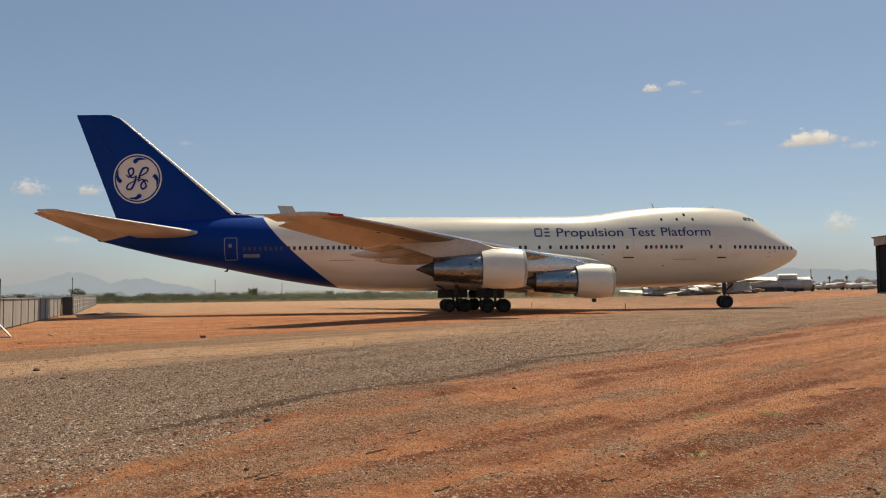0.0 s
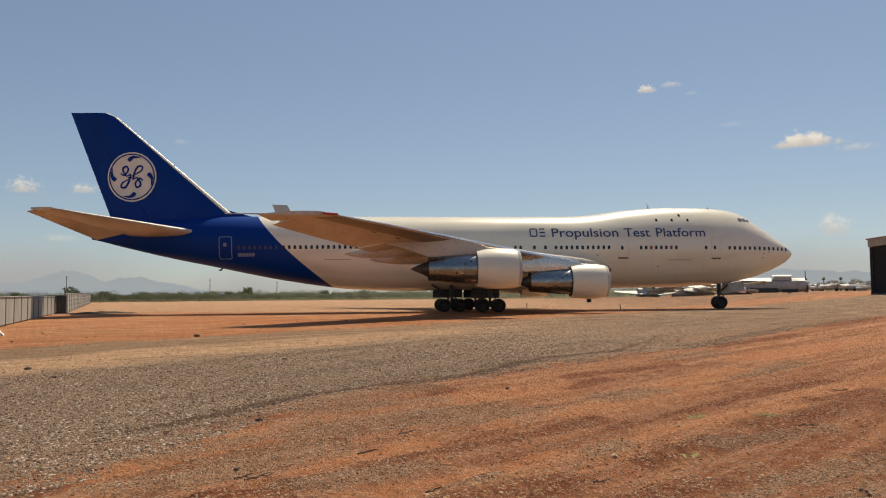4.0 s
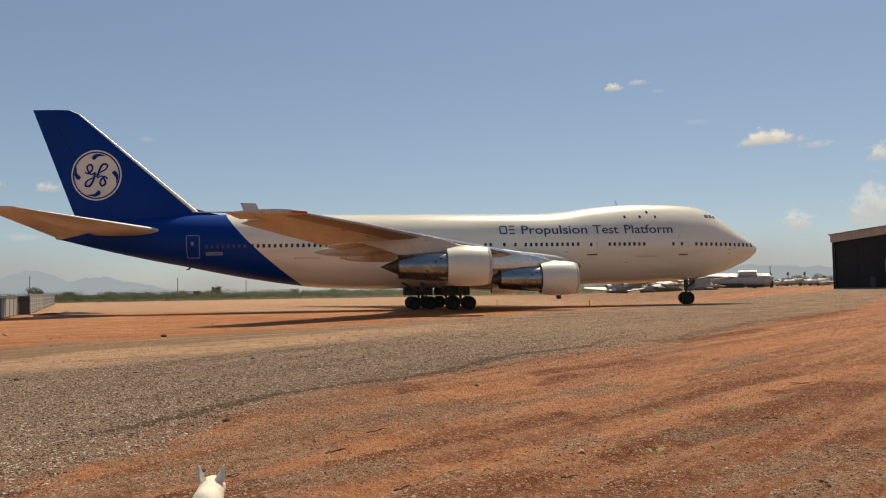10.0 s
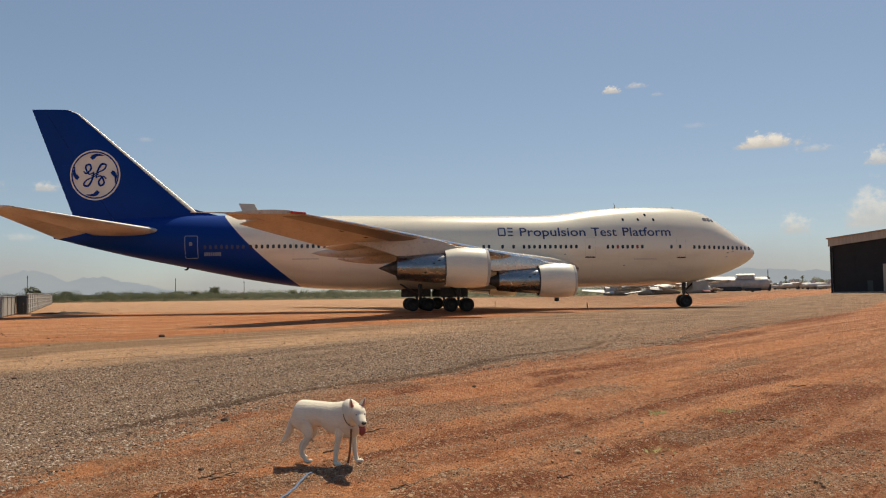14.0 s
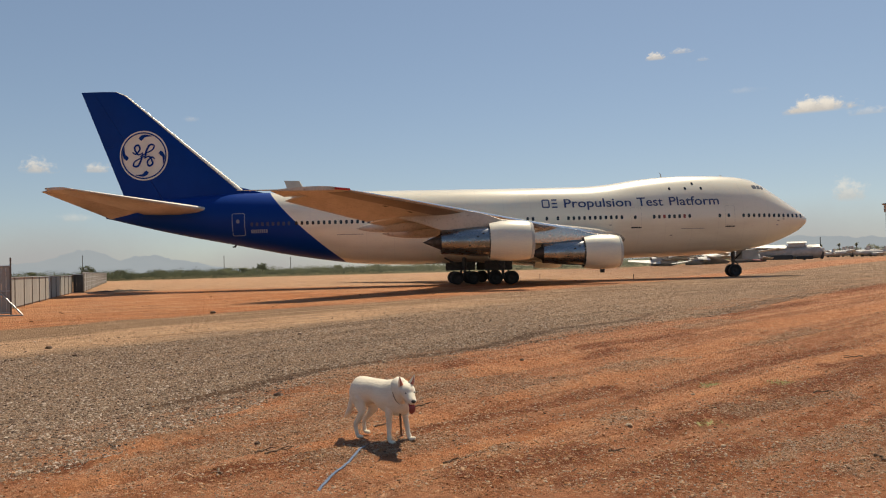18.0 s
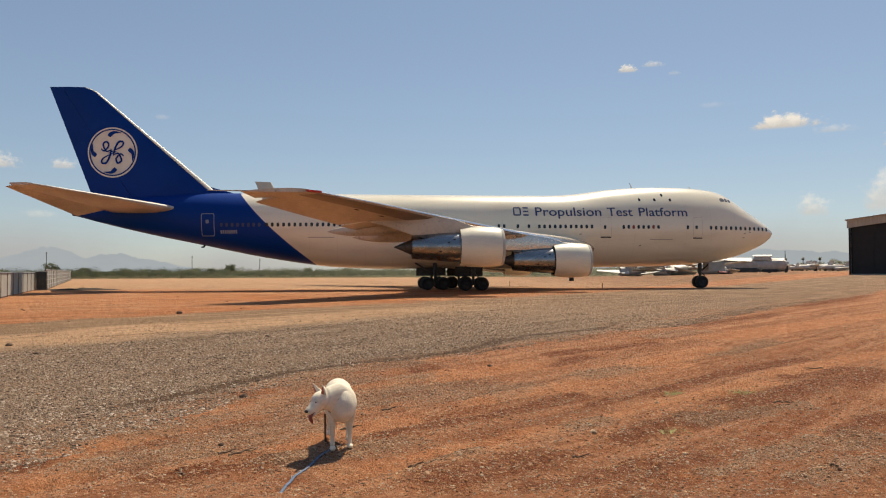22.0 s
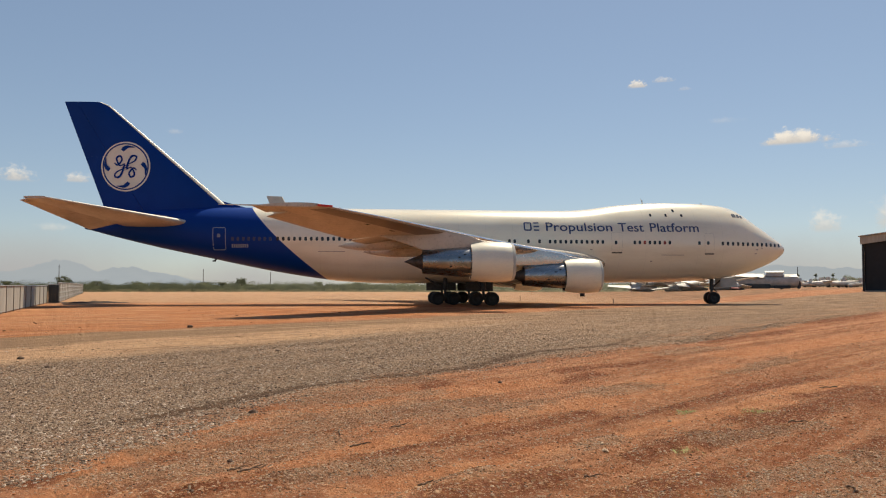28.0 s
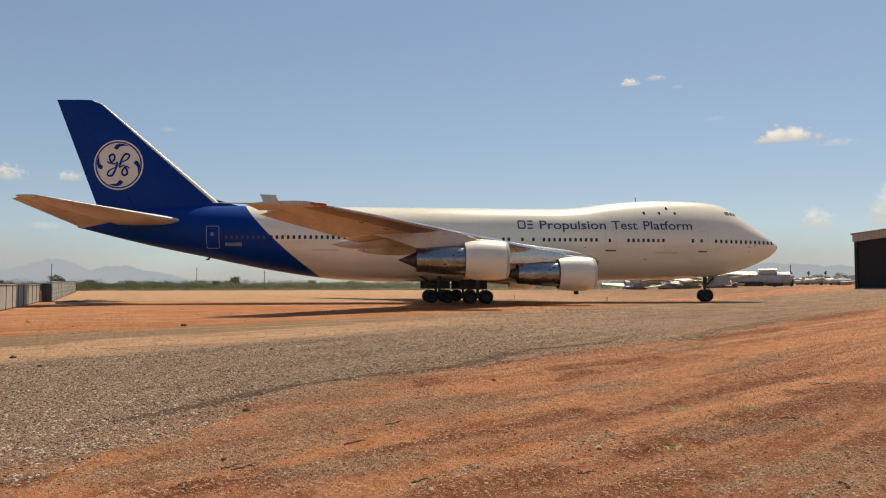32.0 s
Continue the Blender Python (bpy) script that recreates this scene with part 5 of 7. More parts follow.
for i, (az, dist, h, w) in enumerate(((-25.0, 300, 6.0, 6.0), (-23.0, 360, 4.2, 6), (-13.6, 290, 5.2, 4.5), (-20.5, 420, 4.5, 7), (-14.9, 310, 3.4, 4), (-8.2, 380, 4.4, 5), (-28.3, 340, 3.8, 5), (-5.5, 330, 3.6, 5), (26.2, 470, 5.4, 5), (27.3, 500, 6.4, 6), (28.1, 450, 7.0, 6), (28.6, 470, 6.0, 6))):
    tree("mesquite_tree", az, dist, h, w, "dark green mesquite tree standing above the scrub", 40 + i)


def palm(az, dist, h, seed):
    rg = random.Random(seed)
    x, y = dist * math.sin(radians(az)), dist * math.cos(radians(az))
    t = tagged(empty("palm_tree", pose(x, y, rise(x, y))), "small dark distant palm with a ragged round crown", "tree", "distant palms")
    bm = bmesh.new()
    tube(bm, [(0, 0, -0.1), (0.15, 0, h * 0.5), (0, 0.1, h)], [0.32, 0.22, 0.2])
    part("trunk", bm, M_BARK, t)
    vs, fs = [], []
    for k in range(4):
        leaf_cloud(rg, rg.uniform(-0.7, 0.7), rg.uniform(-0.7, 0.7), h - 2.0, rg.uniform(1.8, 3.4), rg.uniform(1.6, 2.6), 70, 0.24, vs, fs)
    soup("crown", vs, fs, M_TREE, t)


for i in range(9):
    palm(24.9 + 0.42 * i + 0.15 * math.sin(i * 5), 520 + 60 * math.sin(i * 3.7), 6.0 + 2.0 * math.sin(i * 2.3), 70 + i)

M_POLE = surface("weathered_pole", (0.16, 0.13, 0.10), (0.10, 0.08, 0.065), 0.85, 0, 3, 0.2)
for az, d, h in ((-25.3, 330, 9.5), (-16.2, 340, 8.5), (-11.6, 350, 7.5)):
    bm = bmesh.new()
    x, y = d * math.sin(radians(az)), d * math.cos(radians(az))
    tube(bm, [(0, 0, -0.2), (0, 0, h)], [0.16, 0.11])
    pl = tagged(part("utility_pole", bm, M_POLE), "thin wooden utility pole far behind the scrub", "pole")
    pl.location = (x, y, 0)
    bm = bmesh.new()
    box(bm, 0, 0, h - 0.7, 0.8, 0.1, 0.1, 0.02)
    part("crossarm", bm, M_POLE, pl)

# ---------- hangar ----------
M_CLAD = surface("tan_cladding", (0.42, 0.37, 0.30), (0.34, 0.30, 0.24), 0.6, 0, 1.0, 0.1, streak=(4, 4, 0.3))
# near-black colour that stands in for the shade inside the hangar
M_SHADE = surface("hangar_shade_sheet", (0.014, 0.015, 0.016), (0.02, 0.02, 0.021), 0.8, 0, 1.0, 0.1)
M_FDARK = surface("dark_fence_panel", (0.04, 0.045, 0.045), (0.06, 0.065, 0.065), 0.7, 0, 1, 0.1)
M_CONC = surface("pale_concrete", (0.42, 0.38, 0.33), (0.34, 0.31, 0.27), 0.85, 0, 1, 0.1)


def hangar():
    az = radians(29.0)
    d = 165.0
    # local x runs along the front, away from the left corner; local y runs back
    hg = tagged(empty("hangar", pose(d * math.sin(az), d * math.cos(az), 0.85, 0, 0, -36)), "open-fronted hangar with dark interior and tan fascia", "hangar")
    L, D, Hl = 34.0, 26.0, 10.15

    def slab(name, x0, x1, y0, y1, z0, z1, mat, label="", bev=0.03):
        bm = bmesh.new()
        box(bm, (x0 + x1) / 2, (y0 + y1) / 2, (z0 + z1) / 2, x1 - x0, y1 - y0, z1 - z0, bev)
        return part(name, bm, mat, hg, label)
    slab("floor_slab", -0.2, L, 0, D, -1.0, 0.12, M_CONC)
    slab("side_wall", 0, 0.3, 0.2, D, 0.12, Hl, M_CLAD)
    slab("side_wall", L - 0.3, L, 0.2, D, 0.12, Hl, M_CLAD)
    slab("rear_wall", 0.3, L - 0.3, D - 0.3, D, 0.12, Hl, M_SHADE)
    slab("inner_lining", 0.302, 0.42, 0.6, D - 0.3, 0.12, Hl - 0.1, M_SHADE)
    # an added dark sheet fills the open front in place of interior shade
    slab("front_shade_sheet", 0.44, L - 0.3, 0.5, 0.7, 0.12, Hl - 1.6, M_SHADE, "near-black sheet painted as the shade inside the open front")
    for i in range(9):
        slab("shade_sheet_rib", 4 + 3.4 * i, 4.15 + 3.4 * i, 0.42, 0.5, 0.12, Hl - 1.5, M_SHADE)
    slab("corner_post", -0.05, 0.3, -0.05, 0.25, 0, Hl - 1.45, M_SHADE)
    slab("small_door", 6.0, 6.9, 0.40, 0.5, 0.15, 2.2, M_FDARK, "dim small door in the dark front")
    slab("tall_panel", 8.6, 11.4, 0.40, 0.5, 0.15, 5.2, M_CLAD, "pale tall panel in the dark front")
    bm = bmesh.new()
    # fascia that rises towards the ridge
    loft(bm, [[(-0.3, -0.1, Hl - 1.45), (-0.3, -0.1, Hl), (-0.3, 0.3, Hl), (-0.3, 0.3, Hl - 1.45)], [(L * 0.5, -0.1, Hl + 0.75), (L * 0.5, -0.1, Hl + 2.2), (L * 0.5, 0.3, Hl + 2.2), (L * 0.5, 0.3, Hl + 0.75)], [(L + 0.3, -0.1, Hl - 1.45), (L + 0.3, -0.1, Hl), (L + 0.3, 0.3, Hl), (L + 0.3, 0.3, Hl - 1.45)]])
    part("fascia", bm, M_CLAD, hg, "tan metal fascia")
    # the same painted shade carried up under the gable
    bm = bmesh.new()
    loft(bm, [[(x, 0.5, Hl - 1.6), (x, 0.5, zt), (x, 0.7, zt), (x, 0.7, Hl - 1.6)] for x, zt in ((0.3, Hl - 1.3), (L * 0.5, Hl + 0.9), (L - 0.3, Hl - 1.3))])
    part("gable_shade_sheet", bm, M_SHADE, hg, "near-black sheet painted as the shade under the gable")
    bm = bmesh.new()
    for x0, z0, x1, z1 in ((-0.6, Hl - 0.02, L * 0.5, Hl + 2.2), (L * 0.5, Hl + 2.2, L + 0.6, Hl - 0.02)):
        loft(bm, [[(x0, -0.5, z0), (x0, -0.5, z0 + 0.14), (x0, D + 0.3, z0 + 0.14), (x0, D + 0.3, z0)], [(x1, -0.5, z1), (x1, -0.5, z1 + 0.14), (x1, D + 0.3, z1 + 0.14), (x1, D + 0.3, z1)]])
    part("roof", bm, M_CLAD, hg)
    return hg


hangar()

# ---------- fence ----------
M_FENCE = surface("grey_fence_sheet", (0.36, 0.345, 0.315), (0.29, 0.277, 0.255), 0.7, 0.2, 1.0, 0.1, streak=(1, 1, 0.3))
M_PIPE = surface("galvanised_pipe", (0.45, 0.45, 0.44), (0.33, 0.33, 0.32), 0.45, 0.7, 3, 0.05)


def fence_run(p0, p1, h, n, mat, label, rails=False):
    a, b = Vector((*p0, 0)), Vector((*p1, 0))
    L = (b - a).length
    ang = math.degrees(math.atan2(b.y - a.y, b.x - a.x))
    f = tagged(empty("fence", pose(a.x, a.y, 0, 0, 0, ang)), label, "fence")
    step = L / n
    for i in range(n + 1):
        bm = bmesh.new()
        tube(bm, [(i * step, 0, -0.2), (i * step, 0, h + 0.06)], 0.04, 8)
        part("post", bm, M_POLE, f)
    for i in range(n):
        bm = bmesh.new()
        for k in range(3):
            x0 = i * step + 0.05 + k * (step - 0.1) / 3
            box(bm, x0 + (step - 0.1) / 6, 0.02, h / 2 + 0.03, (step - 0.1) / 3 - 0.006, 0.03, h - 0.1, 0.006)
        part("panel", bm, mat, f)
    for z in ((h,) if not rails else (h, h * 0.75, h * 0.5, h * 0.25)):
        bm = bmesh.new()
        tube(bm, [(0, -0.03, z), (L, -0.03, z)], 0.032, 8)
        part("rail", bm, M_PIPE, f)
    return f


fence_run((-24.1, 42.0), (-38.75, 79.6), 1.8, 11, M_FENCE, "grey sheet fence with dark posts beside the lot")
fence_run((-38.70, 79.75), (-37.75, 80.05), 1.9, 1, M_FDARK, "dark solid fence panel at the corner")
fence_run((-38.1, 80.5), (-80.0, 181.0), 2.1, 24, M_FENCE, "grey sheet fence with rails running away", True)

# a low bank of dark earth at the fence corner
rg = random.Random(31)
V, Fc, NX, NY = [], [], 60, 10
for i in range(NX + 1):
    for j in range(NY + 1):
        u, v = i / NX, j / NY
        h = 0.20 * math.sin(math.pi * u) ** 0.6 * math.sin(math.pi * v) * (0.75 + 0.7 * noise.noise((u * 9, v * 2, 4))) + 0.05 * rg.random() * math.sin(math.pi * u) * math.sin(math.pi * v)
        V.append((-3.6 + 7.4 * u, -0.7 + 1.4 * v + 0.3 * noise.noise((u * 5, 0, 1)), max(h, 0) - 0.02))
for i in range(NX):
    for j in range(NY):
        a = i * (NY + 1) + j
        Fc.append((a, a + NY + 1, a + NY + 2, a + 1))
bank = tagged(soup("earth_bank", V, Fc, surface("dark_dug_earth", (0.022, 0.015, 0.011), (0.04, 0.026, 0.018), 0.95, 0, 3, 0.6, 30, 0.05)), "low dark bank of dug earth by the fence", "earth")
bank.location = (-34.6, 80.9, 0.03)

# pipe gate frame with a slanting brace
gate = tagged(empty("gate_frame", pose(-20.9, 37.0, 0, 0, 0, 8)), "galvanised pipe gate frame with slanting brace", "gate")
for pts, nm in (([(0.0, 0, 0), (0.0, 0, 2.75)], "post"), ([(0, 0, 2.35), (-3.0, 0, 2.3)], "rail"), ([(0, 0, 1.15), (-3.0, 0, 1.15)], "rail"), ([(0, 0, 0.12), (-3.0, 0, 0.12)], "rail"), ([(-0.4, -0.1, 1.05), (0.75, -0.6, 0.03)], "brace"), ([(0.78, -0.62, 0.03), (-1.2, -0.6, 0.03)], "foot")):
    bm = bmesh.new()
    tube(bm, pts, 0.038 if nm != "foot" else 0.03, 10)
    part(nm, bm, M_PIPE if nm != "post" else M_POLE, gate)
for k in range(14):
    bm = bmesh.new()
    box(bm, -0.11 - k * 0.21, 0.02, 1.22, 0.2, 0.012, 2.18, 0.003)
    part("slat", bm, M_FENCE, gate)


# ---------- other aircraft on the field ----------
M_OLDWHITE = surface("chalky_white_paint", (0.66, 0.63, 0.58), (0.46, 0.43, 0.39), 0.55, 0, 0.8, 0.1)
M_OLDGREY = surface("dull_bare_skin", (0.36, 0.345, 0.32), (0.50, 0.48, 0.45), 0.62, 0.0, 0.7, 0.1)
M_OLDRED = surface("faded_red_paint", (0.22, 0.04, 0.045), (0.16, 0.05, 0.05), 0.6, 0, 0.8, 0.1)


def old_plane(az, d, turn, L, r, span, zc, skin_m, wing_m, tail_h, label, engines=2, high=True, tail=True):
    """An old propeller or jet aircraft: hull, wing, tail and engines."""
    x, y = d * math.sin(radians(az)), d * math.cos(radians(az))
    t = tagged(empty("parked_airplane", pose(x, y, rise(x, y), 0, 0, turn)), label, "airplane", "old aircraft on the field")
    prof = [(0, 0), (-0.02, 0.25), (-0.07, 0.6), (-0.15, 0.92), (-0.25, 1), (-0.6, 1), (-0.8, 0.72), (-0.93, 0.4), (-1.0, 0.12), (-1.0, 0)]
    smooth(part("hull", revolve([(a * L + L / 2, b * r) for a, b in prof], 24, Matrix.Translation((0, 0, zc))), skin_m, t), 50)
    zw = zc + (r * 0.95 if high else -r * 0.4)
    for s in (-1, 1):
        bm = bmesh.new()
        loft(bm, [aero_ring(le=L * 0.12 - 0.06 * L * v, te=-L * 0.08, z_le=zw + 0.2 * v, z_te=zw + 0.2 * v, y=s * v * span / 2, thick=0.13) for v in (0.0, 0.5, 1.0)])
        smooth(part("wing", bm, wing_m, t), 50)
        for k in range(engines // 2):
            ye = s * span * (0.17 + 0.16 * k)
            e = part("engine", revolve([(L * 0.2, 0.05), (L * 0.195, 0.35), (L * 0.15, 0.62), (L * 0.02, 0.6), (-L * 0.06, 0.15), (-L * 0.06, 0)], 16, Matrix.Translation((0, ye, zw - 0.25))), skin_m, t)
            smooth(e, 50)
        bm = bmesh.new()
        tube(bm, [(0, s * r * 1.4, zw), (0, s * r * 1.4, 0.4)], 0.12)
        tube(bm, [(0, s * r * 1.4 - 0.15, 0.45), (0, s * r * 1.4 + 0.15, 0.45)], 0.45, 14)
        part("main_wheel", bm, M_STRUT, t)
    if tail:
        bm = bmesh.new()
        rings = []
        for v in (0, 1):
            ch = L * (0.16 - 0.07 * v)
            xl = -L * 0.33 - L * 0.07 * v
            rings.append([(xl, 0, zc + r * 0.5 + tail_h * v), (xl - ch * 0.4, -0.14, zc + r * 0.5 + tail_h * v), (xl - ch, 0, zc + r * 0.5 + tail_h * v), (xl - ch * 0.4, 0.14, zc + r * 0.5 + tail_h * v)])
        loft(bm, rings)
        part("tail_fin", bm, skin_m, t)
        for s in (-1, 1):
            bm = bmesh.new()
            loft(bm, [aero_ring(le=-L * 0.36 - L * 0.03 * v, te=-L * 0.47, z_le=zc + r * 0.5, z_te=zc + r * 0.5, y=s * v * span * 0.18, thick=0.1, n=5) for v in (0.0, 1.0)])
            part("tailplane", bm, wing_m, t)
    bm = bmesh.new()
    tube(bm, [(L * 0.36, 0, zc), (L * 0.36, 0, 0.35)], 0.1)
    tube(bm, [(L * 0.36, -0.12, 0.36), (L * 0.36, 0.12, 0.36)], 0.36, 12)
    part("nose_wheel", bm, M_STRUT, t)
    return t


def freight_plane():
    """A blunt grey hull without its tail, with a white wing and box lying on it."""
    az, d = radians(22.95), 205.0
    t = tagged(empty("parked_airplane", pose(d * math.sin(az), d * math.cos(az), rise(d * math.sin(az), d * math.cos(az)), 0, 0, -22.75) @ Matrix.Scale(0.80, 4)), "dull grey freight plane hull with white wing on top", "airplane", "old aircraft on the field")
    hull = smooth(part("hull", revolve([(-11.4, 0.0), (-11.3, 0.9), (-10.2, 1.45), (-7, 1.75), (0, 1.95), (7.5, 2.0), (9.4, 1.85), (10.3, 1.45), (10.5, 0.0)], 26, Matrix.Translation((0, 0, 2.35))), M_OLDGREY, t), 40)
    for x0, x1, y, z0, z1, mat, nm in ((-5.5, 2.5, -1.6, 0.25, 1.6, M_FDARK, "belly_fairing"), (3.2, 8.0, -1.5, 0.3, 1.2, M_FDARK, "gear_pod"), (9.9, 10.7, -0.6, 0.2, 2.6, M_FDARK, "open_bay")):
        bm = bmesh.new()
        box(bm, (x0 + x1) / 2, y, (z0 + z1) / 2, x1 - x0, 1.6, z1 - z0, 0.25)
        part(nm, bm, mat, hull)
    bm = bmesh.new()
    loft(bm, [aero_ring(le=-0.2, te=-4.4, z_le=0, z_te=0.1, y=0, thick=0.11, n=6), aero_ring(le=-1.0, te=-3.6, z_le=0, z_te=0.1, y=12.0, thick=0.10, n=6)])
    bmesh.ops.transform(bm, matrix=pose(0.5, -0.6, 4.15, 16, 0, 0) @ pose(0, 2.0, 0, 0, 0, 90) @ pose(0, 0, 0, 2, 0, 0), verts=bm.verts)
    smooth(part("wing", bm, M_OLDWHITE, t), 50)
    bm = bmesh.new()
    loft(bm, [[(0.8, -1.6, 4.0), (0.8, 1.6, 4.0), (1.4, 1.4, 5.0), (1.4, -1.4, 5.0)], [(6.0, -1.6, 4.0), (6.0, 1.6, 4.0), (5.9, 1.4, 5.1), (5.9, -1.4, 5.1)]])
    part("wing_box", bm, M_OLDGREY, t, "grey wing centre box")
    bm = bmesh.new()
    box(bm, 3.6, 0, 5.3, 5.4, 3.4, 0.16, 0.04, pose(0, 0, 5.3, 9, 0, 0) @ pose(0, 0, -5.3))
    part("box_top", bm, M_OLDWHITE, t)
    bm = bmesh.new()
    loft(bm, [aero_ring(le=1.2, te=-1.6, z_le=0, z_te=0, y=0, thick=0.12, n=5), aero_ring(le=0.9, te=-1.2, z_le=0, z_te=0, y=7.0, thick=0.11, n=5)])
    bmesh.ops.transform(bm, matrix=pose(9.8, 0.0, 4.2, 16, 0, 0) @ pose(0, 0, 0, 0, 0, 90), verts=bm.verts)
    smooth(part("wing", bm, M_OLDWHITE, t), 50)
    part("roundel", revolve([(0, 0.42), (0.03, 0.42), (0.03, 0.30), (0, 0.30), (0, 0.42)], 20, pose(-8.6, -1.62, 2.6, 0, 0, 90)), M_OLDWHITE, hull, "pale ring painted on the hull")
    for x in (-6.5, 5.5):
        for y in (-1.2, 1.2):
            bm = bmesh.new()
            tube(bm, [(x, y - 0.2, 0.5), (x, y + 0.2, 0.5)], 0.5, 14)
            part("wheel", bm, M_TYRE, t)
    return t


freight_plane()
for i, (az, d, turn, sc, hm, wm, hi) in enumerate(((25.6, 330, 150, 0.7, M_OLDWHITE, M_OLDWHITE, True), (26.3, 360, 205, 0.8, M_OLDGREY, M_OLDWHITE, False), (27.0, 300, 165, 0.65, M_OLDWHITE, M_OLDGREY, True),
                                                   (27.7, 330, 20, 0.7, M_OLDGREY, M_OLDWHITE, True), (28.2, 270, 190, 0.55, M_OLDGREY, M_OLDWHITE, False), (24.7, 300, 200, 0.6, M_OLDGREY, M_OLDGREY, True), (26.0, 400, 172, 0.9, M_OLDWHITE, M_OLDWHITE, False), (27.4, 420, 15, 0.9, M_OLDWHITE, M_OLDWHITE, True), (28.6, 380, 182, 0.7, M_OLDWHITE, M_OLDGREY, False), (25.2, 250, 175, 0.45, M_OLDWHITE, M_OLDWHITE, True))):
    old_plane(az, d * 1.12, turn, 20 * sc, 1.4 * sc, 25 * sc, 1.8 * sc + 0.4, hm, wm, 3.0 * sc, "old airplane parked far across the field", 2, hi)


def wreck(az, d, turn, label, seed):
    """A heap of cut-off wings, tail pieces and hull sections."""
    rg = random.Random(seed)
    x, y = d * math.sin(radians(az)), d * math.cos(radians(az))
    t = tagged(empty("aircraft_wreck", pose(x, y, rise(x, y), 0, 0, turn)), label, "wreck")
    for k in range(15):
        bm = bmesh.new()
        L = rg.uniform(2.5, 7.5)
        c0, c1 = rg.uniform(1.4, 2.6), rg.uniform(0.6, 1.3)
        L = min(L, 3.0) if k == 6 else L
        loft(bm, [aero_ring(le=c0 / 2, te=-c0 / 2, z_le=0, z_te=0, y=0, thick=0.14, n=5), aero_ring(le=c1 / 2 - 0.6, te=-c1 / 2 - 0.6, z_le=0, z_te=0, y=L, thick=0.12, n=5)])
        a = rg.uniform(-80, -100) + rg.choice((0, 180))
        lift = rg.uniform(0.5, 2.3)
        bmesh.ops.transform(bm, matrix=pose(rg.uniform(-8, 8), rg.uniform(-3, 3), lift, rg.uniform(-14, 14), rg.uniform(-30, 40), a + rg.uniform(-25, 25)), verts=bm.verts)
        low = min(v.co.z for v in bm.verts)
        bmesh.ops.translate(bm, vec=(0, 0, max(0, 0.02 - low) - (low if k == 0 else 0)), verts=bm.verts)
        smooth(part("wing_piece", bm, M_OLDRED if k == 6 and seed == 8 else rg.choice((M_OLDWHITE, M_OLDWHITE, M_OLDWHITE, M_OLDGREY)), t), 50)
    for k in range(2):
        bm = revolve([(-2.6, 0.9), (-2.6, 1.05), (2.4, 1.1), (3.6, 0.7), (3.6, 0.6), (2.4, 1.0), (-2.6, 0.9)], 20, pose(-4.5 + 8 * k, 0.8, 1.05, 0, 0, 12 - 20 * k))
        smooth(part("hull_piece", bm, M_OLDGREY, t), 50)
    return t


wreck(16.4, 190, -6, "scrapped white and grey wings and hull pieces lying in a heap", 3)
wreck(19.6, 185, 10, "scrapped white and red wing pieces lying in a heap", 8)

# a slim mast behind the freight plane
bm = bmesh.new()
tube(bm, [(0, 0, -0.1), (0, 0, 5.6)], [0.11, 0.09], 10)
mast = tagged(part("mast", bm, M_STRUT), "slim dark mast standing among the old planes", "mast")
mast.location = (218 * math.sin(radians(25.18)), 218 * math.cos(radians(25.18)), rise(218 * math.sin(radians(25.18)), 218 * math.cos(radians(25.18))))


# ---------- loose stones, twigs and tufts on the ground ----------
def stone_paint(name, cols):
    n = Nodes(name)
    isl = n.node("ShaderNodeNewGeometry", out=8)
    ramp = n.t.nodes.new("ShaderNodeValToRGB")
    ramp.color_ramp.interpolation = "CONSTANT"
    els = ramp.color_ramp.elements
    els[0].position, els[0].color = 0.0, (*cols[0], 1)
    els[1].position, els[1].color = 1 / len(cols), (*cols[1], 1)
    for i, c in enumerate(cols[2:], 2):
        e = els.new(i / len(cols))
        e.color = (*c, 1)
    n.t.links.new(isl, ramp.inputs[0])
    n.set(Base_Color=ramp.outputs[0], Roughness=0.9, Specular_IOR_Level=0.08)
    return n.m


M_GRAVEL = stone_paint("gravel_stones", [(0.255, 0.180, 0.128), (0.128, 0.087, 0.064), (0.313, 0.232, 0.168), (0.186, 0.128, 0.090), (0.383, 0.296, 0.220), (0.267, 0.168, 0.110), (0.093, 0.064, 0.049), (0.302, 0.220, 0.162), (0.209, 0.145, 0.104), (0.522, 0.429, 0.348)])
M_CLODS = stone_paint("dirt_clods", [(0.34, 0.15, 0.07), (0.26, 0.10, 0.045), (0.40, 0.205, 0.105), (0.33, 0.17, 0.09), (0.21, 0.09, 0.045), (0.48, 0.30, 0.18), (0.36, 0.165, 0.075), (0.48, 0.35, 0.24)])
M_TWIG = surface("dry_twig", (0.13, 0.08, 0.05), (0.21, 0.14, 0.09), 0.9, 0, 20, 0.3)
M_DARKCLOD = surface("dark_clod", (0.09, 0.055, 0.04), (0.15, 0.09, 0.06), 0.95, 0, 20, 0.6)
M_STREWN = stone_paint("strewn_stones", [(0.31, 0.21, 0.14), (0.19, 0.12, 0.08), (0.37, 0.26, 0.175), (0.25, 0.155, 0.095), (0.42, 0.31, 0.225), (0.28, 0.155, 0.08), (0.12, 0.075, 0.05), (0.42, 0.33, 0.25)])
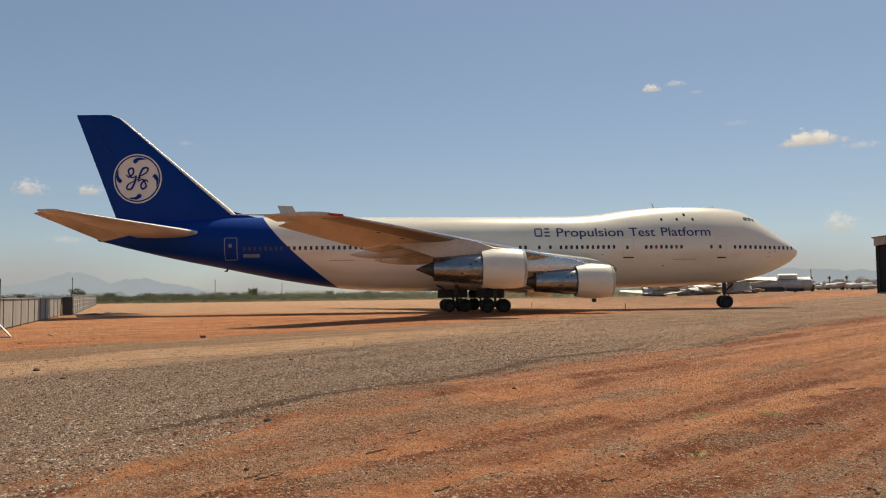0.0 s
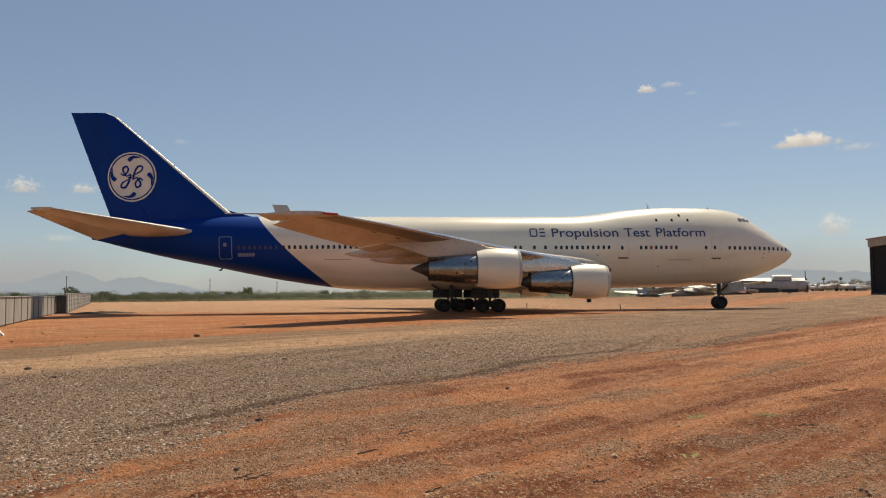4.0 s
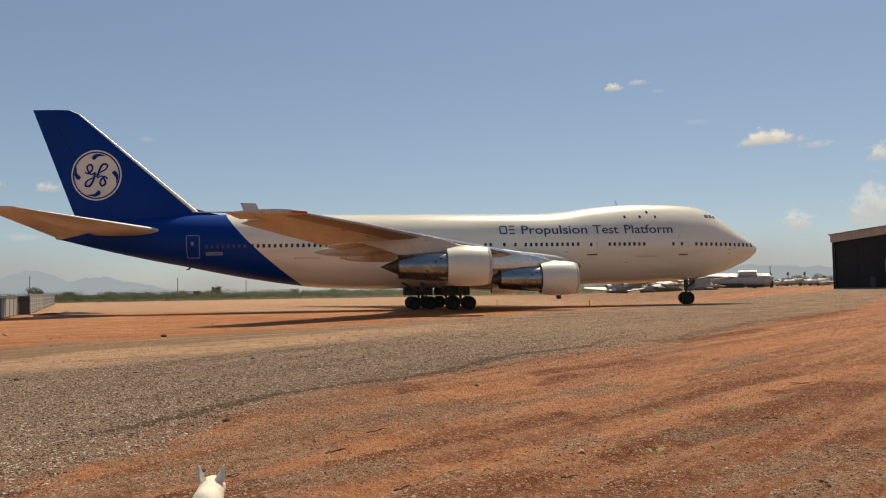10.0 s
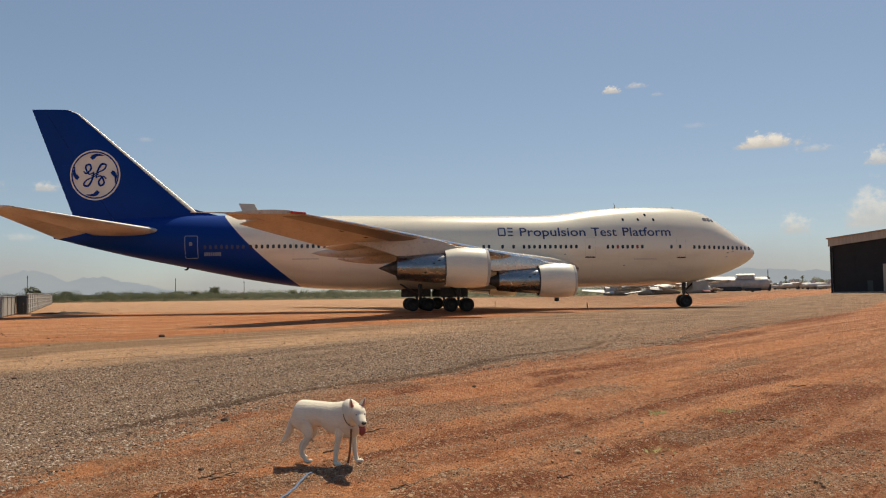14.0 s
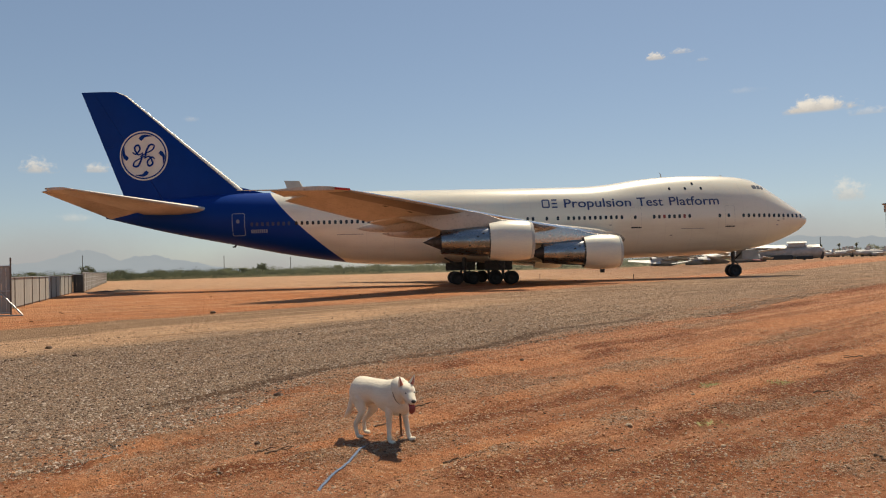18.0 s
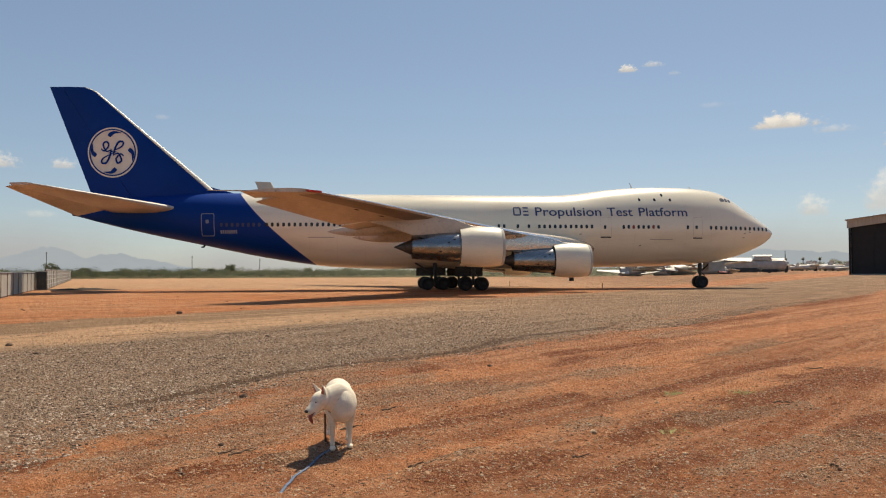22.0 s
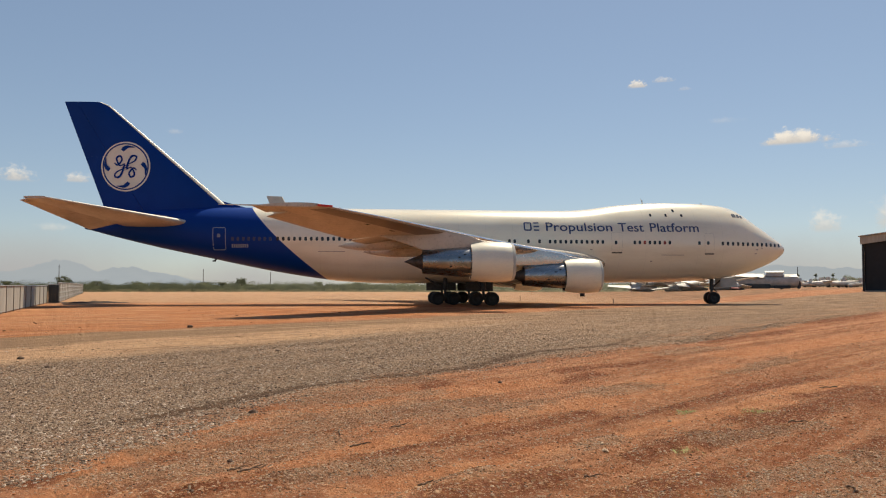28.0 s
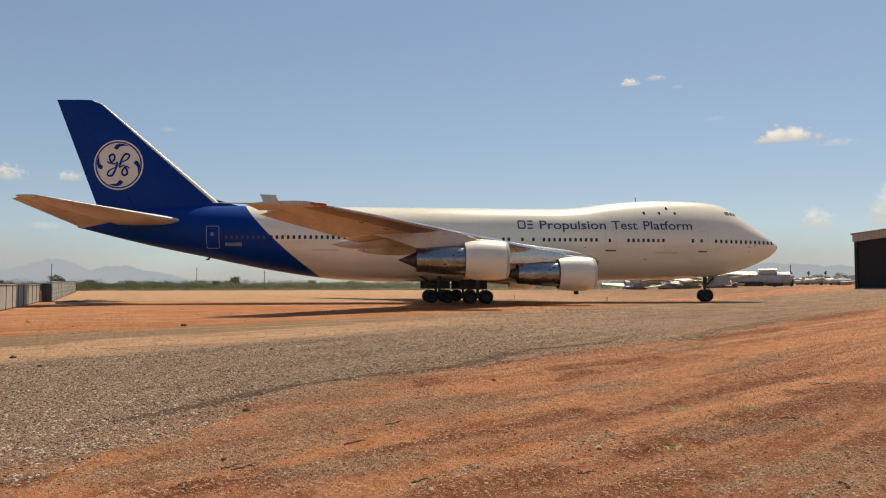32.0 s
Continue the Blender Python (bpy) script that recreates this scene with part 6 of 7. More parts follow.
M_FARCLOD = stone_paint("far_clods", [(0.16, 0.07, 0.035), (0.10, 0.055, 0.035), (0.30, 0.13, 0.06), (0.22, 0.15, 0.10), (0.13, 0.06, 0.03)])
M_PALESTONE = surface("pale_stone", (0.52, 0.39, 0.27), (0.40, 0.28, 0.18), 0.9, 0, 20, 0.4)
M_GRASS = leaf_paint("green_tuft", (0.20, 0.19, 0.05), (0.36, 0.31, 0.12))

# a stone sunk in the ground: five sides and a slanting top
OCT = [(1, 0, -0.3), (0.31, 0.95, -0.3), (-0.81, 0.59, -0.3), (-0.81, -0.59, -0.3), (0.31, -0.95, -0.3), (0.75, 0.1, 0.7), (-0.45, 0.65, 0.85), (-0.4, -0.68, 0.62)]
OCTF = [(0, 1, 5), (1, 6, 5), (1, 2, 6), (2, 3, 7, 6), (3, 4, 7), (4, 5, 7), (4, 0, 5), (5, 6, 7)]


def scatter(name, count, seed, keep, size, material, label, category):
    """Many small uneven stones in the stretch before the camera's stand."""
    rg = random.Random(seed)
    vs, fs = [], []
    made = 0
    while made < count:
        r = 6.3 * (62 / 6.3) ** (rg.random() ** 0.95)
        a = radians(rg.uniform(-34, 33))
        x, y = r * math.sin(a), r * math.cos(a)
        s, d = road_coords(x, y)
        if rg.random() > keep(s, d, x, y) * min(1.0, max(0.0, (64 - r) / 30)):
            continue
        made += 1
        k = size * (0.45 + 1.5 * rg.random() ** 5.5) * (1 + 0.02 * (r - 8))
        turn = rg.uniform(0, 6.28)
        ca, sa = math.cos(turn), math.sin(turn)
        sx, sy, sz = rg.uniform(0.8, 1.5), rg.uniform(0.7, 1.2), rg.uniform(0.22, 0.6)
        z = relief(x, y)
        i = len(vs)
        for p in OCT:
            px, py, pz = p[0] * sx * rg.uniform(0.7, 1.2), p[1] * sy * rg.uniform(0.7, 1.2), p[2] * sz
            vs.append((x + k * (px * ca - py * sa), y + k * (px * sa + py * ca), z + k * (pz + 0.12)))
        fs += [tuple(i + q for q in f) for f in OCTF]
    return tagged(soup(name, vs, fs, material), label, category, kind="stuff")


def clumpy(s, d, lo, hi):
    v = 0.5 + 0.6 * noise.noise((s * 0.10, d * 1.25, 21.0)) + 0.35 * noise.noise((s * 0.6, d * 1.7, 4.0))
    return max(0.0, min(1.0, (v - lo) / (hi - lo)))


def in_road(s, d, x, y):
    bed = make_up(x, y)[3]
    if bed < -0.4 or d > 23.5:
        return 0.0
    if rut_depth(s, d) > 0.5:
        return 0.25
    if bed < 0.9:
        return 0.15 + 0.85 * clumpy(s + 3, d, 0.3, 0.7)
    fade = max(0.2, min(1.0, 1.0 - (s - 15) / 22))
    return (0.35 + 0.65 * clumpy(s, d, 0.25, 0.7)) * fade if d < 18 else 0.06


def on_dirt(s, d, x, y):
    s, d = x * TRACK[0] + y * TRACK[1], -x * TRACK[1] + y * TRACK[0]
    st, dp, pk, bed = make_up(x, y)
    return 0.0 if bed > 0.2 else (0.14 + 0.6 * st + 0.25 * clumpy(s, d, 0.45, 0.66)) * (1 - 0.75 * pk * (1 - st))


def crumbs(s, d, x, y):
    s, d = x * TRACK[0] + y * TRACK[1], -x * TRACK[1] + y * TRACK[0]
    st, dp, pk, bed = make_up(x, y)
    return 0.03 if bed > 0.3 else (0.25 + 0.6 * dp + 0.3 * st + 0.3 * clumpy(s + 9, d + 4, 0.4, 0.7)) * (1 - 0.6 * pk)


scatter("gravel", 140000, 5, in_road, 0.0130, M_GRAVEL, "grey-brown crushed gravel loose on the road", "gravel")
scatter("gravel", 80000, 6, on_dirt, 0.0088, M_STREWN, "grey gravel strewn in rows over the dirt", "gravel")
scatter("dirt_clods", 36000, 7, crumbs, 0.0115, M_CLODS, "small crumbs of orange dirt and stone", "dirt")


def far_clods():
    rg = random.Random(77)
    vs, fs = [], []
    for _ in range(1700):
        r, a = rg.uniform(30, 130), radians(rg.uniform(-34, 33))
        x, y = r * math.sin(a), r * math.cos(a)
        s, d = road_coords(x, y)
        if d < 27 or noise.noise((x * 0.07, y * 0.07, 1.0)) + 0.35 < rg.random() * 0.8:
            continue
        k, i = rg.uniform(0.02, 0.032) + 0.05 * rg.random() ** 6, len(vs)
        for p in OCT:
            vs.append((x + k * p[0] * rg.uniform(0.8, 1.6), y + k * p[1], relief(x, y) + k * (p[2] * 0.7 + 0.1)))
        fs += [tuple(i + q for q in f) for f in OCTF]
    tagged(soup("dirt_clods", vs, fs, M_FARCLOD), "dark crumbs of earth strewn over the far lot", "dirt", kind="stuff")


def lump(x, y, size, name, label, mat, seed):
    rg = random.Random(seed)
    bm = bmesh.new()
    bmesh.ops.create_icosphere(bm, subdivisions=2, radius=size)
    for v in bm.verts:
        v.co *= 1 + 0.35 * noise.noise(v.co * (1.6 / size) + Vector((seed, 0, 0)))
        v.co.z = max(v.co.z * 0.62, -0.3 * size)
    ob = tagged(part(name, bm, mat), label, "stone" if name == "stone" else "clod")
    ob.matrix_basis = pose(x, y, relief(x, y) + 0.25 * size, 0, 0, rg.uniform(0, 360))
    return ob


CLODS = [(-2.51, 11.32, 0.065), (-10.15, 19.67, 0.085), (-8.53, 17.68, 0.06), (-4.25, 21.94, 0.06), (-10.48, 34.35, 0.13), (-2.05, 8.24, 0.03), (1.31, 14.75, 0.04), (-2.64, 12.9, 0.045)]
TWIGS = [((-0.9, 9.13), (-0.71, 9.29)), ((-0.47, 10.23), (-0.28, 10.4)), ((-1.14, 9.93), (-1.06, 9.56)), ((-1.86, 7.78), (-1.65, 8.02)), ((-1.97, 7.83), (-1.86, 7.99)), ((-2.13, 7.15), (-2.03, 6.92)), ((-0.09, 7.39), (0.04, 7.45)),
         ((1.49, 7.54), (1.62, 7.63)), ((4.82, 10.56), (5.07, 10.52)), ((7.39, 14.24), (6.96, 14.01)), ((3.77, 7.09), (3.79, 6.93))]
TUFTS = [(3.69, 11.42), (4.68, 11.36), (2.79, 8.81), (3.8, 11.5), (4.85, 11.42)]
STONES = [(1.93, 8.64, 0.04), (1.95, 8.88, 0.025), (3.23, 10.58, 0.03), (-1.27, 14.71, 0.04), (0.5, 8.1, 0.022), (2.6, 7.6, 0.025), (-0.4, 9.7, 0.02), (3.4, 8.0, 0.02)]


def twig(p0, p1, r, seed):
    rg = random.Random(seed)
    a, b = Vector((*p0, 0)), Vector((*p1, 0))
    n = (b - a).cross(Vector((0, 0, 1))).normalized()
    pts = []
    for k in range(6):
        q = a.lerp(b, k / 5) + n * rg.uniform(-0.02, 0.02)
        pts.append((q.x - a.x, q.y - a.y, relief(q.x, q.y) - relief(a.x, a.y) + r * 0.8 + (0.012 if k % 2 else 0)))
    bm = bmesh.new()
    tube(bm, pts, [r * (1.1 - 0.6 * k / 5) for k in range(6)], 6)
    k = Vector(pts[3])
    tube(bm, [k, k + (b - a) * 0.2 + n * 0.05 + Vector((0, 0, 0.02)), k + (b - a) * 0.32 + n * 0.09 + Vector((0, 0, 0.015))], [r * 0.6, r * 0.4, r * 0.2], 5)
    ob = tagged(part("twig", bm, M_TWIG), "dry forked twig lying on the dirt", "twig")
    ob.location = (a.x, a.y, relief(a.x, a.y))
    return ob


far_clods()
for i, (p0, p1) in enumerate(TWIGS):
    twig(p0, p1, 0.011, 30 + i)
for i, (x, y, size) in enumerate(CLODS):
    lump(x, y, size, "clod", "dark clod of earth lying on the gravel", M_DARKCLOD, i + 1)
for i, (x, y, size) in enumerate(STONES):
    lump(x, y, size, "stone", "pale stone lying on the orange dirt", M_PALESTONE, i + 20)
for i, (x, y) in enumerate(TUFTS):
    rg = random.Random(90 + i)
    vs, fs = [], []
    for _ in range(80):
        px, py = rg.gauss(0, 0.12), rg.gauss(0, 0.10)
        b = rg.uniform(0, 6.28)
        L = rg.uniform(0.03, 0.07)
        dx, dy = L * math.cos(b), L * math.sin(b)
        i0 = len(vs)
        vs += [(px - dy * 0.2, py + dx * 0.2, 0.004), (px + dy * 0.2, py - dx * 0.2, 0.004), (px + dx, py + dy, rg.uniform(0.008, 0.035))]
        fs.append((i0, i0 + 1, i0 + 2))
    tf = tagged(soup("grass_tuft", vs, fs, M_GRASS), "sparse green weed tuft on the dirt", "grass", kind="stuff")
    tf.location = (x, y, relief(x, y))

# marker stakes and a stand under the far wing
M_STAKE = surface("weathered_stake", (0.10, 0.07, 0.05), (0.16, 0.11, 0.08), 0.9, 0, 6, 0.2)
for x, y, h in ((18.0, 77.5, 0.55), (10.4, 92.0, 0.6)):
    bm = bmesh.new()
    box(bm, 0, 0, h / 2 - 0.05, 0.07, 0.05, h + 0.1, 0.01)
    st = tagged(part("stake", bm, M_STAKE), "short dark wooden stake in the dirt", "stake")
    st.location = (x, y, 0)
bm = revolve([(0, 0.0), (0, 0.30), (0.03, 0.32), (0.28, 0.31), (0.30, 0.33), (0.33, 0.31), (0.60, 0.31), (0.63, 0.29), (0.63, 0.0)], 20, Matrix.Rotation(radians(-90), 4, "Y"))
dr = tagged(smooth(part("drum", bm, M_TYRE), 40), "black drum standing on the dirt behind the jet", "drum")
dr.matrix_basis = pose(25.6, 133.0, 0) @ Matrix.Scale(1.26, 4)

# ---------- the dog ----------
M_FUR = surface("white_fur", (0.77, 0.70, 0.575), (0.66, 0.585, 0.465), 0.9, 0, 7, 0.32, 70, 0.010, 0.38, 0.68, streak=(0.35, 1, 0.8))
M_PINK = surface("pink_skin", (0.52, 0.19, 0.13), (0.42, 0.15, 0.10), 0.7, 0, 12, 0.1)
M_BELLY = surface("belly_skin", (0.26, 0.11, 0.08), (0.20, 0.085, 0.06), 0.8, 0, 12, 0.1)
M_TONGUE = surface("tongue", (0.30, 0.06, 0.055), (0.22, 0.045, 0.04), 0.4, 0, 12, 0.1)
M_NOSE = surface("black_nose", (0.012, 0.011, 0.011), (0.03, 0.025, 0.024), 0.4, 0, 20, 0.1)
M_STRAP = surface("dark_strap", (0.13, 0.075, 0.045), (0.18, 0.11, 0.07), 0.7, 0, 20, 0.2)
M_LEASH = surface("blue_webbing", (0.12, 0.165, 0.25), (0.06, 0.085, 0.14), 0.75, 0, 14, 0.3)
K, KX, KZ = 1.05, 1.06, 1.0      # across, along, up
HEAD0 = (0.22, 0, 0.55)


def spline(rows, n=5):
    """Rows of numbers, rounded off between."""
    out = []
    R = [np.array(r, float) for r in rows]
    for i in range(len(R) - 1):
        p0, p1, p2, p3 = R[max(i - 1, 0)], R[i], R[i + 1], R[min(i + 2, len(R) - 1)]
        for k in range(n):
            t = k / n
            out.append(0.5 * (2 * p1 + (p2 - p0) * t + (2 * p0 - 5 * p1 + 4 * p2 - p3) * t * t + (3 * p1 - p0 - 3 * p2 + p3) * t ** 3))
    out.append(R[-1])
    return out


def flesh(bm, rows, n=18):
    """A body along rows of x, y, z, half width, half height."""
    rows = spline(rows)
    rings = []
    up = Vector((0, 0, 1))
    for i, r in enumerate(rows):
        d = Vector(rows[min(i + 1, len(rows) - 1)][:3] - rows[max(i - 1, 0)][:3]).normalized()
        y = up.cross(d)
        y = y.normalized() if y.length > 0.05 else Vector((0, 1, 0))
        if y.y < 0:
            y = -y
        z = d.cross(y)
        rings.append([Vector(r[:3]) + y * max(r[3], 0.002) * math.cos(a) + z * max(r[4], 0.002) * math.sin(a) for a in np.linspace(0, 2 * math.pi, n + 1)[:-1]])
    return loft(bm, rings)


def ball(bm, c, r, sub=2):
    m = Matrix.LocRotScale(c, None, r)
    bmesh.ops.create_icosphere(bm, subdivisions=sub, radius=1.0, matrix=m)


def scaled(bm, origin=(0, 0, 0)):
    for v in bm.verts:
        c = v.co.copy()
        if tuple(origin) == HEAD0:
            f = min(1.0, max(0.0, (c.x - 0.2) / 0.17))
            if c.z > 0.77:
                c.z = 0.77 + (c.z - 0.77) * 0.68
            c += Vector((0.035, 0, -0.055)) * f
        c -= Vector(origin)
        v.co = (c.x * KX, c.y * K, c.z * KZ)
    return bm


def blended(ob, size=0.011, turns=7):
    """Melts the masses of a body part into one skin."""
    r = ob.modifiers.new("melt", "REMESH")
    r.mode, r.voxel_size, r.use_smooth_shade = "VOXEL", size, True
    s = ob.modifiers.new("even", "SMOOTH")
    s.factor, s.iterations = 0.5, turns
    return ob


dog = tagged(empty("dog"), "white short-haired dog with upright ears and brown collar", "dog")
bm = bmesh.new()
flesh(bm, [(-0.385, 0, 0.50, 0.01, 0.02), (-0.37, 0, 0.485, 0.095, 0.115), (-0.31, 0, 0.482, 0.135, 0.158), (-0.20, 0, 0.492, 0.140, 0.152), (-0.06, 0, 0.510, 0.128, 0.125), (0.08, 0, 0.475, 0.14, 0.168), (0.20, 0, 0.465, 0.145, 0.188), (0.29, 0, 0.48, 0.12, 0.17), (0.345, 0, 0.50, 0.075, 0.11), (0.37, 0, 0.51, 0.01, 0.02)], 22)
ball(bm, (0.15, 0, 0.585), (0.15, 0.09, 0.05))
for s in (-1, 1):
    ball(bm, (-0.245, s * 0.085, 0.455), (0.115, 0.062, 0.125), 3)      # haunch
    ball(bm, (0.205, s * 0.085, 0.46), (0.075, 0.062, 0.12), 3)         # shoulder
flesh(bm, [(0.06, 0, 0.50, 0.06, 0.07), (0.17, 0, 0.53, 0.092, 0.098), (0.24, 0, 0.555, 0.086, 0.09), (0.29, 0, 0.575, 0.05, 0.06)], 18)     # root of the neck
flesh(bm, [(-0.27, 0, 0.52, 0.05, 0.05), (-0.34, 0, 0.51, 0.042, 0.040), (-0.385, 0, 0.46, 0.038, 0.036), (-0.408, 0, 0.41, 0.024, 0.024)], 16)     # root of the tail
blended(smooth(part("torso", scaled(bm), M_FUR, dog), 80))
bm = bmesh.new()
ball(bm, (-0.13, 0, 0.402), (0.07, 0.055, 0.035))
part("belly", scaled(bm), M_BELLY, dog, "pinkish bare belly skin")

bm = bmesh.new()
flesh(bm, [(0.14, 0, 0.51, 0.05, 0.05), (0.20, 0, 0.53, 0.092, 0.098), (0.28, 0, 0.60, 0.090, 0.112), (0.345, 0, 0.655, 0.08, 0.098), (0.385, 0, 0.685, 0.076, 0.088), (0.41, 0, 0.705, 0.03, 0.04)], 20)
ball(bm, (0.415, 0, 0.70), (0.095, 0.080, 0.078), 3)
flesh(bm, [(0.43, 0, 0.69, 0.075, 0.068), (0.49, 0, 0.678, 0.058, 0.054), (0.54, 0, 0.668, 0.046, 0.042), (0.578, 0, 0.664, 0.038, 0.033), (0.598, 0, 0.664, 0.008, 0.008)], 16)
flesh(bm, [(0.43, 0, 0.645, 0.05, 0.028), (0.50, 0, 0.622, 0.036, 0.018), (0.545, 0, 0.61, 0.025, 0.013), (0.56, 0, 0.609, 0.004, 0.004)], 12)
head = blended(smooth(part("head", scaled(bm, HEAD0), M_FUR, dog), 80), 0.007, 5)
for s in (-1, 1):
    bm = bmesh.new()
    loft(bm, [[(0.365, s * 0.024, 0.760), (0.412, s * 0.046, 0.762), (0.390, s * 0.080, 0.738), (0.345, s * 0.052, 0.742)],
              [(0.372, s * 0.040, 0.808), (0.404, s * 0.058, 0.806), (0.386, s * 0.084, 0.794), (0.360, s * 0.062, 0.798)],
              [(0.380, s * 0.060, 0.862), (0.394, s * 0.068, 0.862), (0.385, s * 0.082, 0.856), (0.374, s * 0.070, 0.857)],
              [(0.384, s * 0.072, 0.890), (0.387, s * 0.074, 0.890), (0.385, s * 0.078, 0.889), (0.382, s * 0.075, 0.889)]])
    smooth(part("ear", scaled(bm, HEAD0), M_FUR, head), 70)
    bm = bmesh.new()
    loft(bm, [[(0.400, s * 0.036, 0.770), (0.417, s * 0.048, 0.768), (0.402, s * 0.070, 0.752), (0.390, s * 0.054, 0.760)],
              [(0.398, s * 0.050, 0.808), (0.408, s * 0.059, 0.807), (0.396, s * 0.074, 0.800), (0.388, s * 0.062, 0.804)],
              [(0.391, s * 0.066, 0.864), (0.394, s * 0.069, 0.864), (0.391, s * 0.073, 0.863), (0.387, s * 0.069, 0.863)]])
    part("inner_ear", scaled(bm, HEAD0), M_PINK, head, "pink inner ear")
    bm = bmesh.new()
    ball(bm, (0.494, s * 0.043, 0.722), (0.008, 0.009, 0.006))
    part("eye", scaled(bm, HEAD0), M_NOSE, head, "dark narrowed eye")
bm = bmesh.new()
ball(bm, (0.592, 0, 0.678), (0.019, 0.024, 0.017))
part("nose", scaled(bm, HEAD0), M_NOSE, head, "black nose")
bm = bmesh.new()
flesh(bm, [(0.47, 0, 0.640, 0.03, 0.010), (0.55, 0, 0.628, 0.03, 0.009), (0.578, 0, 0.60, 0.031, 0.009), (0.582, 0, 0.56, 0.028, 0.008), (0.578, 0, 0.535, 0.004, 0.004)], 12)
smooth(part("tongue", scaled(bm, HEAD0), M_TONGUE, head, "dark red hanging tongue"), 70)
bm = bmesh.new()
d = Vector((0.08, 0, 0.055)).normalized()
u = Vector((-d.z, 0, d.x))
cc = Vector((0.30, 0, 0.600))
rings = []
for a in np.linspace(0, 2 * math.pi, 25):
    o = Vector((0, 0.084 * math.cos(a), 0)) + u * (0.103 * math.sin(a))
    q = o.normalized() * 0.004
    rings.append([cc + o + d * 0.010, cc + o + q + d * 0.010, cc + o + q - d * 0.010, cc + o - d * 0.010])
loft(bm, rings, (False, False))
part("collar", scaled(bm, HEAD0), M_STRAP, head, "brown leather collar")
TAIL0 = (-0.36, 0, 0.54)
bm = bmesh.new()
flesh(bm, [(-0.26, 0, 0.51, 0.02, 0.03), (-0.34, 0, 0.505, 0.040, 0.040), (-0.388, 0, 0.455, 0.040, 0.038), (-0.424, 0, 0.38, 0.038, 0.037), (-0.46, 0, 0.28, 0.033, 0.034), (-0.51, 0, 0.205, 0.023, 0.024), (-0.55, 0, 0.175, 0.006, 0.006)], 12)
tail = smooth(part("tail", scaled(bm, TAIL0), M_FUR, dog), 80)


def leg(name, x, s, front):
    """An upper leg that swings at its joint, and a lower leg that bends at the knee."""
    bm = bmesh.new()
    if front:
        piv, knee = (x, s * 0.085, 0.45), (x - 0.01, s * 0.085, 0.27)
        flesh(bm, [(x + 0.0, s * 0.06, 0.47, 0.02, 0.03), (x + 0.01, s * 0.078, 0.435, 0.043, 0.060), (x, s * 0.09, 0.37, 0.042, 0.055), (x - 0.01, s * 0.088, 0.28, 0.034, 0.036), (x - 0.01, s * 0.086, 0.245, 0.028, 0.03)], 14)
    else:
        piv, knee = (x, s * 0.09, 0.47), (x + 0.05, s * 0.09, 0.29)
        flesh(bm, [(x, s * 0.05, 0.49, 0.02, 0.03), (x, s * 0.066, 0.455, 0.055, 0.075), (x + 0.01, s * 0.084, 0.39, 0.056, 0.086), (x + 0.035, s * 0.093, 0.31, 0.042, 0.058), (x + 0.03, s * 0.09, 0.255, 0.03, 0.04)], 18)
    up = smooth(part("leg", scaled(bm, piv), M_FUR, dog), 80)
    bm = bmesh.new()
    if front:
        flesh(bm, [(x - 0.01, s * 0.086, 0.30, 0.030, 0.033), (x - 0.012, s * 0.085, 0.20, 0.026, 0.028), (x - 0.012, s * 0.084, 0.10, 0.021, 0.023), (x - 0.005, s * 0.084, 0.045, 0.022, 0.024), (x + 0.01, s * 0.084, 0.015, 0.014, 0.012)], 12)
        ball(bm, (x + 0.025, s * 0.084, 0.022), (0.045, 0.03, 0.022))
    else:
        flesh(bm, [(x + 0.045, s * 0.092, 0.32, 0.036, 0.045), (x + 0.01, s * 0.09, 0.24, 0.030, 0.034), (x - 0.06, s * 0.088, 0.155, 0.020, 0.026), (x - 0.065, s * 0.087, 0.09, 0.018, 0.021), (x - 0.045, s * 0.086, 0.03, 0.02, 0.02), (x - 0.035, s * 0.086, 0.012, 0.012, 0.01)], 12)
        ball(bm, (x - 0.015, s * 0.086, 0.022), (0.045, 0.029, 0.021))
    low = smooth(part("lower_leg", scaled(bm, knee), M_FUR, up), 80)
    return up, low, [c * k for c, k in zip(piv, (KX, K, KZ))], [(a - b) * k for a, b, k in zip(knee, piv, (KX, K, KZ))]


LEGS = [leg("leg", 0.20, -1, True), leg("leg", 0.20, 1, True), leg("leg", -0.24, -1, False), leg("leg", -0.24, 1, False)]

# ---------- the leash ----------
leash = tagged(empty("dog_leash"), "blue webbing leash trailing on the dirt behind the dog", "leash")
SEG = 0.115
PIECES = []
for i in range(22):
    dark = i < 9
    bm = bmesh.new()
    box(bm, SEG / 2, 0, 0, SEG + 0.02, 0.021 if dark else 0.028, 0.007 if dark else 0.009, 0.002)
    PIECES.append(part("strap", bm, M_STRAP if dark else M_LEASH, leash, "dark strap end" if dark else ""))
bm = bmesh.new()
tube(bm, [(0, 0, 0), (0.02, 0, 0.004), (0.05, 0, 0)], [0.014, 0.017, 0.012], 8)
part("handle_knot", bm, M_STRAP, PIECES[-1], "dark stitched end").location = (SEG - 0.02, 0, 0)

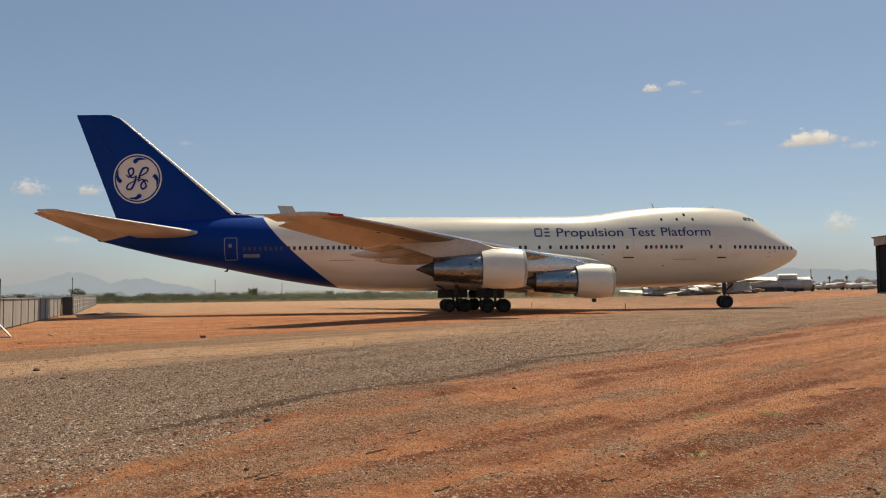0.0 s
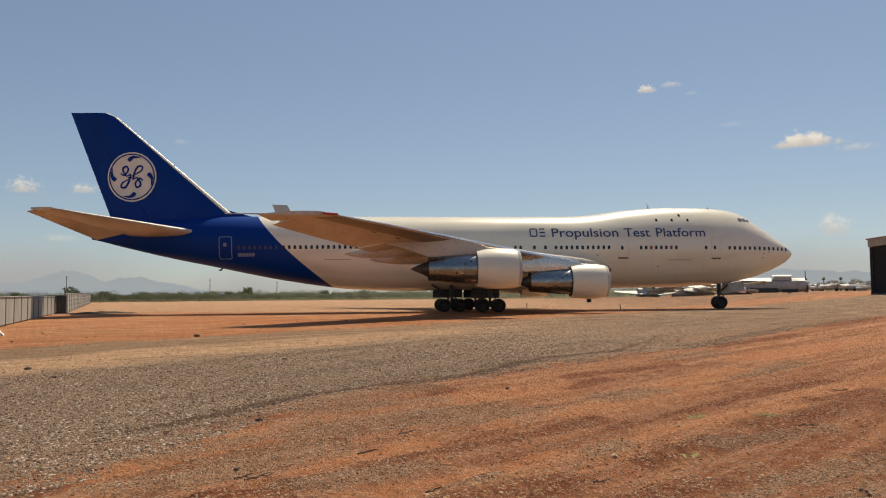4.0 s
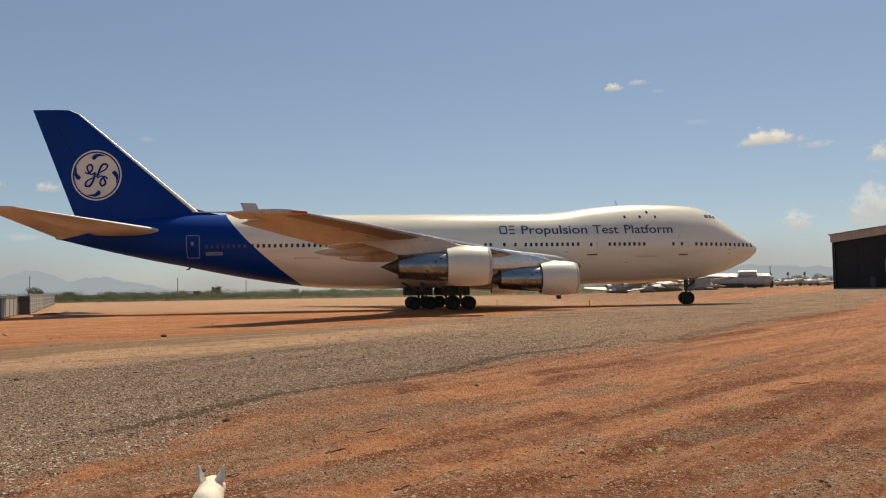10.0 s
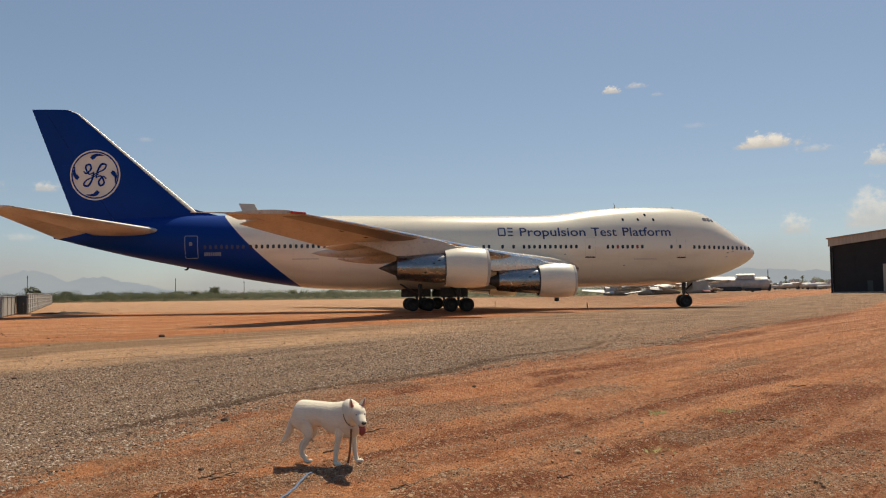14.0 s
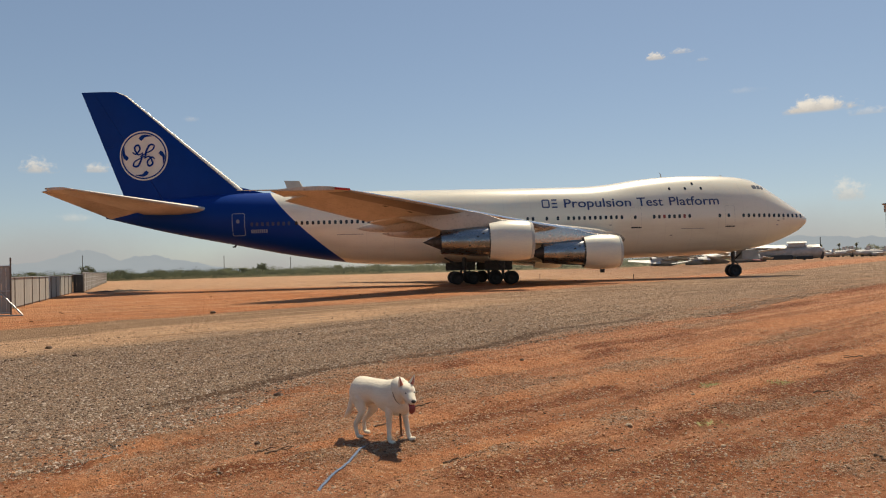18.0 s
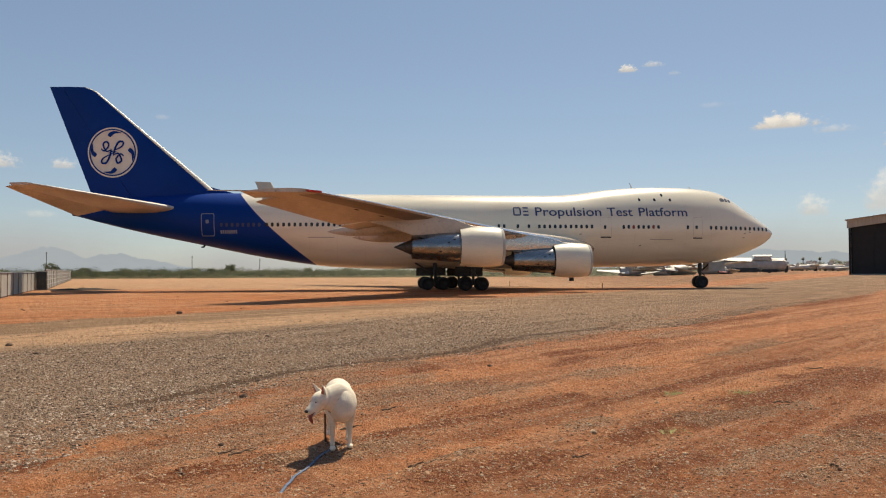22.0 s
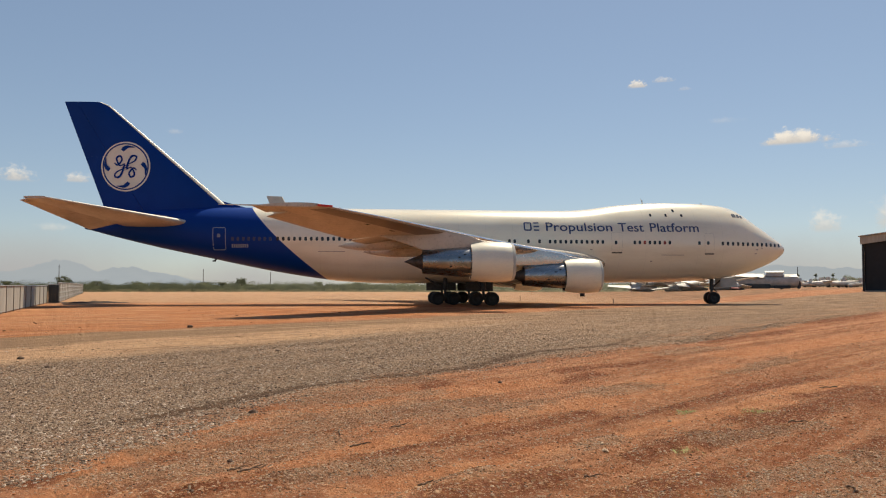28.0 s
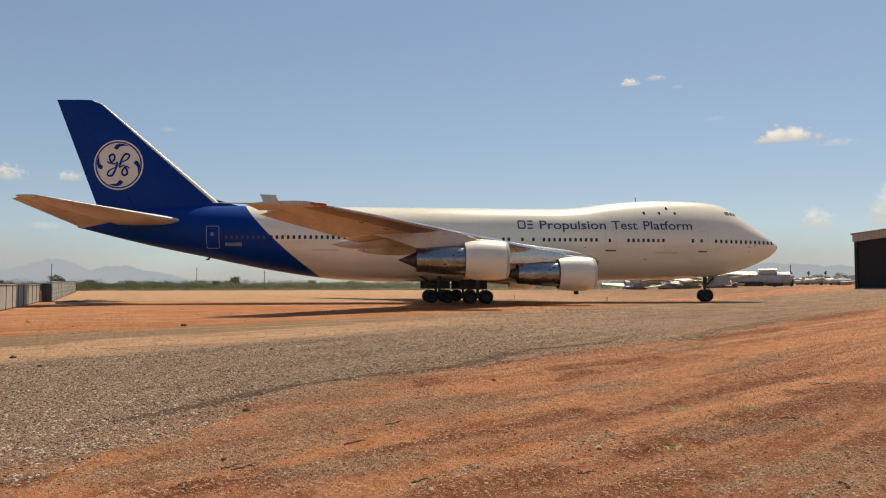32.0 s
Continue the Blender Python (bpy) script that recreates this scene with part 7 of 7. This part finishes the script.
# time, body middle x, y, heading, head turn, head nod, gait strength
DOG = [
    (0, -1.7, 2.4, 75, 0, 0, 0), (8.2, -1.7, 2.4, 75, 0, 0, 0), (9.0, -1.45, 3.5, 76, -10, 0, 1), (9.5, -1.32, 4.15, 74, -15, 0, 1), (10.0, -1.24, 4.7, 78, 14, 0, 1), (10.5, -1.18, 5.06, 72, 8, 2, 1),
    (11.0, -1.14, 5.76, 72, 16, 6, 1), (11.5, -1.13, 6.42, 70, 14, 6, 1), (12.0, -1.11, 7.12, 68, 10, 4, 0.6), (12.5, -1.10, 7.68, 56, -20, 10, 1), (13.0, -1.04, 8.17, 55, -36, 16, 1), (13.5, -0.97, 8.45, 12, -24, 14, 1),
    (14.0, -0.76, 8.30, -25, -40, 18, 0.5), (14.5, -0.74, 8.24, -36, -32, 18, 0), (16.5, -0.73, 8.22, -40, -28, 18, 0), (18.0, -0.73, 8.22, -41, -24, 18, 0), (20.0, -0.75, 8.21, -41, -24, 19, 0), (21.0, -0.75, 8.21, -41, -24, 20, 0), (21.3, -0.75, 8.21, -43, -24, 20, 0.2),
    (21.6, -0.76, 8.22, -66, -55, 14, 1), (21.8, -0.77, 8.16, -72, -46, 16, 1), (22.0, -0.80, 8.06, -80, -56, 24, 1), (22.2, -0.89, 8.02, -92, -46, 20, 1), (22.4, -1.01, 7.93, -106, -40, 22, 1), (22.6, -1.16, 7.85, -114, -24, 38, 1),
    (22.8, -1.25, 7.64, -114, -8, 48, 1), (23.0, -1.31, 7.46, -111, 0, 55, 1), (23.3, -1.41, 7.2, -106, 0, 56, 1), (23.6, -1.44, 6.85, -90, -8, 50, 1), (23.9, -1.43, 6.45, -83, -6, 48, 1), (24.1, -1.46, 6.15, -86, -8, 46, 1), (24.3, -1.54, 5.9, -94, -10, 50, 1),
    (24.5, -1.60, 5.72, -104, -8, 46, 1), (25.0, -1.9, 5.1, -125, 0, 20, 1), (25.6, -2.3, 4.1, -115, 0, 10, 1), (26.2, -2.6, 3.2, -105, 0, 0, 1), (26.6, -2.7, 2.7, -100, 0, 0, 0), (32, -2.7, 2.7, -100, 0, 0, 0)]

# time and the leash's line on the ground from under the collar to its free end
TRAIL = [
    (0, [(-1.75, 2.2), (-2.0, 1.0), (-2.1, 0.2)]), (8.2, [(-1.75, 2.2), (-2.0, 1.0), (-2.1, 0.2)]), (9.5, [(-1.22, 4.35), (-1.5, 3.4), (-1.75, 1.9)]), (11.0, [(-1.02, 6.2), (-1.2, 5.4), (-1.4, 3.9)]), (12.0, [(-0.95, 7.5), (-1.12, 6.8), (-1.25, 5.4)]),
    (13.0, [(-0.9, 8.35), (-0.98, 8.02), (-1.08, 7.2), (-1.14, 6.4)]), (14.0, [(-0.56, 8.3), (-0.72, 8.15), (-0.9, 7.8), (-1.05, 7.0), (-1.11, 6.56)]), (16.5, [(-0.54, 8.22), (-0.72, 8.10), (-0.87, 7.90), (-1.02, 7.15), (-1.11, 6.56)]), (21.4, [(-0.54, 8.22), (-0.72, 8.10), (-0.87, 7.90), (-1.02, 7.15), (-1.11, 6.56)]),
    (22.0, [(-0.95, 8.1), (-0.82, 8.2), (-0.80, 8.0), (-0.95, 7.6), (-1.05, 7.1), (-1.12, 6.56)]), (22.4, [(-1.16, 7.85), (-1.02, 7.9), (-0.88, 8.16), (-0.84, 7.96), (-0.97, 7.54), (-1.05, 7.14), (-1.14, 6.56)]),
    (23.0, [(-1.42, 7.6), (-1.36, 7.8), (-1.15, 8.09), (-1.04, 8.08), (-0.96, 7.93), (-0.96, 7.72), (-1.04, 7.34), (-1.12, 6.6)]), (23.6, [(-1.46, 6.9), (-1.38, 7.3), (-1.22, 7.62), (-1.08, 7.64), (-1.02, 7.45), (-1.05, 7.1), (-1.12, 6.58)]),
    (24.3, [(-1.66, 6.0), (-1.38, 6.6), (-1.32, 7.06), (-1.22, 7.23), (-1.1, 7.18), (-1.06, 6.98), (-1.1, 6.59)]), (25.0, [(-1.98, 4.9), (-1.5, 6.0), (-1.3, 6.4), (-1.15, 6.5), (-1.12, 6.3)]), (26.2, [(-2.62, 3.0), (-2.3, 3.9), (-1.95, 5.0)]), (32, [(-2.72, 2.5), (-2.4, 3.6), (-2.1, 4.6)])]


def dog_at(t):
    return [float(np.interp(t, [r[0] for r in DOG], [r[k] for r in DOG])) for k in range(1, 7)]


def motions():
    ts = sorted({r[0] for r in DOG} | {round(a, 3) for a in np.arange(8.25, 14.3, 0.125)} | {round(a, 3) for a in np.arange(21.375, 26.7, 0.125)})
    body, heads, tails = [], [], []
    ups, lows = [[] for _ in LEGS], [[] for _ in LEGS]
    for t in ts:
        x, y, h, turn, nod, gait = dog_at(t)
        ph = 2 * math.pi * 1.55 * t
        z = relief(x, y) + 0.006 * gait * math.sin(2 * ph)
        body.append((t, pose(x, y, z, 0, 0, h)))
        heads.append((t, pose(HEAD0[0] * KX, 0, HEAD0[2] * KZ, 0, nod, turn)))
        tails.append((t, pose(TAIL0[0] * KX, 0, TAIL0[2] * KZ, 0, 0, (5 + 6 * gait) * math.sin(ph * 0.8))))
        for i, (up, low, piv, knee) in enumerate(LEGS):
            q = ph + (0, math.pi, math.pi * 1.15, math.pi * 0.15)[i]
            swing = 21 * gait * math.sin(q) + (1 - gait) ** 2 * (-2, 14, 2, -9)[i]
            bend = max(0.0, math.cos(q)) * 34 * gait * (1 if i < 2 else -1)
            ups[i].append((t, pose(*piv, 0, -swing, 0)))
            lows[i].append((t, pose(*knee, 0, bend, 0)))
    # the small clouds drift with the wind
    for ob, az, el, drift in CLOUDS:
        if drift:
            rows = []
            for t in (0, 16, 32):
                a, e = radians(az + drift * t / 31), radians(el)
                c = Vector((math.sin(a) * math.cos(e), math.cos(a) * math.cos(e), math.sin(e))) * 4300
                rows.append((t, Matrix.LocRotScale(c, Euler((-e, 0, -a)), None)))
            walk(ob, rows)
    walk(dog, body)
    walk(head, heads)
    walk(tail, tails)
    for (up, low, _, _), a, b in zip(LEGS, ups, lows):
        walk(up, a)
        walk(low, b)
    # the leash: pieces of one length laid along its line
    keys = [[] for _ in PIECES]
    times = sorted({r[0] for r in TRAIL} | {12.5, 13.5, 21.7, 22.2, 22.7, 23.3, 23.9, 24.1, 24.5, 24.75, 25.5})
    for t in times:
        i = max(k for k, r in enumerate(TRAIL) if r[0] <= t)
        j = min(i + 1, len(TRAIL) - 1)
        f = 0 if i == j else (t - TRAIL[i][0]) / (TRAIL[j][0] - TRAIL[i][0])

        def even(pts, n=40):
            p = np.array(spline([(*q, 0) for q in pts], 8))[:, :2]
            s = np.concatenate([[0], np.cumsum(np.hypot(*np.diff(p, axis=0).T))])
            return np.stack([np.interp(np.linspace(0, s[-1], n), s, p[:, k]) for k in (0, 1)], 1)
        g = even(TRAIL[i][1]) * (1 - f) + even(TRAIL[j][1]) * f
        x, y, h, turn, nod, gait = dog_at(t)
        b = radians(h + turn * 0.5)
        fwd = 0.36 * K
        col = np.array([x + fwd * math.cos(b) * 0.95, y + fwd * math.sin(b) * 0.95, (0.43 - 0.0015 * nod) * K])
        line = [col, np.array([*(col[:2] * 0.6 + g[0] * 0.4), col[2] * 0.45])] + [np.array([a, c, relief(a, c) + 0.008]) for a, c in g]
        # walk along it in equal strides
        P = np.array(line)
        s = np.concatenate([[0], np.cumsum(np.linalg.norm(np.diff(P, axis=0), axis=1))])
        last = (P[-1] - P[-2]) / max(1e-6, np.linalg.norm(P[-1] - P[-2]))

        def at(d):
            return P[-1] + last * (d - s[-1]) if d > s[-1] else np.array([np.interp(d, s, P[:, k]) for k in range(3)])
        for k in range(len(PIECES)):
            a, c = Vector(at(k * SEG)), Vector(at((k + 1) * SEG))
            e = (c - a).normalized()
            keys[k].append((t, Matrix.Translation(a) @ Euler((0, -math.asin(max(-1, min(1, e.z))), math.atan2(e.y, e.x))).to_matrix().to_4x4()))
    for ob, rows in zip(PIECES, keys):
        walk(ob, rows)


motions()
